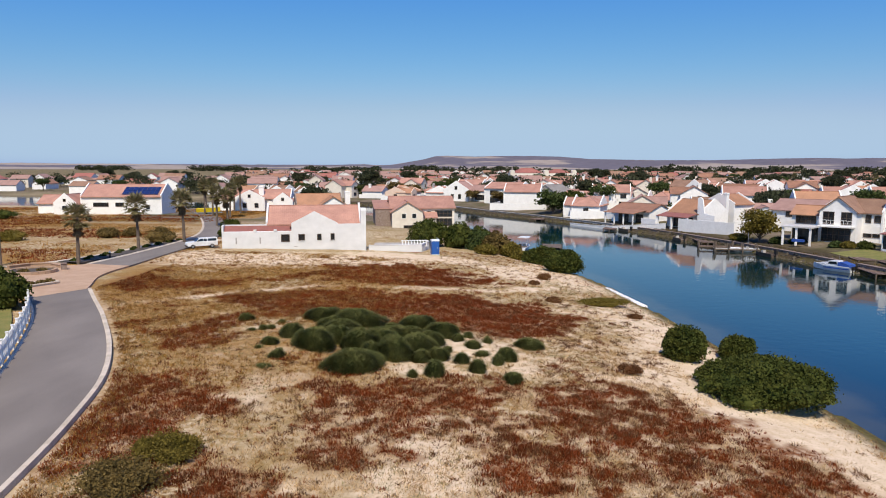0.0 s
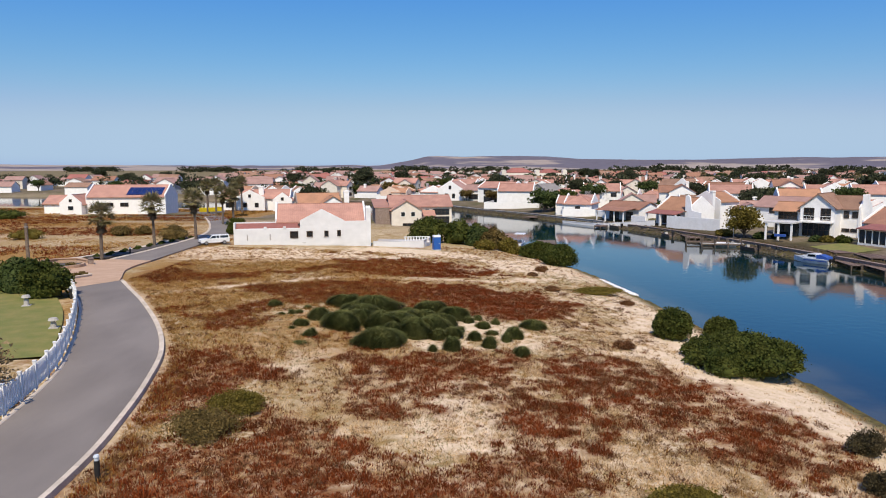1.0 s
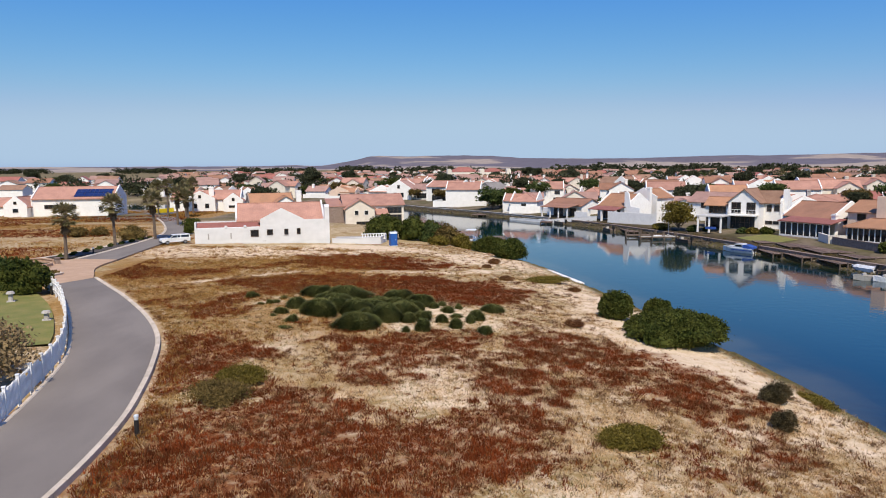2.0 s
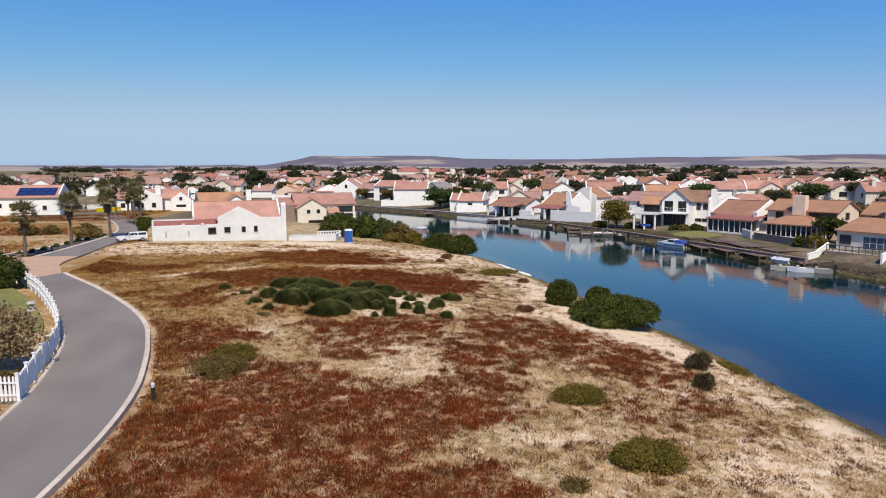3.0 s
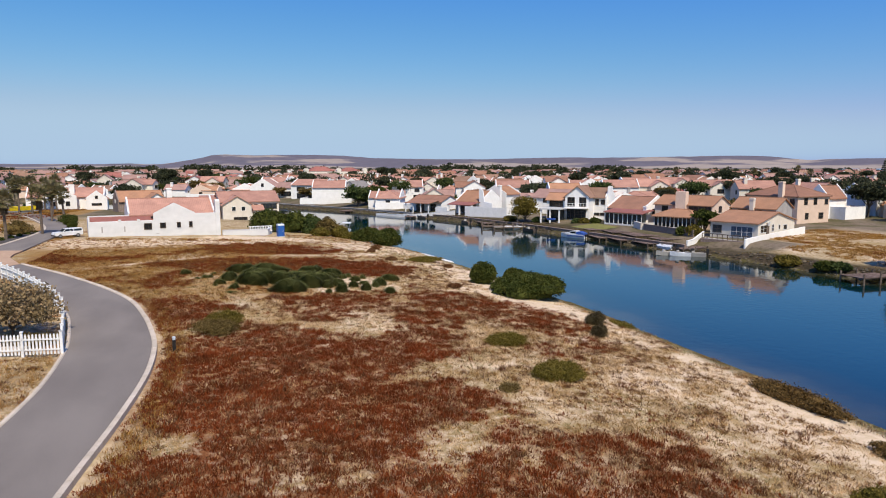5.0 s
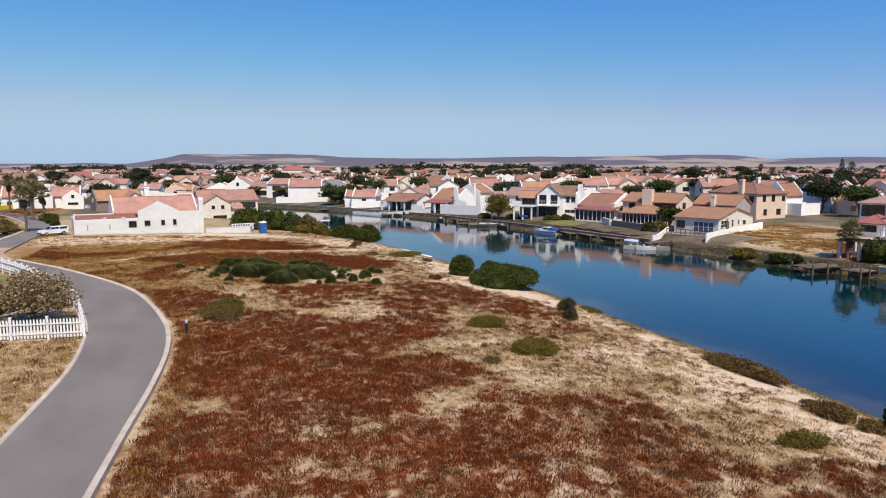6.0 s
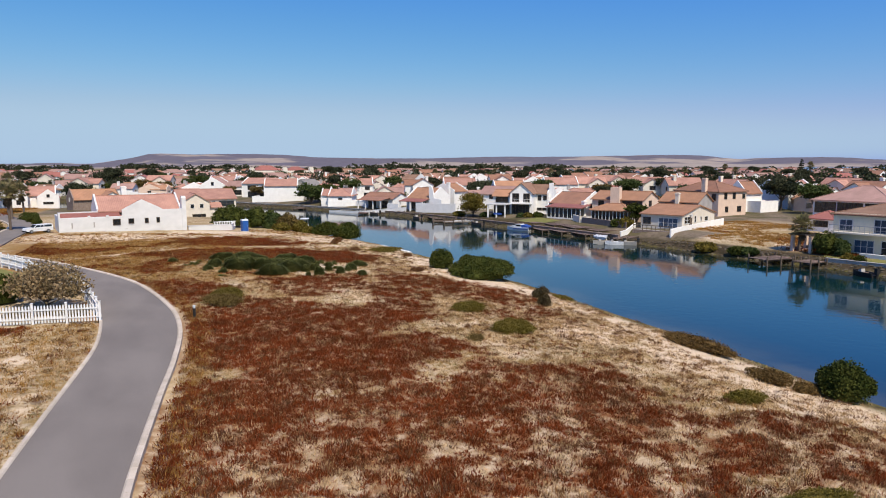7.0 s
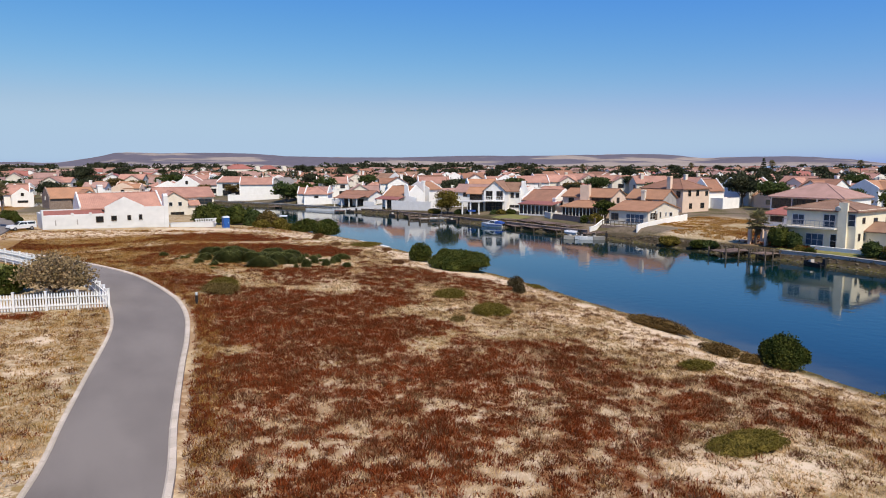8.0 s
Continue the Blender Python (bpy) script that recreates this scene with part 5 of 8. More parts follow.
def reed_mound(x, y, r, h, seed, big=False):
    """An uneven dome of upright reed-like blades."""
    rng = np.random.RandomState(seed)
    n = min(12000, int(1200 + 4200 * r * r) if r > 0.5 else 800)
    a, d = rng.uniform(0, 2 * math.pi, n), np.sqrt(rng.uniform(0, 1, n))
    ph = rng.uniform(0, 6.28, 3)
    edge = 1 + 0.10 * np.sin(2 * a + ph[0]) + 0.07 * np.sin(3 * a + ph[1]) + 0.05 * np.sin(5 * a + ph[2])
    bx, by = r * 0.88 * edge * d * np.cos(a), r * 0.76 * edge * d * np.sin(a)
    bumps = 0.62 + 0.7 * fractal(bx + 50 * seed, by, 0.55 * r + 0.2, seed)
    top = 0.88 * h * np.sqrt(np.maximum(0.02, 1 - (d * 0.98) ** 2.4)) * bumps * rng.uniform(0.72, 1.12, n)
    tip = np.stack([bx * 1.10 + rng.normal(0, 0.14, n), by * 1.10 + rng.normal(0, 0.14, n), top], 1)
    base = np.stack([bx, by, np.maximum(0, top - rng.uniform(0.08, 0.26, n))], 1)
    side = np.stack([np.cos(a + 1.57), np.sin(a + 1.57), 0 * a], 1) * rng.uniform(0.015, 0.035, n)[:, None]
    v = np.stack([base - side, base + side, tip], 1).reshape(-1, 3)
    root = thing("reed_mound", x, y, land(x, y) - 0.06, rng.uniform(0, 360), "dark green rounded reed mound on pale sand" if big else "small dark green reed tuft on pale sand", "bush", "reed mounds on the plot")
    part("core", lump_core([(0, 0, 0)], [(r * 0.85, r * 0.72, h * 0.66)], RESTIO, "core", 0.85, seed), None, root)
    part("reed_foliage", raw_mesh("reed_foliage", v, np.arange(n * 3).reshape(-1, 3), RESTIO), None, root)


for i, (x, y, r, h) in enumerate([(-9.0, 34.6, 1.75, 1.3), (-12.1, 38.9, 1.5, 1.5), (-9.2, 39.7, 1.45, 1.3), (-12.8, 47.1, 1.5, 1.1), (-10.2, 46.0, 2.2, 1.2), (-14.2, 41.7, 0.95, 0.85), (-6.7, 37.2, 1.1, 1.35), (-5.4, 39.3, 1.5, 1.2),
                                   (-5.6, 45.8, 1.5, 1.15), (-3.6, 44.0, 1.2, 0.95), (-5.1, 36.9, 0.65, 0.7), (-4.2, 34.1, 0.7, 1.0), (-3.4, 39.3, 0.33, 0.6), (-2.6, 42.6, 0.5, 0.5), (-1.8, 43.6, 0.45, 0.55), (-1.6, 40.8, 0.58, 0.65),
                                   (-0.5, 42.3, 0.42, 0.55), (-2.5, 37.0, 0.5, 0.75), (-1.1, 38.9, 0.5, 0.5), (-1.6, 35.3, 0.5, 0.85), (-0.2, 37.2, 0.46, 0.75), (0.5, 38.4, 0.75, 0.9), (0.4, 33.7, 0.62, 0.7), (2.4, 41.9, 0.95, 0.75), (-18.4, 45.6, 0.62, 0.65),
                                   (-17.2, 42.6, 0.25, 0.3), (-16.5, 43.0, 0.32, 0.4), (-16.0, 43.4, 0.32, 0.4), (-15.6, 45.0, 0.32, 0.45), (-15.1, 39.2, 0.58, 0.65), (-15.5, 38.0, 0.22, 0.35), (-13.9, 36.0, 0.5, 0.65), (-14.2, 34.0, 0.55, 0.25), (-5.5, 33.6, 0.3, 0.45),
                                   (-8.0, 41.0, 1.2, 1.15), (-10.7, 40.7, 1.15, 1.15), (-7.0, 39.4, 1.05, 1.1), (-4.5, 41.3, 1.0, 0.9), (-11.8, 44.6, 1.1, 1.0), (-8.2, 37.4, 0.9, 0.9), (-7.5, 45.0, 0.6, 0.55), (-7.6, 42.8, 1.3, 0.8), (-10.9, 42.6, 1.4, 1.2), (-4.0, 37.6, 0.8, 0.9), (-5.9, 42.4, 1.0, 0.9)]):
    reed_mound(x, y, r * (1.16 if r > 0.9 else 1.05), h, 40 + i, r > 1)

bush(15.9, 35.4, 4.4, 3.8, 2.4, "large dense dark green bush on the sandy bank", SHRUB, 1, leaves=26000, size=0.11, lumps=40, rz=20)
bush(13.8, 43.0, 1.65, 1.6, 2.5, "rounded dark green bush on the sandy bank", SHRUB, 2, leaves=9000, size=0.11, lumps=14)
bush(18.4, 45.0, 1.3, 1.3, 2.0, "rounded dark green bush at the water's edge", SHRUB, 3, leaves=5000, size=0.12)
bush(11.4, 95.6, 2.4, 2.2, 2.6, "rounded dark green bush by the canal", SHRUB, 4, leaves=6000, size=0.16)
bush(13.3, 87.0, 2.9, 2.7, 3.1, "large rounded dark green bush by the canal", SHRUB, 5, leaves=8000, size=0.16, lumps=14)
bush(16.8, -10.5, 1.55, 1.5, 2.3, "dense bright green rounded bush at the water's edge", SHRUB, 6, leaves=14000, size=0.09, lumps=20)
bush(3.6, 13.6, 1.65, 1.2, 0.8, "low olive-green spreading shrub", SHRUB_OLIVE, 7, leaves=4600, size=0.09, lumps=14, name="low_shrub")
bush(3.3, 5.6, 1.7, 1.3, 1.0, "low olive-green spreading shrub", SHRUB_OLIVE, 8, leaves=5200, size=0.09, lumps=14, name="low_shrub")
bush(0.4, -21.4, 2.15, 1.0, 0.55, "low olive-green spreading shrub on sand", SHRUB_OLIVE, 9, leaves=4200, size=0.08, lumps=26, name="low_shrub")
bush(8.7, -10.6, 1.4, 0.9, 0.55, "low olive-green spreading shrub by the sand strip", SHRUB_OLIVE, 10, leaves=2400, size=0.09, lumps=12, name="low_shrub")
bush(16.8, 1.0, 1.3, 3.4, 0.9, "brownish olive scrub along the bank", SCRUB_BANK, 11, leaves=4500, size=0.1, lumps=22, name="low_shrub")
bush(14.6, -7.2, 1.1, 1.7, 0.75, "brownish grey scrub along the bank", SCRUB_BANK, 12, leaves=2600, size=0.09, lumps=14, name="low_shrub")
bush(15.2, -9.3, 0.8, 0.7, 0.6, "brownish grey scrub along the bank", SCRUB_BANK, 24, leaves=1200, size=0.09, lumps=10, name="low_shrub")
bush(12.9, 16.5, 0.68, 0.65, 1.0, "dark grey-green shrub on the sand", DARK_SHRUB, 13, leaves=1700, size=0.08, name="low_shrub")
bush(15.4, 21.2, 0.95, 0.8, 1.25, "dark grey-green shrub on the sand", DARK_SHRUB, 14, leaves=2000, size=0.08, name="low_shrub")
bush(-15.6, 18.9, 1.6, 1.6, 0.85, "grey-green straggly shrub in dry grass", TREE_GREY, 15, leaves=4200, size=0.09, lumps=34, jag=0.3, name="straggly_shrub")
bush(-14.9, 21.6, 1.35, 1.1, 0.95, "yellow-green low shrub in dry grass", SHRUB_OLIVE, 16, leaves=4600, size=0.08, lumps=26, jag=0.2, name="straggly_shrub")
bush(12.4, 62.5, 3.0, 1.5, 0.75, "low olive scrub on the sandy bank", SHRUB_OLIVE, 17, leaves=2600, size=0.12, lumps=14, name="low_shrub")
bush(7.0, 71.9, 0.7, 0.6, 0.5, "small brown shrub on sand", SCRUB_DARK, 18, leaves=700, size=0.11, name="low_shrub")
bush(8.9, 76.5, 0.85, 0.7, 0.8, "small brown shrub on sand", SCRUB_DARK, 19, leaves=700, size=0.11, name="low_shrub")
bush(7.5, 61.2, 0.8, 0.7, 0.6, "small brown shrub on sand", SCRUB_DARK, 20, leaves=600, size=0.1, name="low_shrub")
bush(8.3, 37.6, 0.8, 0.7, 0.6, "small brown shrub on sand", SCRUB_DARK, 21, leaves=700, size=0.09, name="low_shrub")
bush(-0.7, 3.5, 0.55, 0.5, 0.5, "small grey dry shrub on sand", TREE_GREY, 22, leaves=700, size=0.07, name="straggly_shrub")
bush(14.3, 57.0, 0.8, 0.6, 0.5, "small brown shrub on sand", SCRUB_DARK, 25, leaves=700, size=0.09, name="low_shrub")
bush(17.6, -18.5, 1.0, 2.2, 0.5, "olive scrub on the bank", SHRUB_OLIVE, 23, leaves=1400, size=0.1, name="low_shrub")
bush(18.5, 21.6, 0.7, 1.6, 0.4, "olive scrub at the water's edge", SHRUB_OLIVE, 26, leaves=1400, size=0.09, name="low_shrub")
# garden by the new house's patio
for i, (x, y, rx, h, m) in enumerate([(-5.2, 106.5, 3.0, 4.2, SHRUB), (-0.8, 107.5, 3.2, 4.0, SHRUB), (2.6, 105.5, 2.6, 3.0, TREE_LEAF), (5.2, 103.5, 2.4, 3.2, TREE_GREY), (7.6, 101.5, 1.8, 2.2, SHRUB_OLIVE), (3.2, 109.5, 2.6, 3.6, SHRUB), (-7.0, 110.0, 2.4, 3.6, SHRUB), (8.8, 98.6, 1.5, 1.3, SHRUB_OLIVE), (3.6, 101.0, 1.7, 1.6, SHRUB_OLIVE)]):
    bush(x, y, rx, rx * 0.9, h, "dense garden shrub beside the canal", m, 60 + i, leaves=1800, size=0.24, name="garden_shrub", group="garden shrubs by the canal")
# planting bed along the road
for i in range(16):
    k = i / 15
    bush(-47.2 + 3.0 * k + (0.3 if i % 2 else -0.3), 76 + 24 * k, 0.45, 0.45, 0.5, "small dark clipped shrub in the planting bed", SHRUB, 90 + i, leaves=160, size=0.13, lumps=3, name="bed_shrub", group="shrubs in the planting bed")
for i, (x, y, rx, h, m) in enumerate([(-46.2, 98, 2.4, 2.2, TREE_GREY), (-56.7, 104, 1.8, 1.6, TREE_GREY), (-54.0, 106, 1.6, 1.4, TREE_GREY), (-68.6, 98, 2.5, 1.6, SHRUB_OLIVE), (-76.9, 92, 2.8, 1.4, SHRUB_OLIVE), (-39.9, 108.5, 0.8, 1.2, SHRUB), (-41.7, 117, 1.3, 1.4, SHRUB), (-43.5, 124, 2.0, 1.6, SHRUB), (-97.9, 140, 4, 2.2, SHRUB), (-109.8, 134, 4, 2.4, SHRUB)]):
    bush(x, y, rx, rx, h, "grey-green shrub in dry grass", m, 120 + i, leaves=900, size=0.2, name="low_shrub")


def fan_palm(x, y, height, seed, label="tall fan palm with shaggy dry skirt"):
    """A trunk, a skirt of dry fronds and a crown of fans."""
    rng = np.random.RandomState(seed)
    root = thing("fan_palm", x, y, land(x, y) - 0.1, rng.uniform(0, 360), label, "palm tree", "fan palms by the road")
    g = Geo()
    lean = rng.uniform(-0.25, 0.25, 2)
    pts = [Vector((lean[0] * k * k, lean[1] * k * k, height * k)) for k in np.linspace(0, 1, 7)]
    for i in range(6):
        g.beam(pts[i], pts[i + 1], 0.24 - 0.015 * i, 8, 0.225 - 0.015 * i)
    part("trunk", g, BARK, root)
    for name, mat, n, lo, hi, ln in (("skirt", PALM_DRY, 26, -86, -50, 1.15), ("crown", PALM_LEAF, 42, -30, 80, 2.1)):
        g = Geo()
        for i in range(n):
            az, el = 2.4 * i + rng.uniform(-0.3, 0.3), radians(lo + (hi - lo) * (i + rng.uniform(0, 1)) / n)
            d = Vector((math.cos(az) * math.cos(el), math.sin(az) * math.cos(el), math.sin(el)))
            s = Vector((-math.sin(az), math.cos(az), 0))
            up = s.cross(d)
            o = pts[-1] + Vector((0, 0, rng.uniform(-0.5, 0.1) if name == "crown" else rng.uniform(-1.3, -0.1)))
            c = o + d * ln * 0.5
            g.beam(o, c, 0.03, 3)
            for j in range(11):
                a = radians(-75 + 15 * j + rng.uniform(-4, 4))
                e = (d * math.cos(a) + s * math.sin(a)) * ln * rng.uniform(0.5, 0.68) * (1 - 0.25 * abs(math.sin(a))) + Vector((0, 0, -0.16 * ln * abs(math.sin(a)) - 0.08))
                w = (s * math.cos(a) - d * math.sin(a)) * 0.09
                g.add([c, c + e * 0.6 - w, c + e, c + e * 0.6 + w], [(0, 1, 2, 3)])
        me = bpy.data.meshes.new(name)
        me.from_pydata(g.v, [], g.f)
        me.materials.append(mat)
        part(name, me, None, root)
    return root


for i, (x, y, h) in enumerate([(-46.3, 74.9, 5.6), (-45.4, 89.0, 6.3), (-42.5, 98.2, 6.6), (-46.8, 127.0, 6.6), (-44.5, 126.4, 6.0), (-55.8, 152, 7.6), (-60.4, 160, 7.2), (-53.5, 166, 8.0), (-64.0, 172, 7.0), (-58.6, 178, 7.5), (-51.2, 150, 6.5)]):
    fan_palm(x, y, h, 300 + i)


def tree(x, y, h, r, label, mat, seed, leaves=1500, size=0.35, name="tree", trunk=0.35, group=""):
    """A trunk with limbs and a crown of leaf clumps."""
    rng = np.random.RandomState(seed)
    root = thing(name, x, y, land(x, y) - 0.1, rng.uniform(0, 360), label, "tree", group)
    g = Geo()
    fork = h * trunk
    g.beam((0, 0, 0), (0, 0, fork), 0.05 * h ** 0.8, 7, 0.035 * h ** 0.8)
    cs, rs = [], []
    for i in range(11):
        a, d = 2 * math.pi * i / 11 + rng.uniform(-0.3, 0.3), r * rng.uniform(0.25, 0.75)
        zc = fork + (h - fork) * rng.uniform(0.2, 0.78)
        c = (d * math.cos(a), d * math.sin(a), zc)
        g.beam((0, 0, fork * rng.uniform(0.7, 1)), c, 0.022 * h ** 0.8, 5, 0.008 * h ** 0.8)
        k = r * rng.uniform(0.3, 0.5)
        cs.append(c)
        rs.append((k, k, k * rng.uniform(0.6, 0.9)))
    part("trunk", g, BARK, root)
    v, f = leaf_cloud(cs, rs, leaves, size, seed + 7, jag=0.3)
    part("crown", raw_mesh("crown", v, f, mat), None, root)
    return root


# ---- garden behind the white picket fence ----
def picket_fence():
    root = thing("picket_fence", -24.0, 14.8, 0, 0, "white painted picket fence round a garden", "fence")
    o = Vector((-24.0, 14.8))
    top = 1.15
    line = curve_points([(-24.0, 14.8), (-24.7, 18.9), (-26.0, 25.8), (-28.0, 31.5), (-31.1, 38.6), (-34.5, 45.4), (-38.9, 52.3)], 0.4)
    line = resample(line, 240)
    back = resample([Vector((-24.0, 14.8)), Vector((-30, 15.1)), Vector((-36, 15.6)), Vector((-44, 16.3))], 110)
    slim = Geo().add([(-0.05, -0.015, 0), (0.05, -0.015, 0), (0.05, -0.015, top), (0, -0.015, top + 0.08), (-0.05, -0.015, top), (-0.05, 0.015, 0), (0.05, 0.015, 0), (0.05, 0.015, top), (0, 0.015, top + 0.08), (-0.05, 0.015, top)],
                     [(0, 1, 2, 3, 4), (9, 8, 7, 6, 5), (0, 5, 6, 1), (1, 6, 7, 2), (2, 7, 8, 3), (3, 8, 9, 4), (4, 9, 5, 0)]).mesh("picket", FENCE_PAINT)
    post = Geo().box(-0.07, 0.07, -0.07, 0.07, -0.3, top + 0.18).box(-0.09, 0.09, -0.09, 0.09, top + 0.18, top + 0.23).mesh("post", FENCE_PAINT)
    count = 0
    rest = Geo()
    for run in (line, back):
        for i, p in enumerate(run):
            q = run[min(i + 1, len(run) - 1)] - run[max(i - 1, 0)]
            ang = math.degrees(math.atan2(q.y, q.x))
            m = pose(p.x - o.x, p.y - o.y, land(*p) + 0.12, 0, 0, ang)
            if i % 11 == 0:
                part("post", post, None, root, at=m)
            elif count < 290:
                part("picket", slim, None, root, at=m)
                count += 1
            else:
                rest.add([m @ v.co for v in slim.vertices], [tuple(f.vertices) for f in slim.polygons])
        for z in (0.3, 0.9):
            g = Geo()
            for a, b in zip(run, run[1:]):
                za, zb = land(*a) + 0.12 + z, land(*b) + 0.12 + z
                d = (b - a).normalized()
                s = Vector((-d.y, d.x)) * 0.035
                v = []
                for pp, zz in ((a, za), (b, zb)):
                    for e in (pp + s * 0.5, pp + s * 2):
                        v += [(e.x - o.x, e.y - o.y, zz - 0.04), (e.x - o.x, e.y - o.y, zz + 0.04)]
                g.add(v, [(0, 1, 3, 2), (4, 6, 7, 5), (0, 4, 5, 1), (2, 3, 7, 6), (1, 5, 7, 3), (0, 2, 6, 4)])
            part("rail", g, FENCE_PAINT, root)
    tagged(part("pickets", rest, FENCE_PAINT, root), kind="stuff")


picket_fence()
LAWN_L = resample(curve_points([(-44, 24), (-44, 30), (-46, 40), (-48, 50)]), 20)
LAWN_R = resample(curve_points([(-28.2, 29.5), (-29.6, 33.4), (-33.4, 41.4), (-38.5, 49.6)]), 20)
tagged(part("ground_lawn", ribbon(LAWN_L, LAWN_R, -0.15, 0.10, 10), LAWN), "mown green and yellow garden lawn", "lawn", kind="structure")
tree(-27.9, 20.6, 3.2, 2.5, "spreading shrub with dry brown and grey-green leaves", DRY_LEAF, 501, leaves=8000, size=0.12, name="garden_shrub", trunk=0.2)
bush(-26.2, 17.8, 1.4, 1.2, 0.7, "grey-green low shrubs in the garden", TREE_GREY, 502, leaves=1300, size=0.1, name="garden_shrub")
bush(-29.0, 17.6, 1.8, 1.1, 0.6, "grey-green low shrubs in the garden", TREE_GREY, 503, leaves=1300, size=0.1, name="garden_shrub")
bush(-31.6, 24.0, 1.9, 1.8, 2.3, "dense dark green garden bush", SHRUB, 504, leaves=2600, size=0.14, name="garden_shrub")
bush(-38.2, 47.6, 2.1, 2.0, 3.1, "dense dark green garden bush by the fence", SHRUB, 505, leaves=3000, size=0.16, name="garden_shrub")
bush(-41.3, 49.8, 2.3, 2.0, 3.0, "dense dark green garden bush by the fence", TREE_LEAF, 506, leaves=2600, size=0.16, name="garden_shrub")
bush(-43.8, 52.4, 2.6, 2.2, 2.6, "dense dark green garden bush by the fence", SHRUB, 507, leaves=2400, size=0.16, name="garden_shrub")


# ---- the rest of the estate ----
rng = np.random.RandomState(77)
TYPES = []
LOOKS = [(WHITE, ROOF_PINK, "white house with pink tiled roof"), (WHITE, ROOF_DUSTY, "white house with dusty rose tiled roof"), (WHITE, ROOF_PINK, "white house with salmon tiled roof"), (WHITE, ROOF_TERRA, "white house with red-brown roof"),
         (PEACH, ROOF_ORANGE, "peach house with orange tiled roof"), (WHITE, ROOF_DUSTY, "white house with faded rose roof"), (WHITE, ROOF_ORANGE, "white house with orange tiled roof"), (GREY_WALL, ROOF_PINK, "grey house with salmon tiled roof"),
         (WHITE, ROOF_RED, "white house with dark red roof"), (CREAM, ROOF_PINK, "cream house with pink tiled roof"), (WHITE, ROOF_BROWN, "white house with brown tiled roof"), (CREAM, ROOF_DUSTY, "cream house with dusty pink roof")]
for i, (wm, rm, text) in enumerate(LOOKS):
    w, d = rng.uniform(8.5, 12.0), rng.uniform(7.0, 8.6)
    tall = i % 3 == 0
    h, rise, par = (5.2 if tall else rng.uniform(2.7, 3.0)), rng.uniform(1.6, 2.3), (1 if i % 2 == 0 else 0)
    g0 = rng.uniform(-w / 2, -0.5)
    vols = [(-w / 2, w / 2, -d / 2, d / 2, h, "hip" if i % 5 == 2 else "gx", rise, par), (g0, g0 + 6.2, -d / 2 - 2.6, 0, h, "gy", rise * 0.8, par)]
    wins = [(1, "S", g0 + 3.1, 0.9, 2.0, 1.2, "dark"), (0, "S", w / 2 - 2.2, 0.4, 2.4, 1.8, "dark"), (0, "E", 0, 1.0, 1.2, 1.1, "dark"), (0, "W", 0, 1.0, 1.2, 1.1, "dark")]
    if tall:
        wins += [(1, "S", g0 + 3.1, 3.4, 1.8, 1.2, "dark"), (0, "S", w / 2 - 2.2, 3.4, 1.6, 1.1, "dark"), (0, "E", 1.5, 3.4, 1.0, 1.1, "dark")]
    chims = [(w / 2 - 2.5, 1.5, 0.9, 0.9, h, h + rise + 1.0)] if i % 2 else []
    keep = len(PLACED)
    TYPES.append(house(0, 0, 0, text, vols, wins, chims, wm, rm, z=-500))
    del PLACED[keep:]


def free(x, y, gap):
    return all((x - a) ** 2 + (y - b) ** 2 > gap * gap for a, b in PLACED)


spots = []
for gy_ in np.arange(-60, 520, 14.2):
    for gx_ in np.arange(-330, 430, 14.2):
        x, y = gx_ + rng.uniform(-3, 3), gy_ + rng.uniform(-3, 3)
        dn_, df_ = float(side_distance(NEAR, np.array(x), np.array(y))), -float(side_distance(FAR, np.array(x), np.array(y)))
        az, far_off = math.degrees(math.atan2(x + 10, y + 15)), math.hypot(x + 10, y + 15)
        if far_off > 335 or not -42 < az < 74:
            continue
        ok = df_ > (30 if y < 150 else 9) or (dn_ > 10 and (y > 200 and x > -75))
        if 55 < x < 135 and 80 < y < 140 or 55 < x < 145 and 24 < y <= 80:
            ok = False
        if ok and rng.rand() < 0.93 and free(x, y, 12.3):
            spots.append((x, y))
            PLACED.append((x, y))
first_use = set()
for x, y in spots:
    k = rng.randint(len(TYPES))
    turn = rng.choice([0, 90, 180, 270]) + (-20 if y > 120 else 0) + rng.uniform(-7, 7)
    m = pose(x, y, land(x, y), 0, 0, turn)
    if k in first_use:
        copy_thing(TYPES[k], m)
    else:
        TYPES[k].matrix_world = m
        first_use.add(k)
for k, t in enumerate(TYPES):
    if k not in first_use:
        t.matrix_world = pose(150 + 20 * k, 540, land(150 + 20 * k, 540))

# yard walls and paved yards between the houses
for i, (x, y) in enumerate(spots):
    if math.hypot(x, y) < 330 and i % 2 == 0:
        a = rng.choice([0, 90]) + (-20 if y > 120 else 0)
        root = thing("yard_wall", x, y, land(x, y), a, "white plastered yard wall between houses", "wall", "yard walls")
        w = rng.uniform(7.5, 9)
        part("wall", Geo().box(-w, w, -8.2, -8.0, -0.5, 1.6).box(-w, -w + 0.2, -8.0, 4, -0.5, 1.6), WHITE, root)

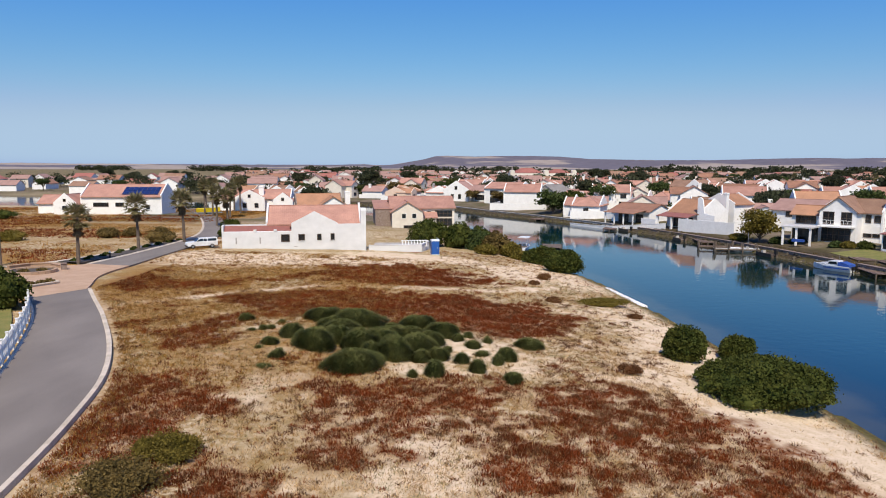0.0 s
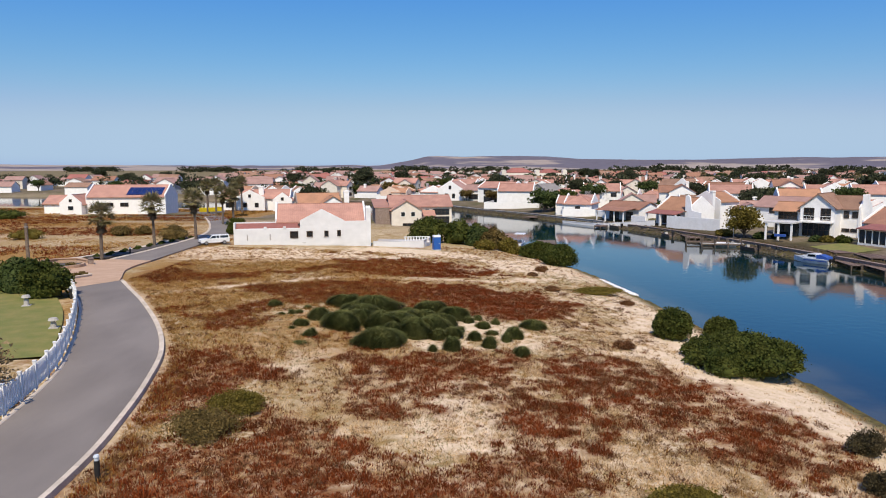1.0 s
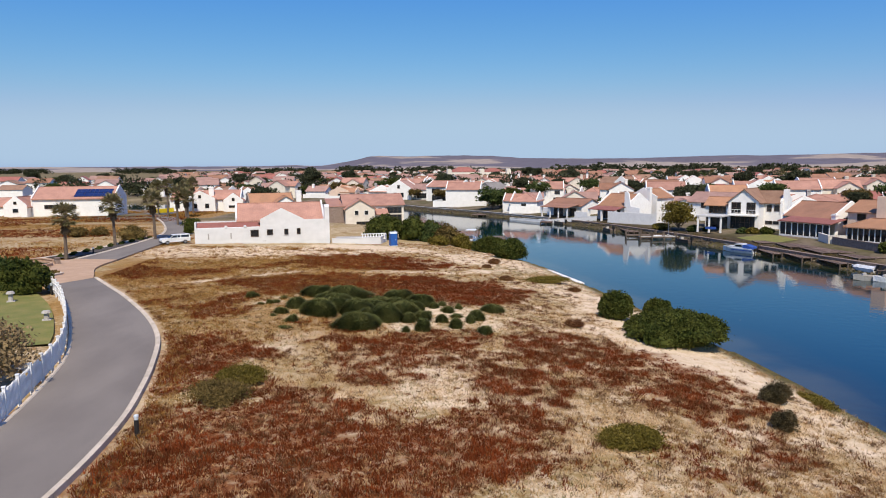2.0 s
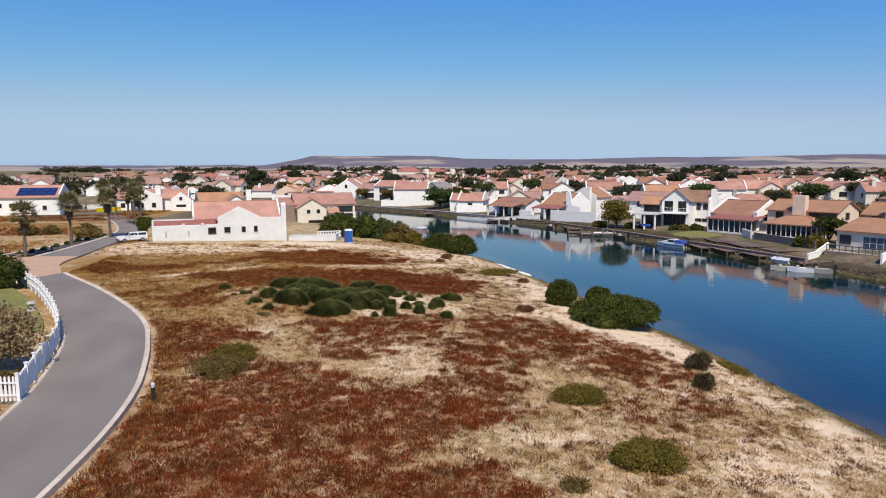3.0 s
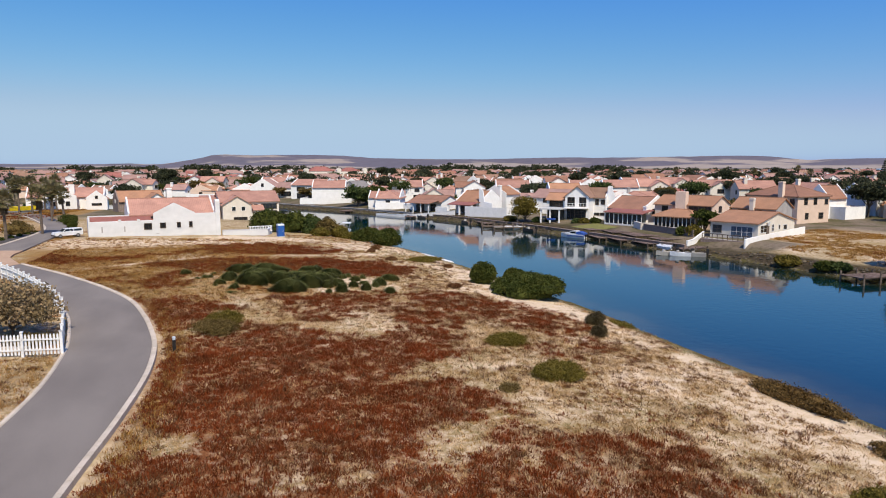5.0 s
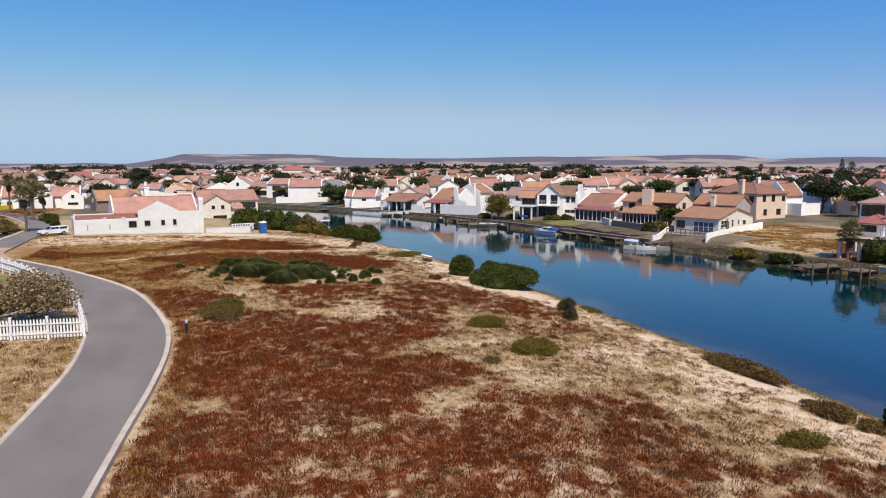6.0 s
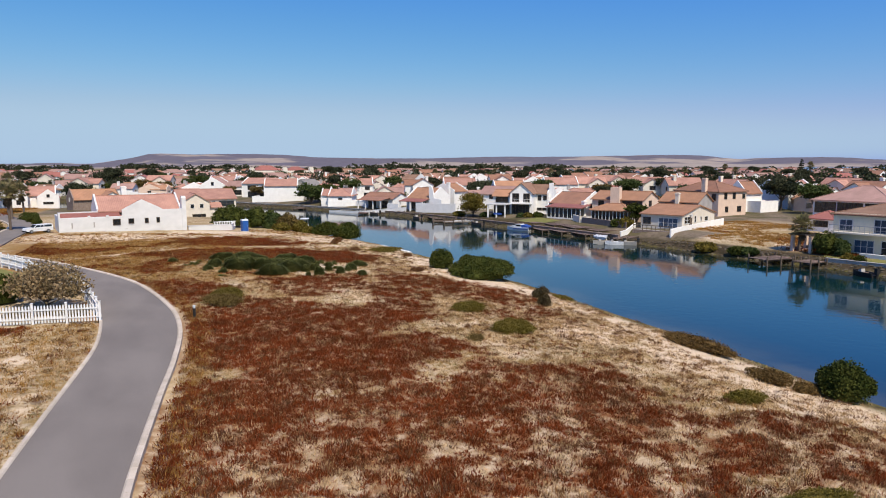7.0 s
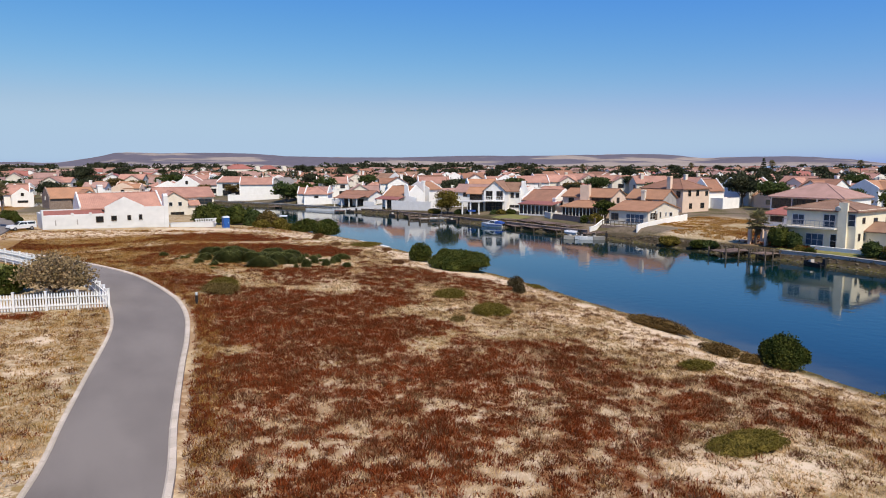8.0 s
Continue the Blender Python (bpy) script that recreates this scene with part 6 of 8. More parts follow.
# houses too far to tell apart
far_walls, far_roofs = {0: Geo(), 1: Geo()}, {0: Geo(), 1: Geo(), 2: Geo(), 3: Geo()}
for i in range(2100):
    az, r = radians(rng.uniform(-38, 72)), 335 + 800 * rng.rand() ** 1.3
    if az < radians(-16) and r > 560:
        continue
    x, y = -10 + r * math.sin(az), -15 + r * math.cos(az)
    if side_distance(FAR, np.array(x), np.array(y)) > -12 or not free(x, y, 12.5):
        continue
    PLACED.append((x, y))
    w, d, h, rise = rng.uniform(8, 14), rng.uniform(7, 9.5), rng.choice([3.0, 3.2, 5.3]), rng.uniform(1.8, 2.6)
    m = pose(x, y, land(x, y), 0, 0, rng.choice([0, 90]) + rng.uniform(-12, 12))
    b = Geo().prism([(-d / 2, -1), (d / 2, -1), (d / 2, h), (0, h + rise), (-d / 2, h)], "x", -w / 2, w / 2)
    far_walls[0 if rng.rand() < 0.82 else 1].add([m @ Vector(v) for v in b.v], b.f)
    b = roof_geo(-w / 2, w / 2, -d / 2, d / 2, h, "gx", rise)
    far_roofs[rng.choice([0, 0, 0, 1, 2, 3])].add([m @ Vector(v) for v in b.v], b.f)
for k, mats, tail in ((far_walls, (WHITE, CREAM), "walls of houses in the distance"), (far_roofs, (ROOF_DUSTY, ROOF_TERRA, ROOF_BROWN, ROOF_RED), "tiled roofs of houses in the distance")):
    for i, g in k.items():
        me = bpy.data.meshes.new("distant_houses")
        me.from_pydata([tuple(v) for v in g.v], [], g.f)
        me.materials.append(mats[i])
        tagged(new("distant_houses", me), ("white or rose", "cream or red-brown", "brown", "dark red")[i] + " " + tail, "houses", kind="stuff")

# dark garden trees too far to tell apart
cs, rs = [], []
for i in range(620):
    az, r = radians(rng.uniform(-36, 72)), 300 + 800 * rng.rand() ** 1.2
    x, y = -10 + r * math.sin(az), -15 + r * math.cos(az)
    if az < radians(-16) and r > 560 or side_distance(FAR, np.array(x), np.array(y)) > -12:
        continue
    k = rng.uniform(1.6, 4.0)
    for j in range(3):
        cs.append((x + rng.normal(0, k * 0.7), y + rng.normal(0, k * 0.7), land(x, y) + k * rng.uniform(0.5, 1.3)))
        rs.append((k, k, k * 0.9))
v, f = leaf_cloud(cs, rs, len(cs) * 70, 0.75, 31, jag=0.2)
tagged(new("distant_trees", raw_mesh("distant_trees", v, f, FAR_LEAF)), "dark garden trees among distant roofs", "trees", kind="stuff")

# hedges and garden shrubs between the houses
cs, rs = [], []
for i in range(1500):
    az, r = radians(rng.uniform(-34, 73)), rng.uniform(110, 360)
    x, y = -10 + r * math.sin(az), -15 + r * math.cos(az)
    if (side_distance(FAR, np.array(x), np.array(y)) < -24 or side_distance(NEAR, np.array(x), np.array(y)) > 12 and y > 205 and x > -75) and free(x, y, 6.0) and not (60 < x < 150 and 24 < y < 132):
        k = rng.uniform(0.7, 1.7)
        for j in range(2):
            cs.append((x + rng.normal(0, k), y + rng.normal(0, k), land(x, y) + k * rng.uniform(0.4, 0.9)))
            rs.append((k, k, k))
v, f = leaf_cloud(cs, rs, len(cs) * 90, 0.42, 37, jag=0.25)
tagged(new("yard_shrubs", raw_mesh("yard_shrubs", v, f, TREE_LEAF)), "dark green shrubs and hedges in the yards", "shrubs", kind="stuff")

# ---- trees between the houses ----
KINDS = [tree(0, 0, h, r, text, mat, 700 + i, leaves=n, size=s, group="trees among the houses") for i, (h, r, text, mat, n, s) in enumerate([
    (6.0, 3.2, "dense dark green tree among houses", TREE_LEAF, 3200, 0.28), (7.5, 3.6, "tall dark green tree among houses", FAR_LEAF, 3200, 0.33), (4.5, 2.8, "grey-green low tree among houses", TREE_GREY, 2600, 0.27), (9.0, 4.2, "broad dark gum tree among houses", FAR_LEAF, 3400, 0.4), (5.0, 3.4, "dense dark green garden tree", SHRUB, 3200, 0.27)])]
tree_spots = []
for i in range(1500):
    az, r = radians(rng.uniform(-36, 73)), rng.uniform(125, 600)
    x, y = -10 + r * math.sin(az), -15 + r * math.cos(az)
    if (side_distance(FAR, np.array(x), np.array(y)) < -14 or (side_distance(NEAR, np.array(x), np.array(y)) > 8 and y > 195)) and free(x, y, 5.6) and not (52 < x < 110 and y < 155) and not (x < 124 and y < 102) and not (x < -70 and y < 330):
        tree_spots.append((x, y))
tree_spots = tree_spots[:330]
tree_spots += [(134, 84), (130, 90), (138, 92), (127, 78), (140, 80), (33, 197), (43, 205), (47, 222), (51, 225), (116, 108), (121, 114), (128, 120), (138, 124), (145, 114), (109, 120), (152, 120)]
for i, (x, y) in enumerate(tree_spots):
    k = i % len(KINDS) if i < len(tree_spots) - 16 else (0, 1, 4)[i % 3]
    m = pose(x, y, land(x, y) - 0.1, 0, 0, rng.uniform(0, 360)) @ Matrix.Scale(rng.uniform(0.7, 1.25), 4)
    if i < len(KINDS):
        KINDS[i].matrix_world = m
    else:
        c = copy_thing(KINDS[k], m)
        s = m.to_scale()[0]
        c.scale = (s, s, s)
tree(54.4, 117.2, 6.0, 3.2, "dense olive-green tree beside a white house", SHRUB_OLIVE, 720, leaves=4200, size=0.26, trunk=0.15)
tree(73.4, 77.6, 4.6, 2.0, "dense green tree between two canal houses", SHRUB, 723, leaves=2600, size=0.3, trunk=0.12)
tree(29.1, 189.7, 6.5, 4.0, "dense green tree behind the quay", TREE_LEAF, 721, leaves=2600, size=0.4, trunk=0.12)
tree(35.1, 191.3, 6.0, 3.4, "dense green tree behind the quay", SHRUB, 722, leaves=2400, size=0.4, trunk=0.12)
for i, (x, y, r, h) in enumerate([(69.4, 30.9, 2.0, 3.4), (69.6, 28.6, 1.3, 2.4), (61.6, 46.2, 1.7, 1.6), (62.6, 40.6, 1.5, 1.3), (63.2, 38.6, 1.2, 1.1), (67.4, 73.4, 1.5, 2.0), (66.4, 75.6, 1.2, 1.6), (75.4, 76.0, 1.8, 3.0), (63.0, 104.6, 1.1, 1.0), (64.6, 102.6, 1.4, 1.2), (62.0, 106.4, 1.2, 1.0),
                                  (67.2, 25.9, 0.75, 0.9), (66.9, 23.9, 0.75, 0.9), (70.4, 17.2, 1.4, 2.2), (70.8, 14.6, 1.5, 2.0), (78, 33, 2.4, 3.0), (56.4, 115, 1.3, 1.2), (52.6, 122, 1.6, 1.3), (58.6, 113.6, 0.8, 0.8)]):
    bush(x, y, r, r, h, "dense green garden shrub on the far bank", (SHRUB, TREE_LEAF, SHRUB_OLIVE)[i % 3], 740 + i, leaves=1100, size=0.2, name="garden_shrub", group="garden shrubs on the far bank")


def date_palm(x, y, h, seed):
    return fan_palm(x, y, h, seed, "green feathery palm beside the quay")


date_palm(69.0, 35.0, 4.0, 330)
for i, (x, y, h) in enumerate([(281, 201, 11.7), (312, 175, 11.7), (241, 245, 9.0), (222, 281, 9.9), (307, 281, 10.8), (175, 335, 8.1), (143, 354, 8.1), (198, 308, 8.1), (106, 381, 8.1), (265, 233, 9.0)]):
    fan_palm(x, y, h, 340 + i, "tall thin palm above the far roofs")


def norfolk_pine(x, y, h):
    root = thing("norfolk_pine", x, y, land(x, y), 0, "tall dark tiered norfolk pine among roofs", "tree")
    part("trunk", Geo().beam((0, 0, 0), (0, 0, h), 0.35, 7, 0.05), BARK, root)
    r = np.random.RandomState(9)
    cs, rs = [], []
    for i in range(13):
        k = i / 13
        z, w = h * (0.12 + 0.85 * k), (1 - k) * h * 0.2 + 0.25
        for j in range(6):
            a = 2 * math.pi * j / 6 + i * 0.5
            cs.append((w * 0.6 * math.cos(a), w * 0.6 * math.sin(a), z))
            rs.append((w * 0.45, w * 0.45, 0.28))
    v, f = leaf_cloud(cs, rs, 1600, 0.45, 5)
    part("crown", raw_mesh("crown", v, f, FAR_LEAF), None, root)


norfolk_pine(299, 221, 15.5)


# ---- distance: belts of trees, hills and the sea ----
def belt(x0, y0, x1, y1, h, n, seed, label):
    r = np.random.RandomState(seed)
    k = r.rand(n)
    cs = np.stack([x0 + (x1 - x0) * k + r.normal(0, 6, n), y0 + (y1 - y0) * k + r.normal(0, 6, n), h * r.uniform(0.12, 0.62, n)], 1)
    rr = h * r.uniform(0.22, 0.42, n)
    v, f = leaf_cloud(cs, np.stack([rr * 1.3, rr * 1.3, rr], 1), n * 44, h * 0.12, seed)
    v[:, 2] = np.maximum(v[:, 2], 0.0)
    tagged(new("tree_belt", raw_mesh("tree_belt", v, f, FAR_LEAF)), label, "trees", kind="stuff")


def at_azimuth(deg, r):
    return -4.0 + r * math.sin(radians(deg)), -4.4 + r * math.cos(radians(deg))


for i, (a0, a1, r, h, n) in enumerate([(-27.7, -24.2, 2300, 18.1, 90), (-19.6, -15.9, 1900, 16.1, 90), (-15.9, -14.1, 1900, 11.4, 30), (-11.3, -4.9, 1250, 14.2, 110), (-3.2, -0.4, 1150, 16.1, 70), (0.4, 1.2, 1100, 13.3, 14), (1.3, 5.8, 1120, 14.2, 60), (5.9, 7.7, 1020, 14.2, 26), (7.7, 10.8, 1080, 12.3, 26),
                                        (16.4, 17.4, 980, 15.2, 14), (17.9, 20.7, 1000, 16.1, 40), (21.2, 22.0, 980, 14.2, 10), (22.3, 27.9, 1000, 16.1, 66), (28.8, 31.4, 1100, 10.4, 16), (31.4, 34.3, 1000, 15.2, 36), (35.1, 42.3, 1050, 11.4, 40), (42.3, 51.6, 1050, 10.4, 44), (53.5, 61.1, 1000, 12.3, 30), (11.2, 16.1, 1150, 11.4, 26)]):
    belt(*at_azimuth(a0, r), *at_azimuth(a1, r), h, n, 800 + i, "dark belt of gum trees on the horizon")

HILL_SHAPE = [(-60.0, 4.5), (-37.0, 3.6), (-31.2, 4.5), (-27.4, 3.6), (-14.4, 3.1), (-9.0, 2.7), (-6.3, 4.0), (-4.9, 2.7), (-4.0, 3.1), (-3.1, 5.4), (-1.9, 9.0), (-0.9, 13.1), (-0.2, 16.7), (0.8, 17.6), (3.1, 16.2), (5.4, 17.1), (7.9, 17.1), (10.3, 15.8), (12.5, 12.6), (17.6, 10.8), (22.2, 10.6), (25.3, 12.0),
              (27.7, 13.0), (29.6, 13.0), (31.2, 12.3), (33.2, 12.7), (37.8, 13.7), (41.4, 14.7), (44.2, 13.4), (46.0, 9.6), (46.9, 7.8), (48.8, 9.3), (52.5, 10.3), (54.4, 8.9), (56.8, 5.5), (58.7, 0.7), (61.1, -5.4), (75.1, -5.4)]
# Distance haze is mixed into the scrub's base colour as a mauve-grey tint.
HILL = material("hazy_hillside_scrub", (0.125, 0.108, 0.125), (0.32, 0.26, 0.215), scale=0.0022, mix=(0.50, 0.56), rough=1, fine=0.02, bump=0, streak=(1, 1, 10))


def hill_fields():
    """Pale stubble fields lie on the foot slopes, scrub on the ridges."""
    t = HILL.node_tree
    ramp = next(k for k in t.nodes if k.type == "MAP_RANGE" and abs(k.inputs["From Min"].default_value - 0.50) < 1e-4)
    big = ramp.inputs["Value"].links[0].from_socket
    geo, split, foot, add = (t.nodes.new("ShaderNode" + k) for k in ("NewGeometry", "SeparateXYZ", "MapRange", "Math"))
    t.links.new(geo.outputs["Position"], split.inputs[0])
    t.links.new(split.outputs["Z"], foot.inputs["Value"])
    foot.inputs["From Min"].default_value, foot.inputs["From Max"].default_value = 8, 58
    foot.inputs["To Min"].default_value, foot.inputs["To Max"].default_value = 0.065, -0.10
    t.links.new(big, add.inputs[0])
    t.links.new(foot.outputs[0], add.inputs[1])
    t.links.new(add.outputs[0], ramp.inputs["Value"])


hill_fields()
azs = np.arange(-60, 80.1, 0.25)
base_h = np.interp(azs, [a for a, _ in HILL_SHAPE], [h for _, h in HILL_SHAPE])
base_h = base_h + 0.9 * (fractal(azs * 10, azs * 0, 9, 71) - 0.5) * (base_h > 2)
rows_ = [(0.0, 3000, -6), (0.10, 3200, 0), (0.25, 3450, 0), (0.42, 3700, 0), (0.62, 3950, 0), (0.84, 4180, 0), (1.0, 4400, 0), (0.9, 4700, 0)]
hv = []
for j, (k, r, drop) in enumerate(rows_):
    wob = 1 + 0.35 * (fractal(azs * 12 + 90 * j, azs * 0 + j * 7, 24, 75) - 0.5) * (0.1 < k < 0.9)
    z = 13 + base_h * 4.09 * k * wob * (r / 4400) - 14 * (1 - k) + drop
    hv.append(np.stack([-4.0 + r * np.sin(np.radians(azs)), -4.4 + r * np.cos(np.radians(azs)), z], 1))
hv = np.concatenate(hv)
n_ = len(azs)
idx = np.arange(len(hv)).reshape(len(rows_), n_)
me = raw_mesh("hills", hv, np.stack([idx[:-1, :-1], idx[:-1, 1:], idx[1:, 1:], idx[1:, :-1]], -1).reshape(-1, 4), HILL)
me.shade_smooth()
tagged(new("backdrop_hills", me), "low purple-brown hills with pale fields, haze tinted into their colour", "hills", kind="structure")
SEA = material("sea_water", (0.10, 0.19, 0.27), (0.12, 0.22, 0.30), scale=0.01, rough=0.3, fine=0.1, bump=0)
g = Geo()
pts = [at_azimuth(a, r) for a, r in ((49, 1500), (80, 1300), (80, 4600), (62, 4600), (58, 2990), (49, 2990))]
g.add([(x, y, 1.6) for x, y in pts], [tuple(range(6))])
tagged(part("water_sea", g, SEA), "hazy blue sea in the distance", "sea", kind="structure")

# scrubby open ground behind the first row
cs, rs = [], []
for i in range(150):
    x, y = rng.uniform(88, 150), rng.uniform(84, 130)
    k = rng.uniform(0.7, 1.8)
    if free(x, y, 9):
        cs.append((x, y, land(x, y) + k * 0.3))
        rs.append((k * 1.3, k * 1.3, k))
v, f = leaf_cloud(cs, rs, len(cs) * 160, 0.3, 33, jag=0.2)
tagged(new("wild_shrubs", raw_mesh("wild_shrubs", v, f, TREE_GREY)), "wild green shrubs on open ground behind houses", "shrubs", kind="stuff")
low_wall("garden_wall", "long pale boundary wall before distant houses", [(82.6, 133.7), (101.0, 128.4), (121.7, 112.6)], 1.8, 0.25, WHITE)


# ---- vehicle, toilet, posts ----
def double_cab(x, y, rz, label):
    """A pick-up with a closed canopy, nose towards +x."""
    root = thing("pickup", x, y, land(x, y) + 0.05, rz, label, "car")
    g = Geo()
    side = [(-2.55, 0.45), (2.45, 0.42), (2.58, 0.62), (2.52, 0.95), (2.35, 1.08), (1.15, 1.16), (-2.55, 1.15)]
    g.prism(side, "y", -0.88, 0.88)
    part("body", g, CAR_WHITE, root)
    cabin = [(1.15, 1.15), (0.45, 1.72), (-0.75, 1.76), (-2.5, 1.76), (-2.58, 1.15)]
    g = Geo()
    n = len(cabin)
    g.add([(u, -0.84, w) if w < 1.3 else (u, -0.72, w) for u, w in cabin] + [(u, 0.84, w) if w < 1.3 else (u, 0.72, w) for u, w in cabin],
          [(i, (i + 1) % n, n + (i + 1) % n, n + i) for i in range(n)] + [tuple(range(n - 1, -1, -1)), tuple(range(n, 2 * n))])
    part("cabin", g, CAR_WHITE, root)
    for s in (-1, 1):
        for a, b, c, d in ((0.95, 0.42, -0.15, -0.15), (-0.25, -0.25, -0.72, -0.72), (-0.9, -0.9, -2.35, -2.35)):
            g = Geo().add([(a, s * 0.835, 1.22), (b, s * 0.745, 1.64), (c, s * 0.745, 1.64), (d, s * 0.835, 1.22), (a, s * 0.80, 1.22), (b, s * 0.71, 1.64), (c, s * 0.71, 1.64), (d, s * 0.80, 1.22)],
                          [(0, 1, 2, 3), (7, 6, 5, 4), (0, 4, 5, 1), (1, 5, 6, 2), (2, 6, 7, 3), (3, 7, 4, 0)])
            part("side_window", g, GLASS, root)
    g = Geo().add([(1.13, -0.75, 1.19), (1.13, 0.75, 1.19), (0.5, 0.66, 1.70), (0.5, -0.66, 1.70), (1.16, -0.75, 1.19), (1.16, 0.75, 1.19), (0.53, 0.66, 1.70), (0.53, -0.66, 1.70)],
                  [(0, 1, 2, 3), (4, 7, 6, 5), (0, 4, 5, 1), (1, 5, 6, 2), (2, 6, 7, 3), (3, 7, 4, 0)])
    part("windscreen", g, GLASS, root)
    part("rear_window", Geo().box(-2.6, -2.55, -0.65, 0.65, 1.2, 1.65), GLASS, root)
    part("tailgate", Geo().box(-2.62, -2.56, -0.8, 0.8, 0.55, 1.1), BLACK_PAINT, root)
    part("bumper", Geo().box(2.5, 2.66, -0.85, 0.85, 0.38, 0.6), BLACK_PAINT, root)
    for s in (-1, 1):
        part("headlight", Geo().box(2.42, 2.56, s * 0.7 - 0.13, s * 0.7 + 0.13, 0.78, 0.95), PALE_PLASTIC, root)
        part("wing_mirror", Geo().box(0.75, 0.88, s * 0.93 - 0.1, s * 0.93 + 0.1, 1.15, 1.32), BLACK_PAINT, root)
        for u in (-1.6, 1.62):
            w = part("wheel", Geo().beam((u, s * 0.62, 0.37), (u, s * 0.90, 0.37), 0.37, 16), RUBBER, root)
            part("rim", Geo().beam((u, s * 0.88, 0.37), (u, s * 0.915, 0.37), 0.22, 12), STEEL, w)
    return root


pickup = double_cab(-37.6, 91.6, 212, "white pick-up with canopy parked beside the new house")


for piece in pickup.children_recursive:
    piece.data.transform(Matrix.Scale(0.82, 4))


def portable_toilet(x, y, rz):
    root = thing("portable_toilet", x, y, land(x, y), rz, "blue plastic portable toilet with pale roof", "toilet")
    part("cabin", Geo().box(-0.55, 0.55, -0.55, 0.55, 0.12, 2.05), BLUE_PLASTIC, root)
    part("base", Geo().box(-0.6, 0.6, -0.6, 0.6, 0.0, 0.13), PALE_PLASTIC, root)
    part("roof", Geo().prism([(-0.58, 2.05), (0.58, 2.05), (0.5, 2.2), (0.2, 2.32), (-0.2, 2.32), (-0.5, 2.2)], "x", -0.58, 0.58), PALE_PLASTIC, root)
    d = part("door", Geo().box(-0.4, 0.4, -0.59, -0.55, 0.18, 1.95), BLUE_PLASTIC, root)
    part("handle", Geo().box(0.25, 0.33, -0.63, -0.59, 1.0, 1.15), PALE_PLASTIC, d)
    part("vent_pipe", Geo().beam((0.4, 0.4, 0.2), (0.4, 0.4, 2.5), 0.05, 8), PALE_PLASTIC, root)


portable_toilet(-4.4, 94.2, 12)


def bollard(x, y, h=0.95, r=0.1):
    root = thing("bollard_light", x, y, land(x, y), 0, "black bollard light with pale lens at the kerb", "bollard", "bollards by the road")
    part("post", Geo().beam((0, 0, -0.1), (0, 0, h * 0.78), r, 12), BLACK_PAINT, root)
    part("lens", Geo().beam((0, 0, h * 0.78), (0, 0, h * 0.92), r * 0.85, 12), PALE_PLASTIC, root)
    part("cap", Geo().beam((0, 0, h * 0.92), (0, 0, h), r * 1.1, 12, r * 0.8), PALE_PLASTIC, root)


for x, y in ((-17.9, 14.3), (-44.8, 79.5), (-44.6, 97.0), (-36.0, 47.6)):
    bollard(x, y)


def sandbag_revetment():
    """Pale filled bags lying end to end along the water's edge."""
    root = thing("sandbag_revetment", 17.6, 66.0, WATER_Z, 97, "white sandbag revetment at the water's edge", "revetment")
    for i in range(7):
        g = Geo()
        pts, n = [], 10
        for k, w in ((-0.85, 0.5), (-0.7, 0.9), (0.0, 1.0), (0.7, 0.9), (0.85, 0.5)):
            pts += [(i * 1.55 + k, 0.5 * w * math.cos(6.283 * q / n), 0.12 + 0.26 * w * math.sin(6.283 * q / n)) for q in range(n)]
        faces = [(a * n + q, a * n + (q + 1) % n, (a + 1) * n + (q + 1) % n, (a + 1) * n + q) for a in range(4) for q in range(n)]
        part("sandbag", g.add(pts, faces + [tuple(range(n)), tuple(range(4 * n, 5 * n))]), FENCE_PAINT, root, smooth_it=True)


sandbag_revetment()


def timber_pole(x, y, h):
    root = thing("timber_pole", x, y, land(x, y), 0, "short dark timber pole in dry grass", "pole")
    part("pole", Geo().beam((0, 0, -0.2), (0, 0, h), 0.2, 10, 0.18), TIMBER, root)
    part("collar", Geo().beam((0, 0, h - 0.5), (0, 0, h - 0.4), 0.23, 10), STEEL, root)


timber_pole(-54.0, 72.6, 4.6)


def garden_ornament(x, y, h, mat, name, label):
    root = thing(name, x, y, land(x, y), 20, label, name.split("_")[-1])
    part("base", Geo().box(-0.3, 0.3, -0.3, 0.3, 0, 0.15), mat, root)
    part("shaft", Geo().beam((0, 0, 0.15), (0, 0, h * 0.8), 0.2, 10, 0.16), mat, root)
    part("top", Geo().beam((0, 0, h * 0.8), (0, 0, h), 0.34, 10, 0.25), mat, root)


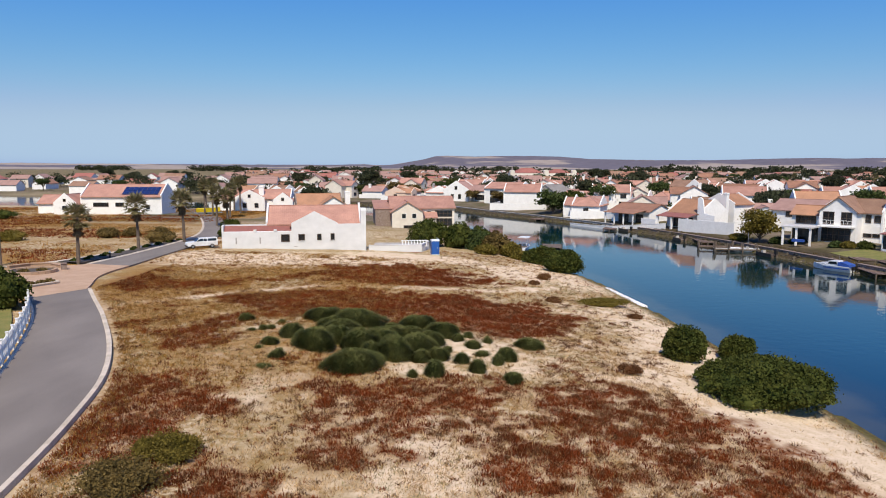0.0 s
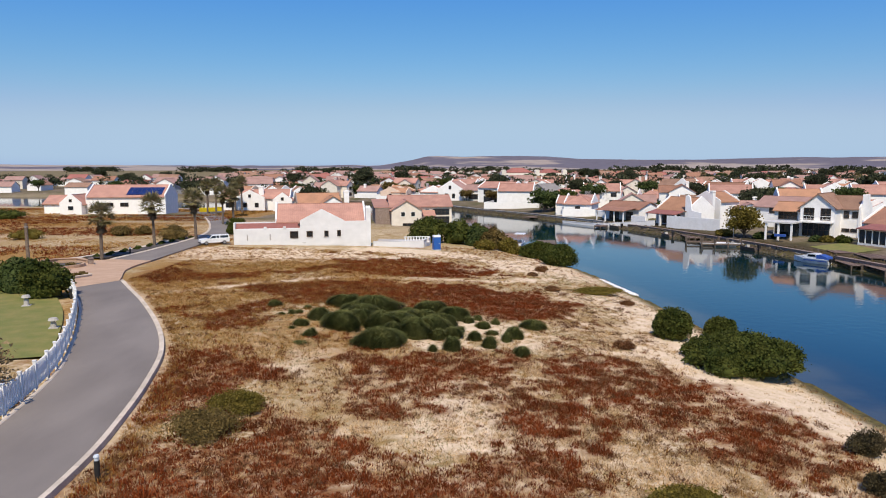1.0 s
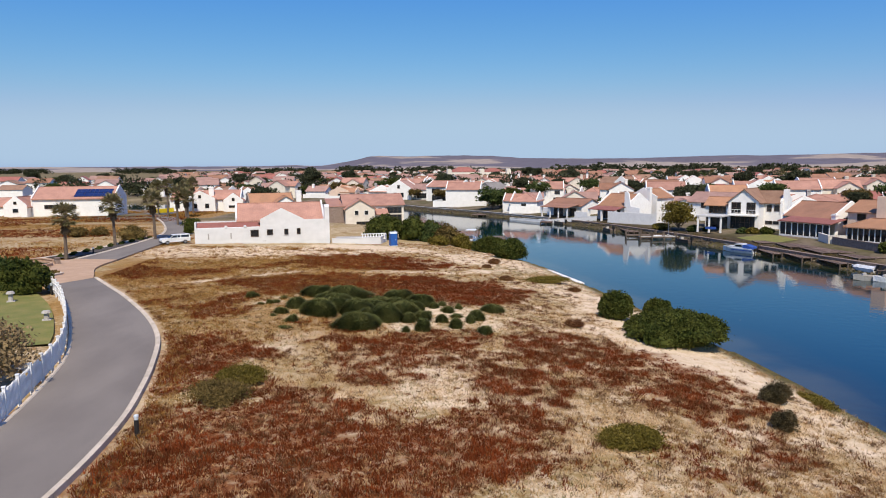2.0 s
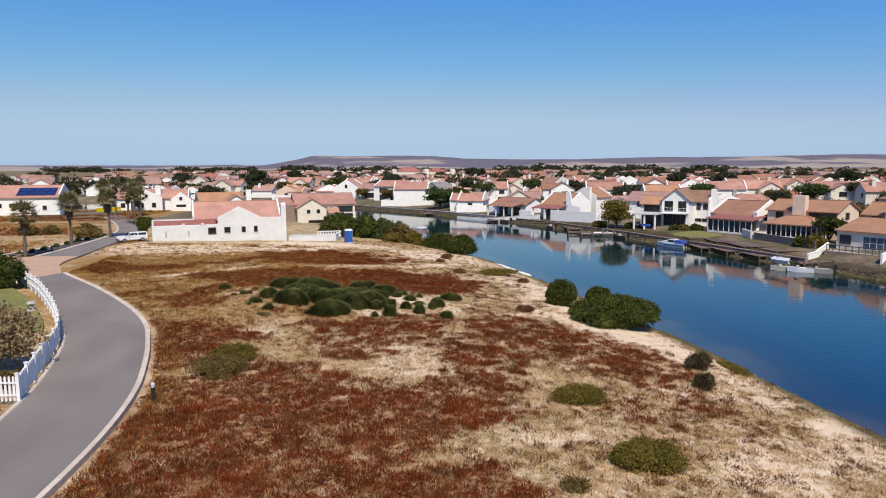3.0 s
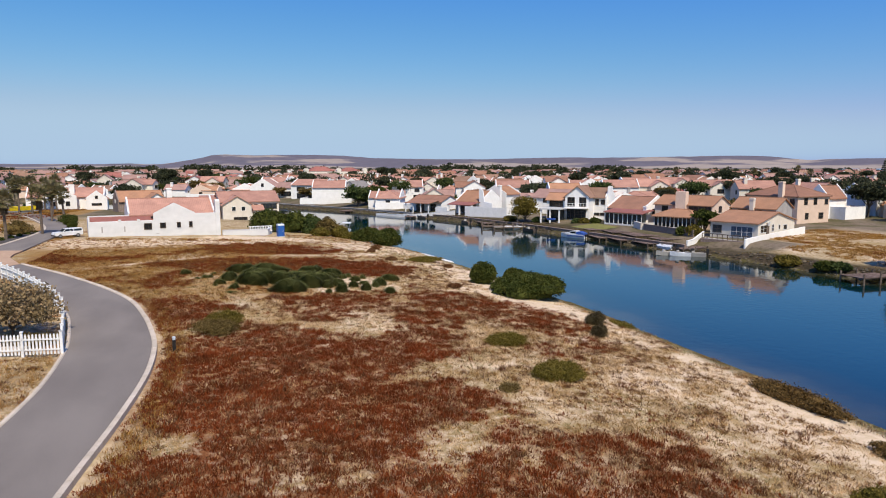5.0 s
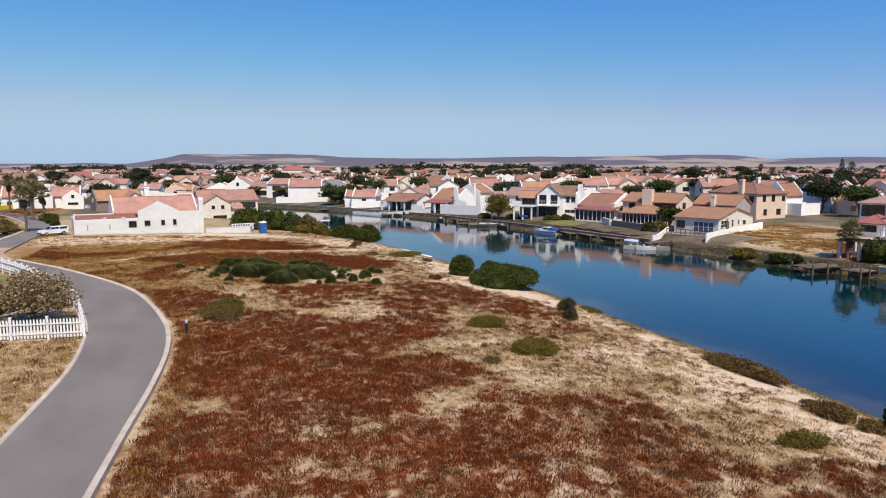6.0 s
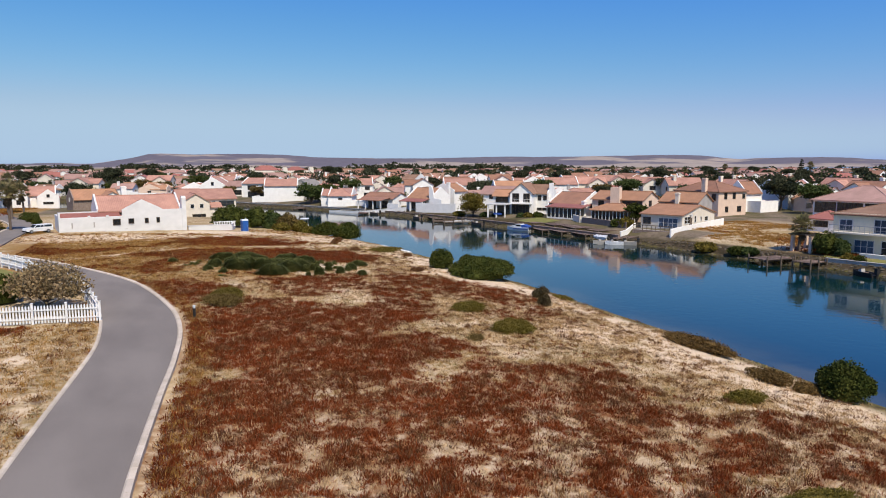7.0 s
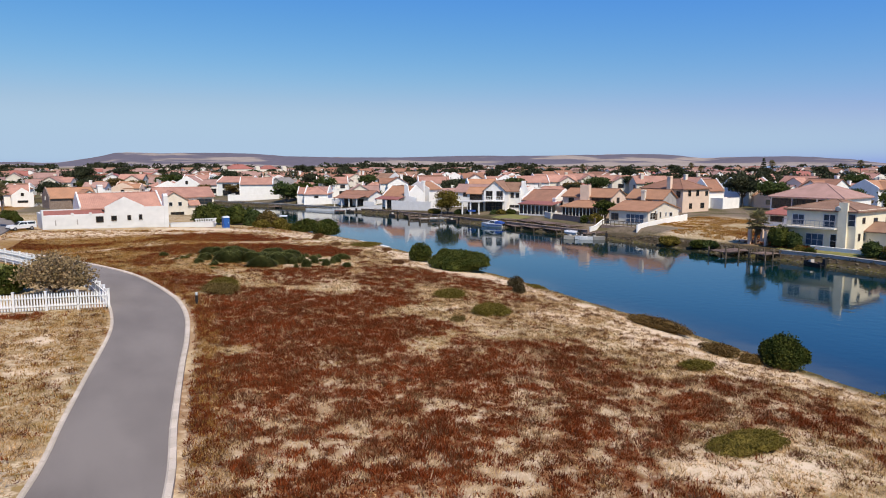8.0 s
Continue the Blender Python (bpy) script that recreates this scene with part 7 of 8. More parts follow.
garden_ornament(-37.4, 43.6, 0.95, CONCRETE, "garden_lamp", "grey garden lamp post on the lawn")
garden_ornament(-31.4, 36.4, 0.8, CONCRETE, "bird_bath", "grey stone bird bath on the lawn")
low_wall("seat_wall", "low curved pink brick seat wall by the junction", [(-51.1, 69.4), (-50.0, 71.6), (-47.9, 72.2), (-45.9, 70.6)], 0.4, 0.4, BRICK_PAVING)
def ring_planter(x, y, r, label):
    """A round low wall round a bed of soil with small shrubs."""
    root = thing("round_planter", x, y, land(x, y), 0, label, "planter")
    for i in range(24):
        a0, a1 = 2 * math.pi * i / 24 + 0.01, 2 * math.pi * (i + 1) / 24 - 0.01
        v = [(rr * math.cos(a), rr * math.sin(a), z) for z in (-0.2, 0.42) for rr, a in ((r, a0), (r, a1), (r - 0.3, a1), (r - 0.3, a0))]
        part("brick", Geo().add(v, [(3, 2, 1, 0), (4, 5, 6, 7), (0, 1, 5, 4), (1, 2, 6, 5), (2, 3, 7, 6), (3, 0, 4, 7)]), BRICK_PAVING, root)
    part("soil", Geo().beam((0, 0, -0.1), (0, 0, 0.25), r - 0.31, 24), MULCH, root)


ring_planter(-47.0, 66.9, 2.4, "round brick planter with soil at the junction")
low_wall("island_kerb", "low pale kerb round a planted island", [(-42.6, 57.4), (-41.5, 60.4), (-40.2, 59.6), (-41.4, 56.6), (-42.6, 57.4)], 0.25, 0.25, KERB, category="kerb")
for i, (x, y) in enumerate(((-41.9, 57.8), (-41.4, 58.8), (-41.0, 59.4), (-47.6, 66.4), (-46.3, 67.4))):
    bush(x, y, 0.7, 0.6, 0.55, "small dark shrub in the junction planting", TREE_GREY, 900 + i, leaves=260, size=0.12, lumps=4, name="bed_shrub", group="shrubs at the junction")
low_wall("gate_pillar", "short brown brick pillars at the junction", [(-45.2, 69.2), (-44.7, 69.5)], 0.75, 0.55, STONE_WALL, category="pillar")
low_wall("garden_edge", "pale garden edging wall behind the fence", [(-26.2, 16.5), (-31.0, 17.0), (-36.0, 17.8)], 0.12, 0.5, KERB)


# ---- boats and jetties ----
def hull_geo(length, beam, depth, flare=0.72):
    """An open hull, bow towards +x, with thickness at the gunwale."""
    g = Geo()
    st = np.linspace(0, 1, 9)
    rows = []
    for k in st:
        w = beam / 2 * (1 - max(0, (k - 0.45) / 0.55) ** 2.2)
        x = -length / 2 + length * k
        lift = depth * 0.28 * max(0, (k - 0.5) / 0.5) ** 1.5
        rows.append([(x, 0, -0.18 + lift), (x, w * flare, -0.05 + lift), (x, w, depth + lift), (x, max(0, w - 0.12), depth + lift), (x, max(0, w * 0.7), depth * 0.55 + lift), (x, 0, depth * 0.5 + lift)])
    m = 6
    for sgn in (1, -1):
        k0 = len(g.v)
        g.v += [(x, sgn * y, z) for r in rows for x, y, z in r]
        for i in range(len(rows) - 1):
            for j in range(m - 1):
                g.f.append((k0 + i * m + j, k0 + i * m + j + 1, k0 + (i + 1) * m + j + 1, k0 + (i + 1) * m + j))
        g.f.append(tuple(k0 + j for j in range(m)))
    return g


def outboard(root, x, y):
    m = part("outboard_motor", Geo().box(x - 0.25, x + 0.2, y - 0.2, y + 0.2, 0.55, 1.25).box(x - 0.08, x + 0.08, y - 0.07, y + 0.07, -0.3, 0.56), BLACK_PAINT, root)
    return m


def cabin_boat(x, y, rz):
    root = thing("cabin_cruiser", x, y, WATER_Z, rz, "blue cabin cruiser with white cabin and blue canvas moored", "boat")
    part("hull", hull_geo(8.2, 2.7, 1.0), HULL_WHITE, root)
    part("gunwale", Geo().box(-4.0, 1.6, 1.22, 1.36, 0.98, 1.12).box(-4.0, 1.6, -1.36, -1.22, 0.98, 1.12), HULL_WHITE, root)
    part("foredeck", Geo().prism([(-0.4, 1.0), (3.2, 1.22), (2.2, 1.45), (0.9, 1.6), (-0.4, 1.6)], "y", -0.85, 0.85), HULL_WHITE, root)
    c = part("cabin", Geo().prism([(-1.6, 1.0), (0.9, 1.0), (0.5, 2.0), (-1.4, 2.15)], "y", -1.0, 1.0), HULL_WHITE, root)
    for s in (-1, 1):
        part("cabin_window", Geo().prism([(-1.3, 1.4), (0.55, 1.4), (0.35, 1.85), (-1.2, 1.95)], "y", s * 1.0 - 0.03, s * 1.0 + 0.03), GLASS, c)
    part("windscreen", Geo().prism([(0.88, 1.3), (0.92, 1.3), (0.55, 1.95), (0.5, 1.95)], "y", -0.85, 0.85), GLASS, c)
    part("hull_stripe", Geo().box(-3.9, 1.2, 1.30, 1.37, 0.55, 0.75).box(-3.9, 1.2, -1.37, -1.30, 0.55, 0.75), CANVAS_BLUE, root)
    part("canvas_cover", Geo().prism([(-3.9, 1.0), (-1.6, 1.0), (-1.5, 1.9), (-2.2, 2.0), (-3.8, 1.55)], "y", -1.15, 1.15), CANVAS_BLUE, root)
    r = Geo()
    for s in (-1, 1):
        r.beam((1.0, s * 1.1, 1.15), (3.9, s * 0.1, 1.8), 0.025, 5).beam((2.4, s * 0.75, 1.2), (2.4, s * 0.62, 1.55), 0.02, 5)
    r.beam((-1.2, 0, 2.1), (-1.2, 0, 3.4), 0.02, 5)
    part("bow_rail", r, STEEL, root)
    outboard(root, -4.3, 0.5)
    outboard(root, -4.3, -0.5)
    return root


cruiser = cabin_boat(53.2, 92.0, 120)
for piece in [cruiser] + list(cruiser.children_recursive):
    if piece.type == "MESH":
        piece.data.transform(Matrix.Scale(0.70, 4))


def open_boat(x, y, rz, length, label, hull=HULL_WHITE, mast=0.0, canopy=False, cover=None):
    root = thing("small_boat", x, y, WATER_Z, rz, label, "boat", "small moored boats")
    part("hull", hull_geo(length, length * 0.36, 0.6), hull, root)
    part("thwart", Geo().box(-0.3, 0.1, -length * 0.14, length * 0.14, 0.42, 0.5), DECK, root)
    part("console", Geo().prism([(0.1, 0.35), (0.75, 0.35), (0.55, 0.85), (0.2, 0.95)], "y", -0.3, 0.3), CONCRETE, root)
    outboard(root, -length / 2 - 0.2, 0)
    if cover:
        part("cover", Geo().prism([(-length * 0.16, 0.55), (length * 0.16, 0.55), (length * 0.1, 0.8), (0, 0.92), (-length * 0.1, 0.8)], "x", -length * 0.45, length * 0.3), cover, root)
    if mast:
        part("mast", Geo().beam((0.4, 0, 0.4), (0.4, 0, mast), 0.05, 6, 0.03), STEEL, root)
    if canopy:
        part("canopy", Geo().prism([(-0.95, 2.1), (0.95, 2.1), (0.8, 2.25), (-0.8, 2.25)], "x", -1.2, 1.3), HULL_WHITE, root)
        f = Geo()
        for u in (-1.0, 1.1):
            for s in (-0.85, 0.85):
                f.beam((u, s, 0.5), (u, s, 2.1), 0.03, 5)
        part("canopy_frame", f, STEEL, root)


open_boat(50.2, 113.5, -30, 5.0, "white motor boat with thin mast at a jetty", mast=3.4)
open_boat(11.6, 117.0, 70, 5.5, "white motor boat with pale canopy at a raft", canopy=True)
for i, (x, y, a) in enumerate(((53.9, 63.2, 160), (55.4, 61.6, 152), (57.4, 60.4, 140))):
    open_boat(x, y, a, 3.2, "small grey and white motor boat beside a jetty", hull=(CONCRETE, HULL_WHITE, CONCRETE)[i])
open_boat(58.4, 69.6, 100, 4.0, "small boat under a white cover", cover=HULL_WHITE)
open_boat(39.4, 151.9, 115, 4.2, "small dark rowing boat near the quay", hull=TIMBER)
open_boat(36.8, 157.0, 120, 4.6, "small pale boat near the quay", hull=PALE_PLASTIC)
open_boat(51.0, 107.9, 105, 4.4, "small dark boat low in the water", hull=TIMBER)
open_boat(44.9, 132.0, 100, 4.4, "small dark boat low in the water", hull=TIMBER)
open_boat(20.0, 208.0, 150, 5.0, "white boat moored at the far quay")
open_boat(63.0, 20.5, 80, 3.4, "small dark inflatable boat at a ramp", hull=BLACK_PAINT)


def jetty(x, y, rz, length, width, label, height=0.75, posts_up=0.5, mat=DECK, name="jetty"):
    """A timber deck on posts; each plank across is a part."""
    root = thing(name, x, y, WATER_Z, rz, label, "jetty", "timber jetties")
    n = max(3, int(length / 0.32))
    plank = Geo().box(0.012, length / n - 0.012, -width / 2, width / 2, height - 0.06, height).mesh("plank", mat)
    for i in range(n):
        part("plank", plank, None, root, at=pose(i * length / n, 0, 0))
    for s in (-1, 1):
        part("beam", Geo().box(0, length, s * width * 0.42 - 0.07, s * width * 0.42 + 0.07, height - 0.24, height - 0.06), TIMBER, root)
    k = max(2, round(length / 2.6))
    for i in range(k + 1):
        for s in (-1, 1):
            u = 0.15 + (length - 0.3) * i / k
            part("mooring_post", Geo().beam((u, s * (width / 2 + 0.08), -1.0), (u, s * (width / 2 + 0.08), height + posts_up), 0.11, 8), TIMBER, root)
    return root


jetty(64.1, 33.1, 178, 5.5, 3.2, "dark timber jetty on piles below a pergola", 0.9)
jetty(64.9, 28.5, 182, 3.6, 2.6, "dark timber jetty on piles", 0.9)
jetty(63.6, 66.2, 190, 6.0, 2.0, "grey timber jetty beside small boats", 0.7, 0.2)
jetty(57.8, 87.7, 170, 3.0, 8.5, "weathered timber slipway deck at the bank", 0.7, 0.1)
jetty(58.5, 80.9, 172, 3.0, 6.0, "weathered timber slipway deck at the bank", 0.8, 0.1)
jetty(59.1, 74.2, 176, 2.6, 5.0, "weathered timber slipway deck at the bank", 0.8, 0.1)
jetty(63.8, 88.0, 170, 5.0, 5.5, "red-brown timber deck before a garden wall", 1.42, 0.05)
jetty(64.2, 81.4, 172, 5.2, 6.5, "red-brown timber deck before a garden wall", 1.42, 0.05)
jetty(62.2, 93.8, 168, 4.6, 3.6, "red-brown timber deck beside a lawn", 1.35, 0.05)
jetty(65.3, 75.1, 176, 5.0, 4.5, "weathered timber steps and deck at the bank", 1.3, 0.05)
jetty(54.0, 111.9, 168, 9.5, 1.1, "narrow white and grey jetty on piles", 0.6, 0.9, CONCRETE)
jetty(52.2, 115.8, 168, 9.0, 1.0, "narrow grey jetty on piles", 0.6, 0.9)
jetty(49.1, 126.5, 172, 2.6, 8.0, "weathered timber landing at the quay", 0.6, 0.2)
jetty(39.2, 156.5, 160, 3.0, 12.0, "low timber landing at the quay", 0.5, 0.2)
jetty(27.2, 184.3, 150, 4.0, 10.0, "low timber landing at the quay", 0.5, 0.2)
jetty(16.6, 116.4, 80, 6.0, 3.4, "dark floating raft beside a boat", 0.35, 0.1, TIMBER, "raft")
jetty(9.8, 112.5, 85, 3.6, 1.6, "dark narrow jetty by the garden", 0.5, 0.5, TIMBER)


def pergola(x, y, rz):
    root = thing("pergola", x, y, land(x, y), rz, "timber pergola on stone pillars beside the quay", "pergola")
    for u in (0, 3.0):
        for w in (0, 3.0):
            part("pillar", Geo().box(u - 0.22, u + 0.22, w - 0.22, w + 0.22, -0.6, 2.4), PEACH, root)
    for w in (0, 3.0):
        part("beam", Geo().box(-0.5, 3.5, w - 0.08, w + 0.08, 2.4, 2.6), TIMBER, root)
    for i in range(7):
        part("rafter", Geo().box(-0.4 + i * 0.62 - 0.05, -0.4 + i * 0.62 + 0.05, -0.5, 3.5, 2.6, 2.72), TIMBER, root)


pergola(68.6, 32.7, 2)

# quay walls and rough stone along the far bank
low_wall("quay_wall", "low grey concrete quay wall along the canal", [(65.4, 27.7), (66.8, 21.0), (66.8, 12.9), (66.8, 4.8)], 0.55, 0.4, CONCRETE, z=-0.9)
low_wall("quay_wall", "dark quay wall at the water's edge", [(66.8, 4.4), (66.9, -5.3), (66.9, -15.4)], 0.25, 0.5, TIMBER, z=-0.9)
low_wall("garden_wall", "low white terrace wall in front of the villa", [(70.3, 26.3), (71.3, 19.6), (71.4, 13.5)], 0.55, 0.3, WHITE)
low_wall("garden_wall", "stepped white garden wall running to the quay", [(74.7, 13.6), (70.5, 12.4), (67.7, 11.7)], 1.0, 0.25, WHITE)
low_wall("quay_wall", "low stone quay wall along the bank", [(55.5, 93.5), (53.4, 107.4), (50.1, 122.2), (46.2, 137.4), (39.9, 155.7)], 0.25, 0.5, STONE_WALL, z=-0.8)
low_wall("quay_wall", "low grey quay wall along the bank", [(38.5, 158.2), (25.5, 186.1), (11.9, 208.6), (2.5, 229.9)], 0.3, 0.6, CONCRETE, z=-0.8)
low_wall("quay_wall", "low dark stone wall along the bank", [(59.8, 65.9), (57.7, 77.9), (56.0, 90.4)], 0.3, 0.5, STONE_WALL, z=-0.8)
low_wall("garden_wall", "cream garden wall with timber gate", [(66.5, 90.7), (65.5, 86.8), (67.6, 85.7)], 1.3, 0.25, CREAM)
low_wall("garden_wall", "brown timber garden wall by the terrace", [(65.7, 86.2), (66.1, 77.6), (66.7, 72.5)], 1.15, 0.25, STONE_WALL)
low_wall("garden_wall", "white sloping garden wall down to the bank", [(68.1, 71.6), (64.4, 69.7), (62.5, 69.0)], 0.9, 0.25, WHITE)
low_wall("garden_wall", "white yard wall behind the quay", [(46.2, 143.9), (36.2, 156.8), (30.1, 168.4)], 1.3, 0.25, WHITE)
low_wall("garden_wall", "white yard wall behind the quay", [(45.4, 160.7), (38.6, 173.0), (32.7, 184.6)], 1.5, 0.25, WHITE)


def bank_rocks():
    r = np.random.RandomState(4)
    pts = resample([Vector(p) for p in FAR[1:16]], 1500)
    g = Geo()
    for p in pts:
        if p.y < -20:
            continue
        for _ in range(2):
            x, y = p.x + r.uniform(-0.5, 1.9), p.y + r.uniform(-0.5, 0.5)
            s = r.uniform(0.12, 0.4)
            z = land(x, y)
            v = [(x + s * r.uniform(0.6, 1.1) * a, y + s * r.uniform(0.6, 1.1) * b, z + s * r.uniform(0.4, 0.8) * c) for a, b, c in ((1, 0, 0), (0, 1, 0), (-1, 0, 0), (0, -1, 0), (0, 0, 1), (0, 0, -1))]
            g.add(v, [(0, 1, 4), (1, 2, 4), (2, 3, 4), (3, 0, 4), (1, 0, 5), (2, 1, 5), (3, 2, 5), (0, 3, 5)])
    me = bpy.data.meshes.new("bank_stones")
    me.from_pydata(g.v, [], g.f)
    me.materials.append(ROCK)
    tagged(new("bank_stones", me), "dark rough stones along the far bank", "stones", kind="stuff")


bank_rocks()

tagged(part("ground_villa_lawn", ribbon([Vector((67.4, y)) for y in np.linspace(18.5, 30, 12)], [Vector((71.8, y)) for y in np.linspace(18.5, 30, 12)], -0.15, 0.06, 6), LAWN), "small green lawn before the villa", "lawn", kind="structure")
tagged(part("ground_house_lawn", ribbon([Vector((58.4, y)) for y in np.linspace(93, 102, 10)], [Vector((64.5, y)) for y in np.linspace(93, 102, 10)], -0.15, 0.06, 6), LAWN), "yellow-green lawn beside the quay", "lawn", kind="structure")


def yellow_boat():
    root = thing("yellow_inflatable", -59.8, 161.0, land(-59.8, 161.0), 10, "bright yellow boat on a trailer beside the road", "boat")
    part("hull", hull_geo(5.5, 2.0, 0.9), YELLOW, root, at=pose(0, 0, 0.6))
    part("trailer", Geo().box(-2.2, 3.2, -0.7, 0.7, 0.35, 0.5), STEEL, root)
    for s in (-1, 1):
        part("wheel", Geo().beam((-0.6, s * 0.75, 0.3), (-0.6, s * 0.95, 0.3), 0.3, 12), RUBBER, root)


yellow_boat()


# ---- scrub and grass on the plot ----
def on_road(x, y):
    r = side_distance([tuple(p) for p in RR[::3]], x, y)
    l = side_distance([tuple(p) for p in RL[::3]], x, y)
    on1 = (r > -0.7) & (l < 0.4) & (y < 57) & (x > -43)
    pv = (x < -35.5) & (x > -51) & (y > 52.5) & (y < 76)
    r2 = (x < -39.2) & (x > -49.5) & (y > 72)
    garden = (side_distance([(-23.9, 14.5), (-24.6, 18.9), (-25.9, 25.8), (-27.9, 31.5), (-31.0, 38.6), (-34.4, 45.4), (-39.5, 53)], x, y) > -0.3) & (y > 14.4)
    return on1 | pv | r2 | (garden & (x > -60)) | ((y > 88) & (x > -36.5) & (x < -4))


def tufts(name, label, mat, count, seed, share, height, radius, blades, width, region=(-46, 22, -46, 100), flop=0.6, bank=NEAR):
    """Many small tufts of blades, where share(red, sand, x, y) is high, as one mesh."""
    r = np.random.RandomState(seed)
    x, y = r.uniform(region[0], region[1], count), r.uniform(region[2], region[3], count)
    red, sand = plants(x, y)
    keep = (r.rand(count) < share(red, sand, x, y) * (1 - 0.93 * bare_strip(x, y))) & (side_distance(bank, x, y) * (1 if bank is NEAR else -1) > 0.7) & ~on_road(x, y)
    x, y = x[keep], y[keep]
    n = len(x)
    z = terrain(x, y) + 0.22 * (fractal(x, y, 5, 3) - 0.5) + 0.10 * (fractal(x, y, 1.3, 5) - 0.5) - 0.03
    size = r.uniform(0.55, 1.35, n) * (0.7 + 0.6 * fractal(x, y, 3.0, seed))
    hh, rr = height * size, radius * size
    a = r.uniform(0, 2 * math.pi, (n, blades))
    d = np.sqrt(r.rand(n, blades))
    dome = hh[:, None] * (1 - 0.75 * d * d) * r.uniform(0.35, 1.0, (n, blades))
    bx, by = x[:, None] + rr[:, None] * d * np.cos(a), y[:, None] + rr[:, None] * d * np.sin(a)
    bz = z[:, None] + dome * 0.35
    lean = flop * rr[:, None] * 0.42
    tx, ty = bx + lean * r.normal(0, 1, (n, blades)) + 0.2 * (bx - x[:, None]), by + lean * r.normal(0, 1, (n, blades)) + 0.2 * (by - y[:, None])
    tz = z[:, None] + dome + hh[:, None] * r.uniform(0.0, 0.28, (n, blades))
    w = width * r.uniform(0.6, 1.4, (n, blades))
    b = r.uniform(0, math.pi, (n, blades))
    sx, sy = w * np.cos(b), w * np.sin(b)
    v = np.stack([np.stack([bx - sx, by - sy, bz], -1), np.stack([bx + sx, by + sy, bz], -1), np.stack([tx, ty, tz], -1)], 2).reshape(-1, 3)
    tagged(new(name, raw_mesh(name, v, np.arange(len(v)).reshape(-1, 3), mat)), label, "scrub", kind="stuff")


def thin(y):
    return 1 - 0.55 * smooth(25, 75, y)


def patchy(x, y, seed, lo=0.42, hi=0.56):
    """Clumping at the scale of single shrubs."""
    return smooth(lo, hi, fractal(x, y, 1.0, seed))


ROAD_EDGE = [tuple(p) for p in RR[::4]]
tufts("red_scrub", "dense red-brown low scrub on the plot", SCRUB_RED, 250000, 1, lambda red, sand, x, y: np.clip(red * (0.45 + 1.0 * patchy(x, y, 201, 0.38, 0.54)) + 0.06 * patchy(x, y, 205, 0.5, 0.6), 0, 1) * (1 - 0.6 * sand) * (1 - 0.85 * clearings(x, y)) * (1 - 0.25 * smooth(25, 75, y)), 0.27, 0.24, 18, 0.021)
tufts("dark_scrub", "dark brown woody scrub on the plot", SCRUB_DARK, 90000, 2, lambda red, sand, x, y: (0.16 + 0.5 * red + 0.3 * smooth(-2, 4, x) * smooth(30, 20, y)) * patchy(x, y, 207, 0.42, 0.58) * (1 - 0.4 * sand) * thin(y), 0.27, 0.25, 22, 0.019, flop=1.0)
tufts("woody_scrub", "rounded brown and dark red woody shrublets", SCRUB_WOODY, 16000, 31, lambda red, sand, x, y: (0.10 + 0.30 * smooth(-8, 2, x) + 0.25 * smooth(-4, -14, y)) * (1 - 0.55 * sand) * patchy(x, y, 261, 0.40, 0.56) * (y < 62), 0.36, 0.36, 66, 0.015, flop=0.9)
tufts("straw_grass", "pale straw-coloured dry grass tufts", STRAW, 190000, 3, lambda red, sand, x, y: (0.10 + 0.95 * patchy(x, y, 213)) * (1 - 0.7 * red) * (1 - 0.5 * sand) * thin(y), 0.17, 0.22, 12, 0.015, flop=1.0)
tufts("tan_growth", "soft tan and light brown dry growth between the shrublets", TAN_GRASS, 70000, 41, lambda red, sand, x, y: (0.15 + 0.85 * patchy(x, y, 271, 0.40, 0.56)) * smooth(-10, 0, x) * (1 - 0.7 * red) * (1 - 0.35 * sand) * (y < 50), 0.20, 0.26, 16, 0.017, flop=1.1)
tufts("pale_grass", "pale dead grass heads among the scrub", PALE_GRASS, 150000, 12, lambda red, sand, x, y: (0.03 + 0.97 * clearings(x, y)) * (1 - 0.4 * sand) * (1 - 0.2 * red) * (y < 40), 0.24, 0.22, 14, 0.014)
tufts("golden_grass", "golden dry grass beside the road and plot", GOLD_GRASS, 150000, 4, lambda red, sand, x, y: np.clip(0.16 * (1 - red) + 1.3 * np.exp(-(side_distance(ROAD_EDGE, x, y) + 1.2) ** 2 / 0.6) * (y < 34) + 0.4 * (x < -24) * (y < 14) + 0.7 * smooth(0, -16, x) * smooth(24, 40, y), 0, 1) * (1 - 0.8 * sand), 0.27, 0.2, 12, 0.016)
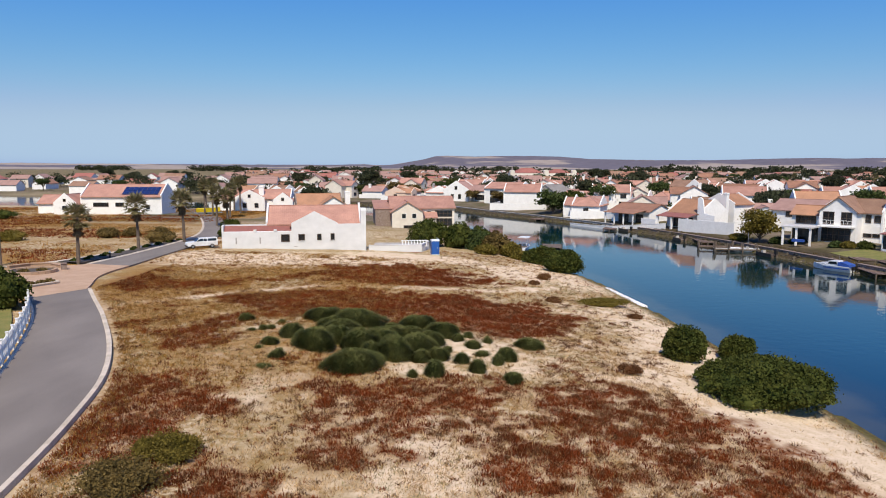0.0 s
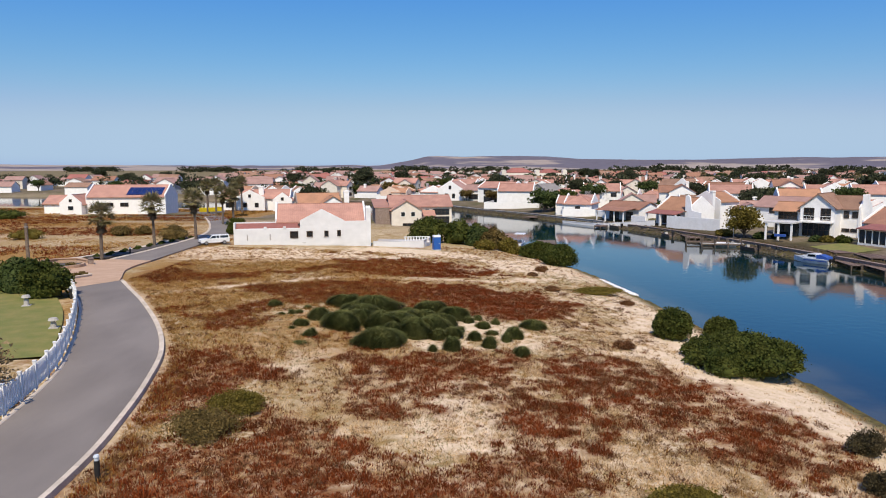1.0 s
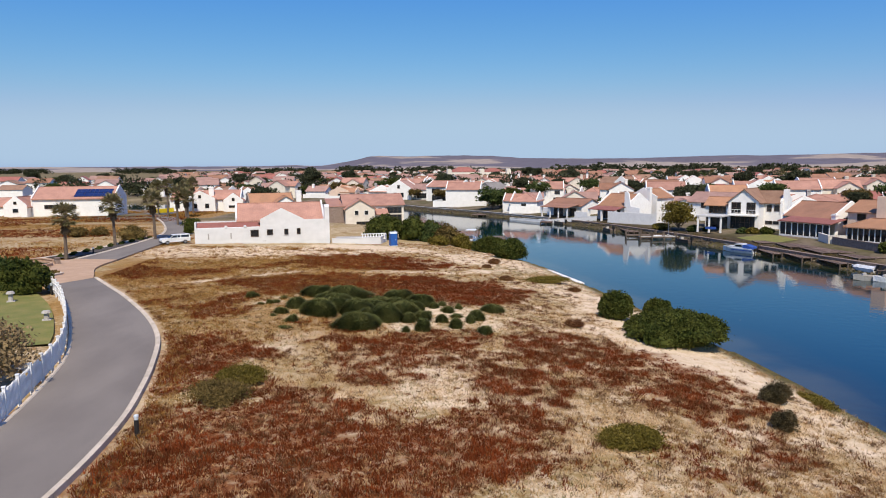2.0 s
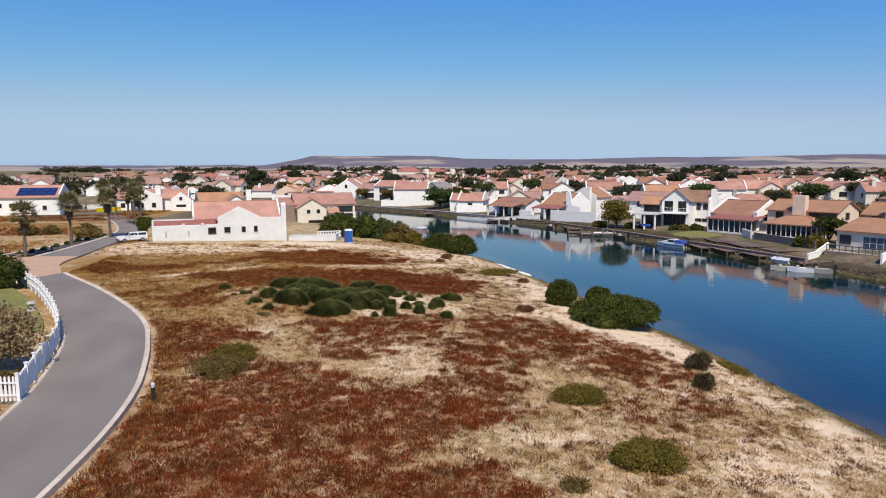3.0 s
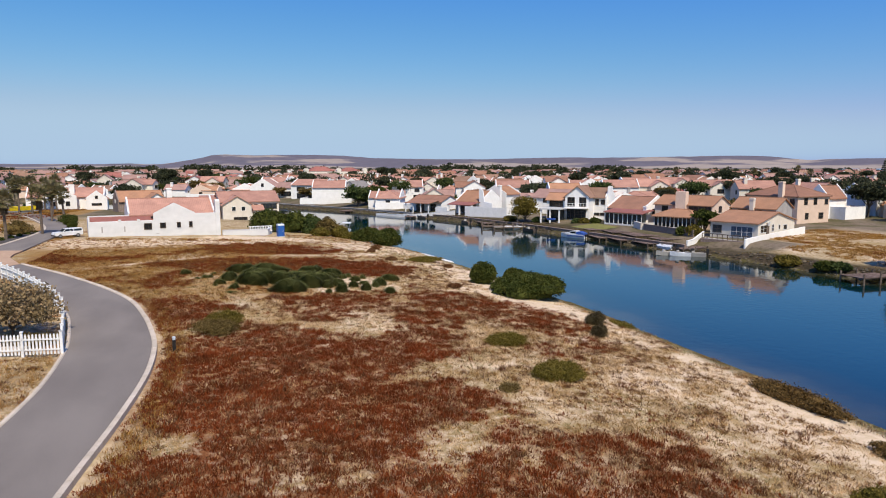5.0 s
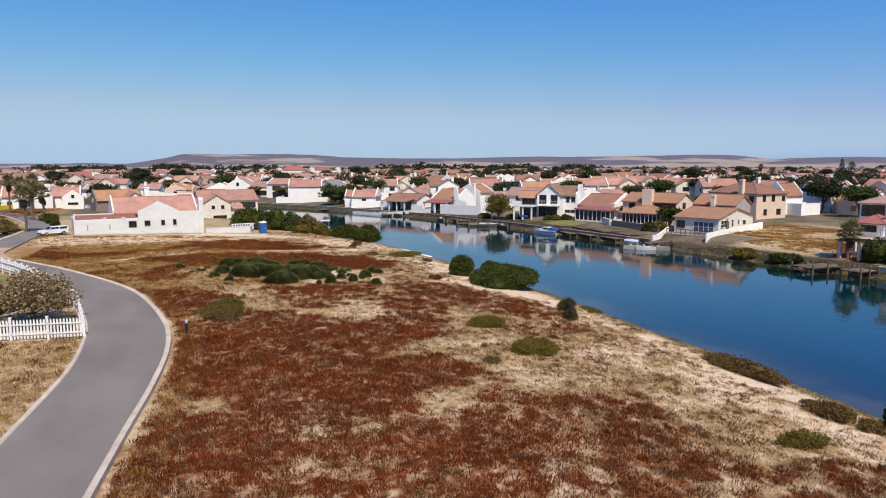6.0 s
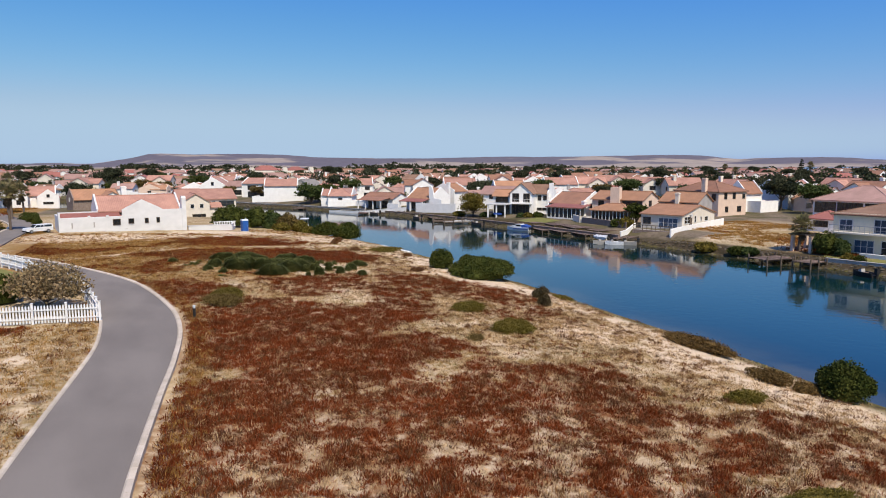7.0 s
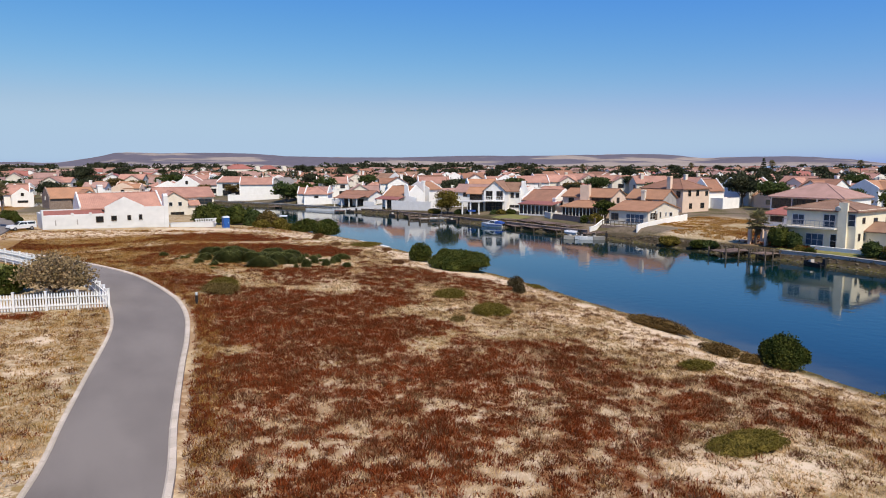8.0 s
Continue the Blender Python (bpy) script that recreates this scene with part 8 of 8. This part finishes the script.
tufts("olive_grass", "olive-green low growth among dry grass", OLIVE_GRASS, 100000, 5, lambda red, sand, x, y: np.clip(smooth(0.5, 0.7, fractal(x, y, 5, 91)) * 0.5 * (1 - red) + 0.95 * np.exp(-((side_distance(NEAR, x, y) - 1.3) / 0.9) ** 2), 0, 1) * (y < 75), 0.16, 0.22, 11, 0.017)
tufts("sand_weeds", "sparse grey-brown weeds on the bank's sand", SCRUB_DARK, 30000, 8, lambda red, sand, x, y: 0.5 * sand * patchy(x, y, 219, 0.5, 0.62), 0.16, 0.18, 12, 0.014)
tufts("field_grass", "golden dry grass over the field beyond the road", GOLD_GRASS, 90000, 6, lambda red, sand, x, y: 0.8 * smooth(0.38, 0.56, fractal(x * 0.7, y * 2.0, 12, 58)), 0.32, 0.6, 6, 0.07, region=(-240, -47.5, 60, 200))
tufts("field_scrub", "red-brown scrub over the field beyond the road", SCRUB_RED, 60000, 7, lambda red, sand, x, y: smooth(0.52, 0.62, fractal(x * 0.6, y * 2.2, 18, 55)), 0.4, 0.55, 6, 0.07, region=(-240, -47.5, 60, 200))
tufts("yard_grass", "golden dry grass on the plot behind the new house", GOLD_GRASS, 12000, 43, lambda red, sand, x, y: 0.8 * patchy(x, y, 273, 0.35, 0.55), 0.3, 0.4, 7, 0.05, region=(-58, -45, 148, 190))
tufts("lot_grass", "dry golden grass on the open lot across the canal", GOLD_GRASS, 26000, 21, lambda red, sand, x, y: 0.8 * patchy(x, y, 250, 0.35, 0.55) * (x < 84 + 12 * (y < 46) + 16 * (y > 57)) * ((y < 54) | (x > 75)), 0.3, 0.35, 7, 0.05, region=(68.5, 100, 25, 73), bank=FAR)
tufts("lot_scrub", "red-brown scrub on the open lot across the canal", SCRUB_RED, 16000, 22, lambda red, sand, x, y: smooth(0.5, 0.62, fractal(x, y, 7, 83)) * (x < 84 + 12 * (y < 46)), 0.3, 0.35, 8, 0.05, region=(68.5, 100, 25, 57), bank=FAR)
tufts("bank_weeds", "dark olive weeds along the far bank", TREE_GREY, 16000, 23, lambda red, sand, x, y: (-side_distance(FAR, x, y) < 3.6) * patchy(x, y, 255, 0.4, 0.6), 0.3, 0.3, 7, 0.05, region=(44, 72, -20, 170), bank=FAR)
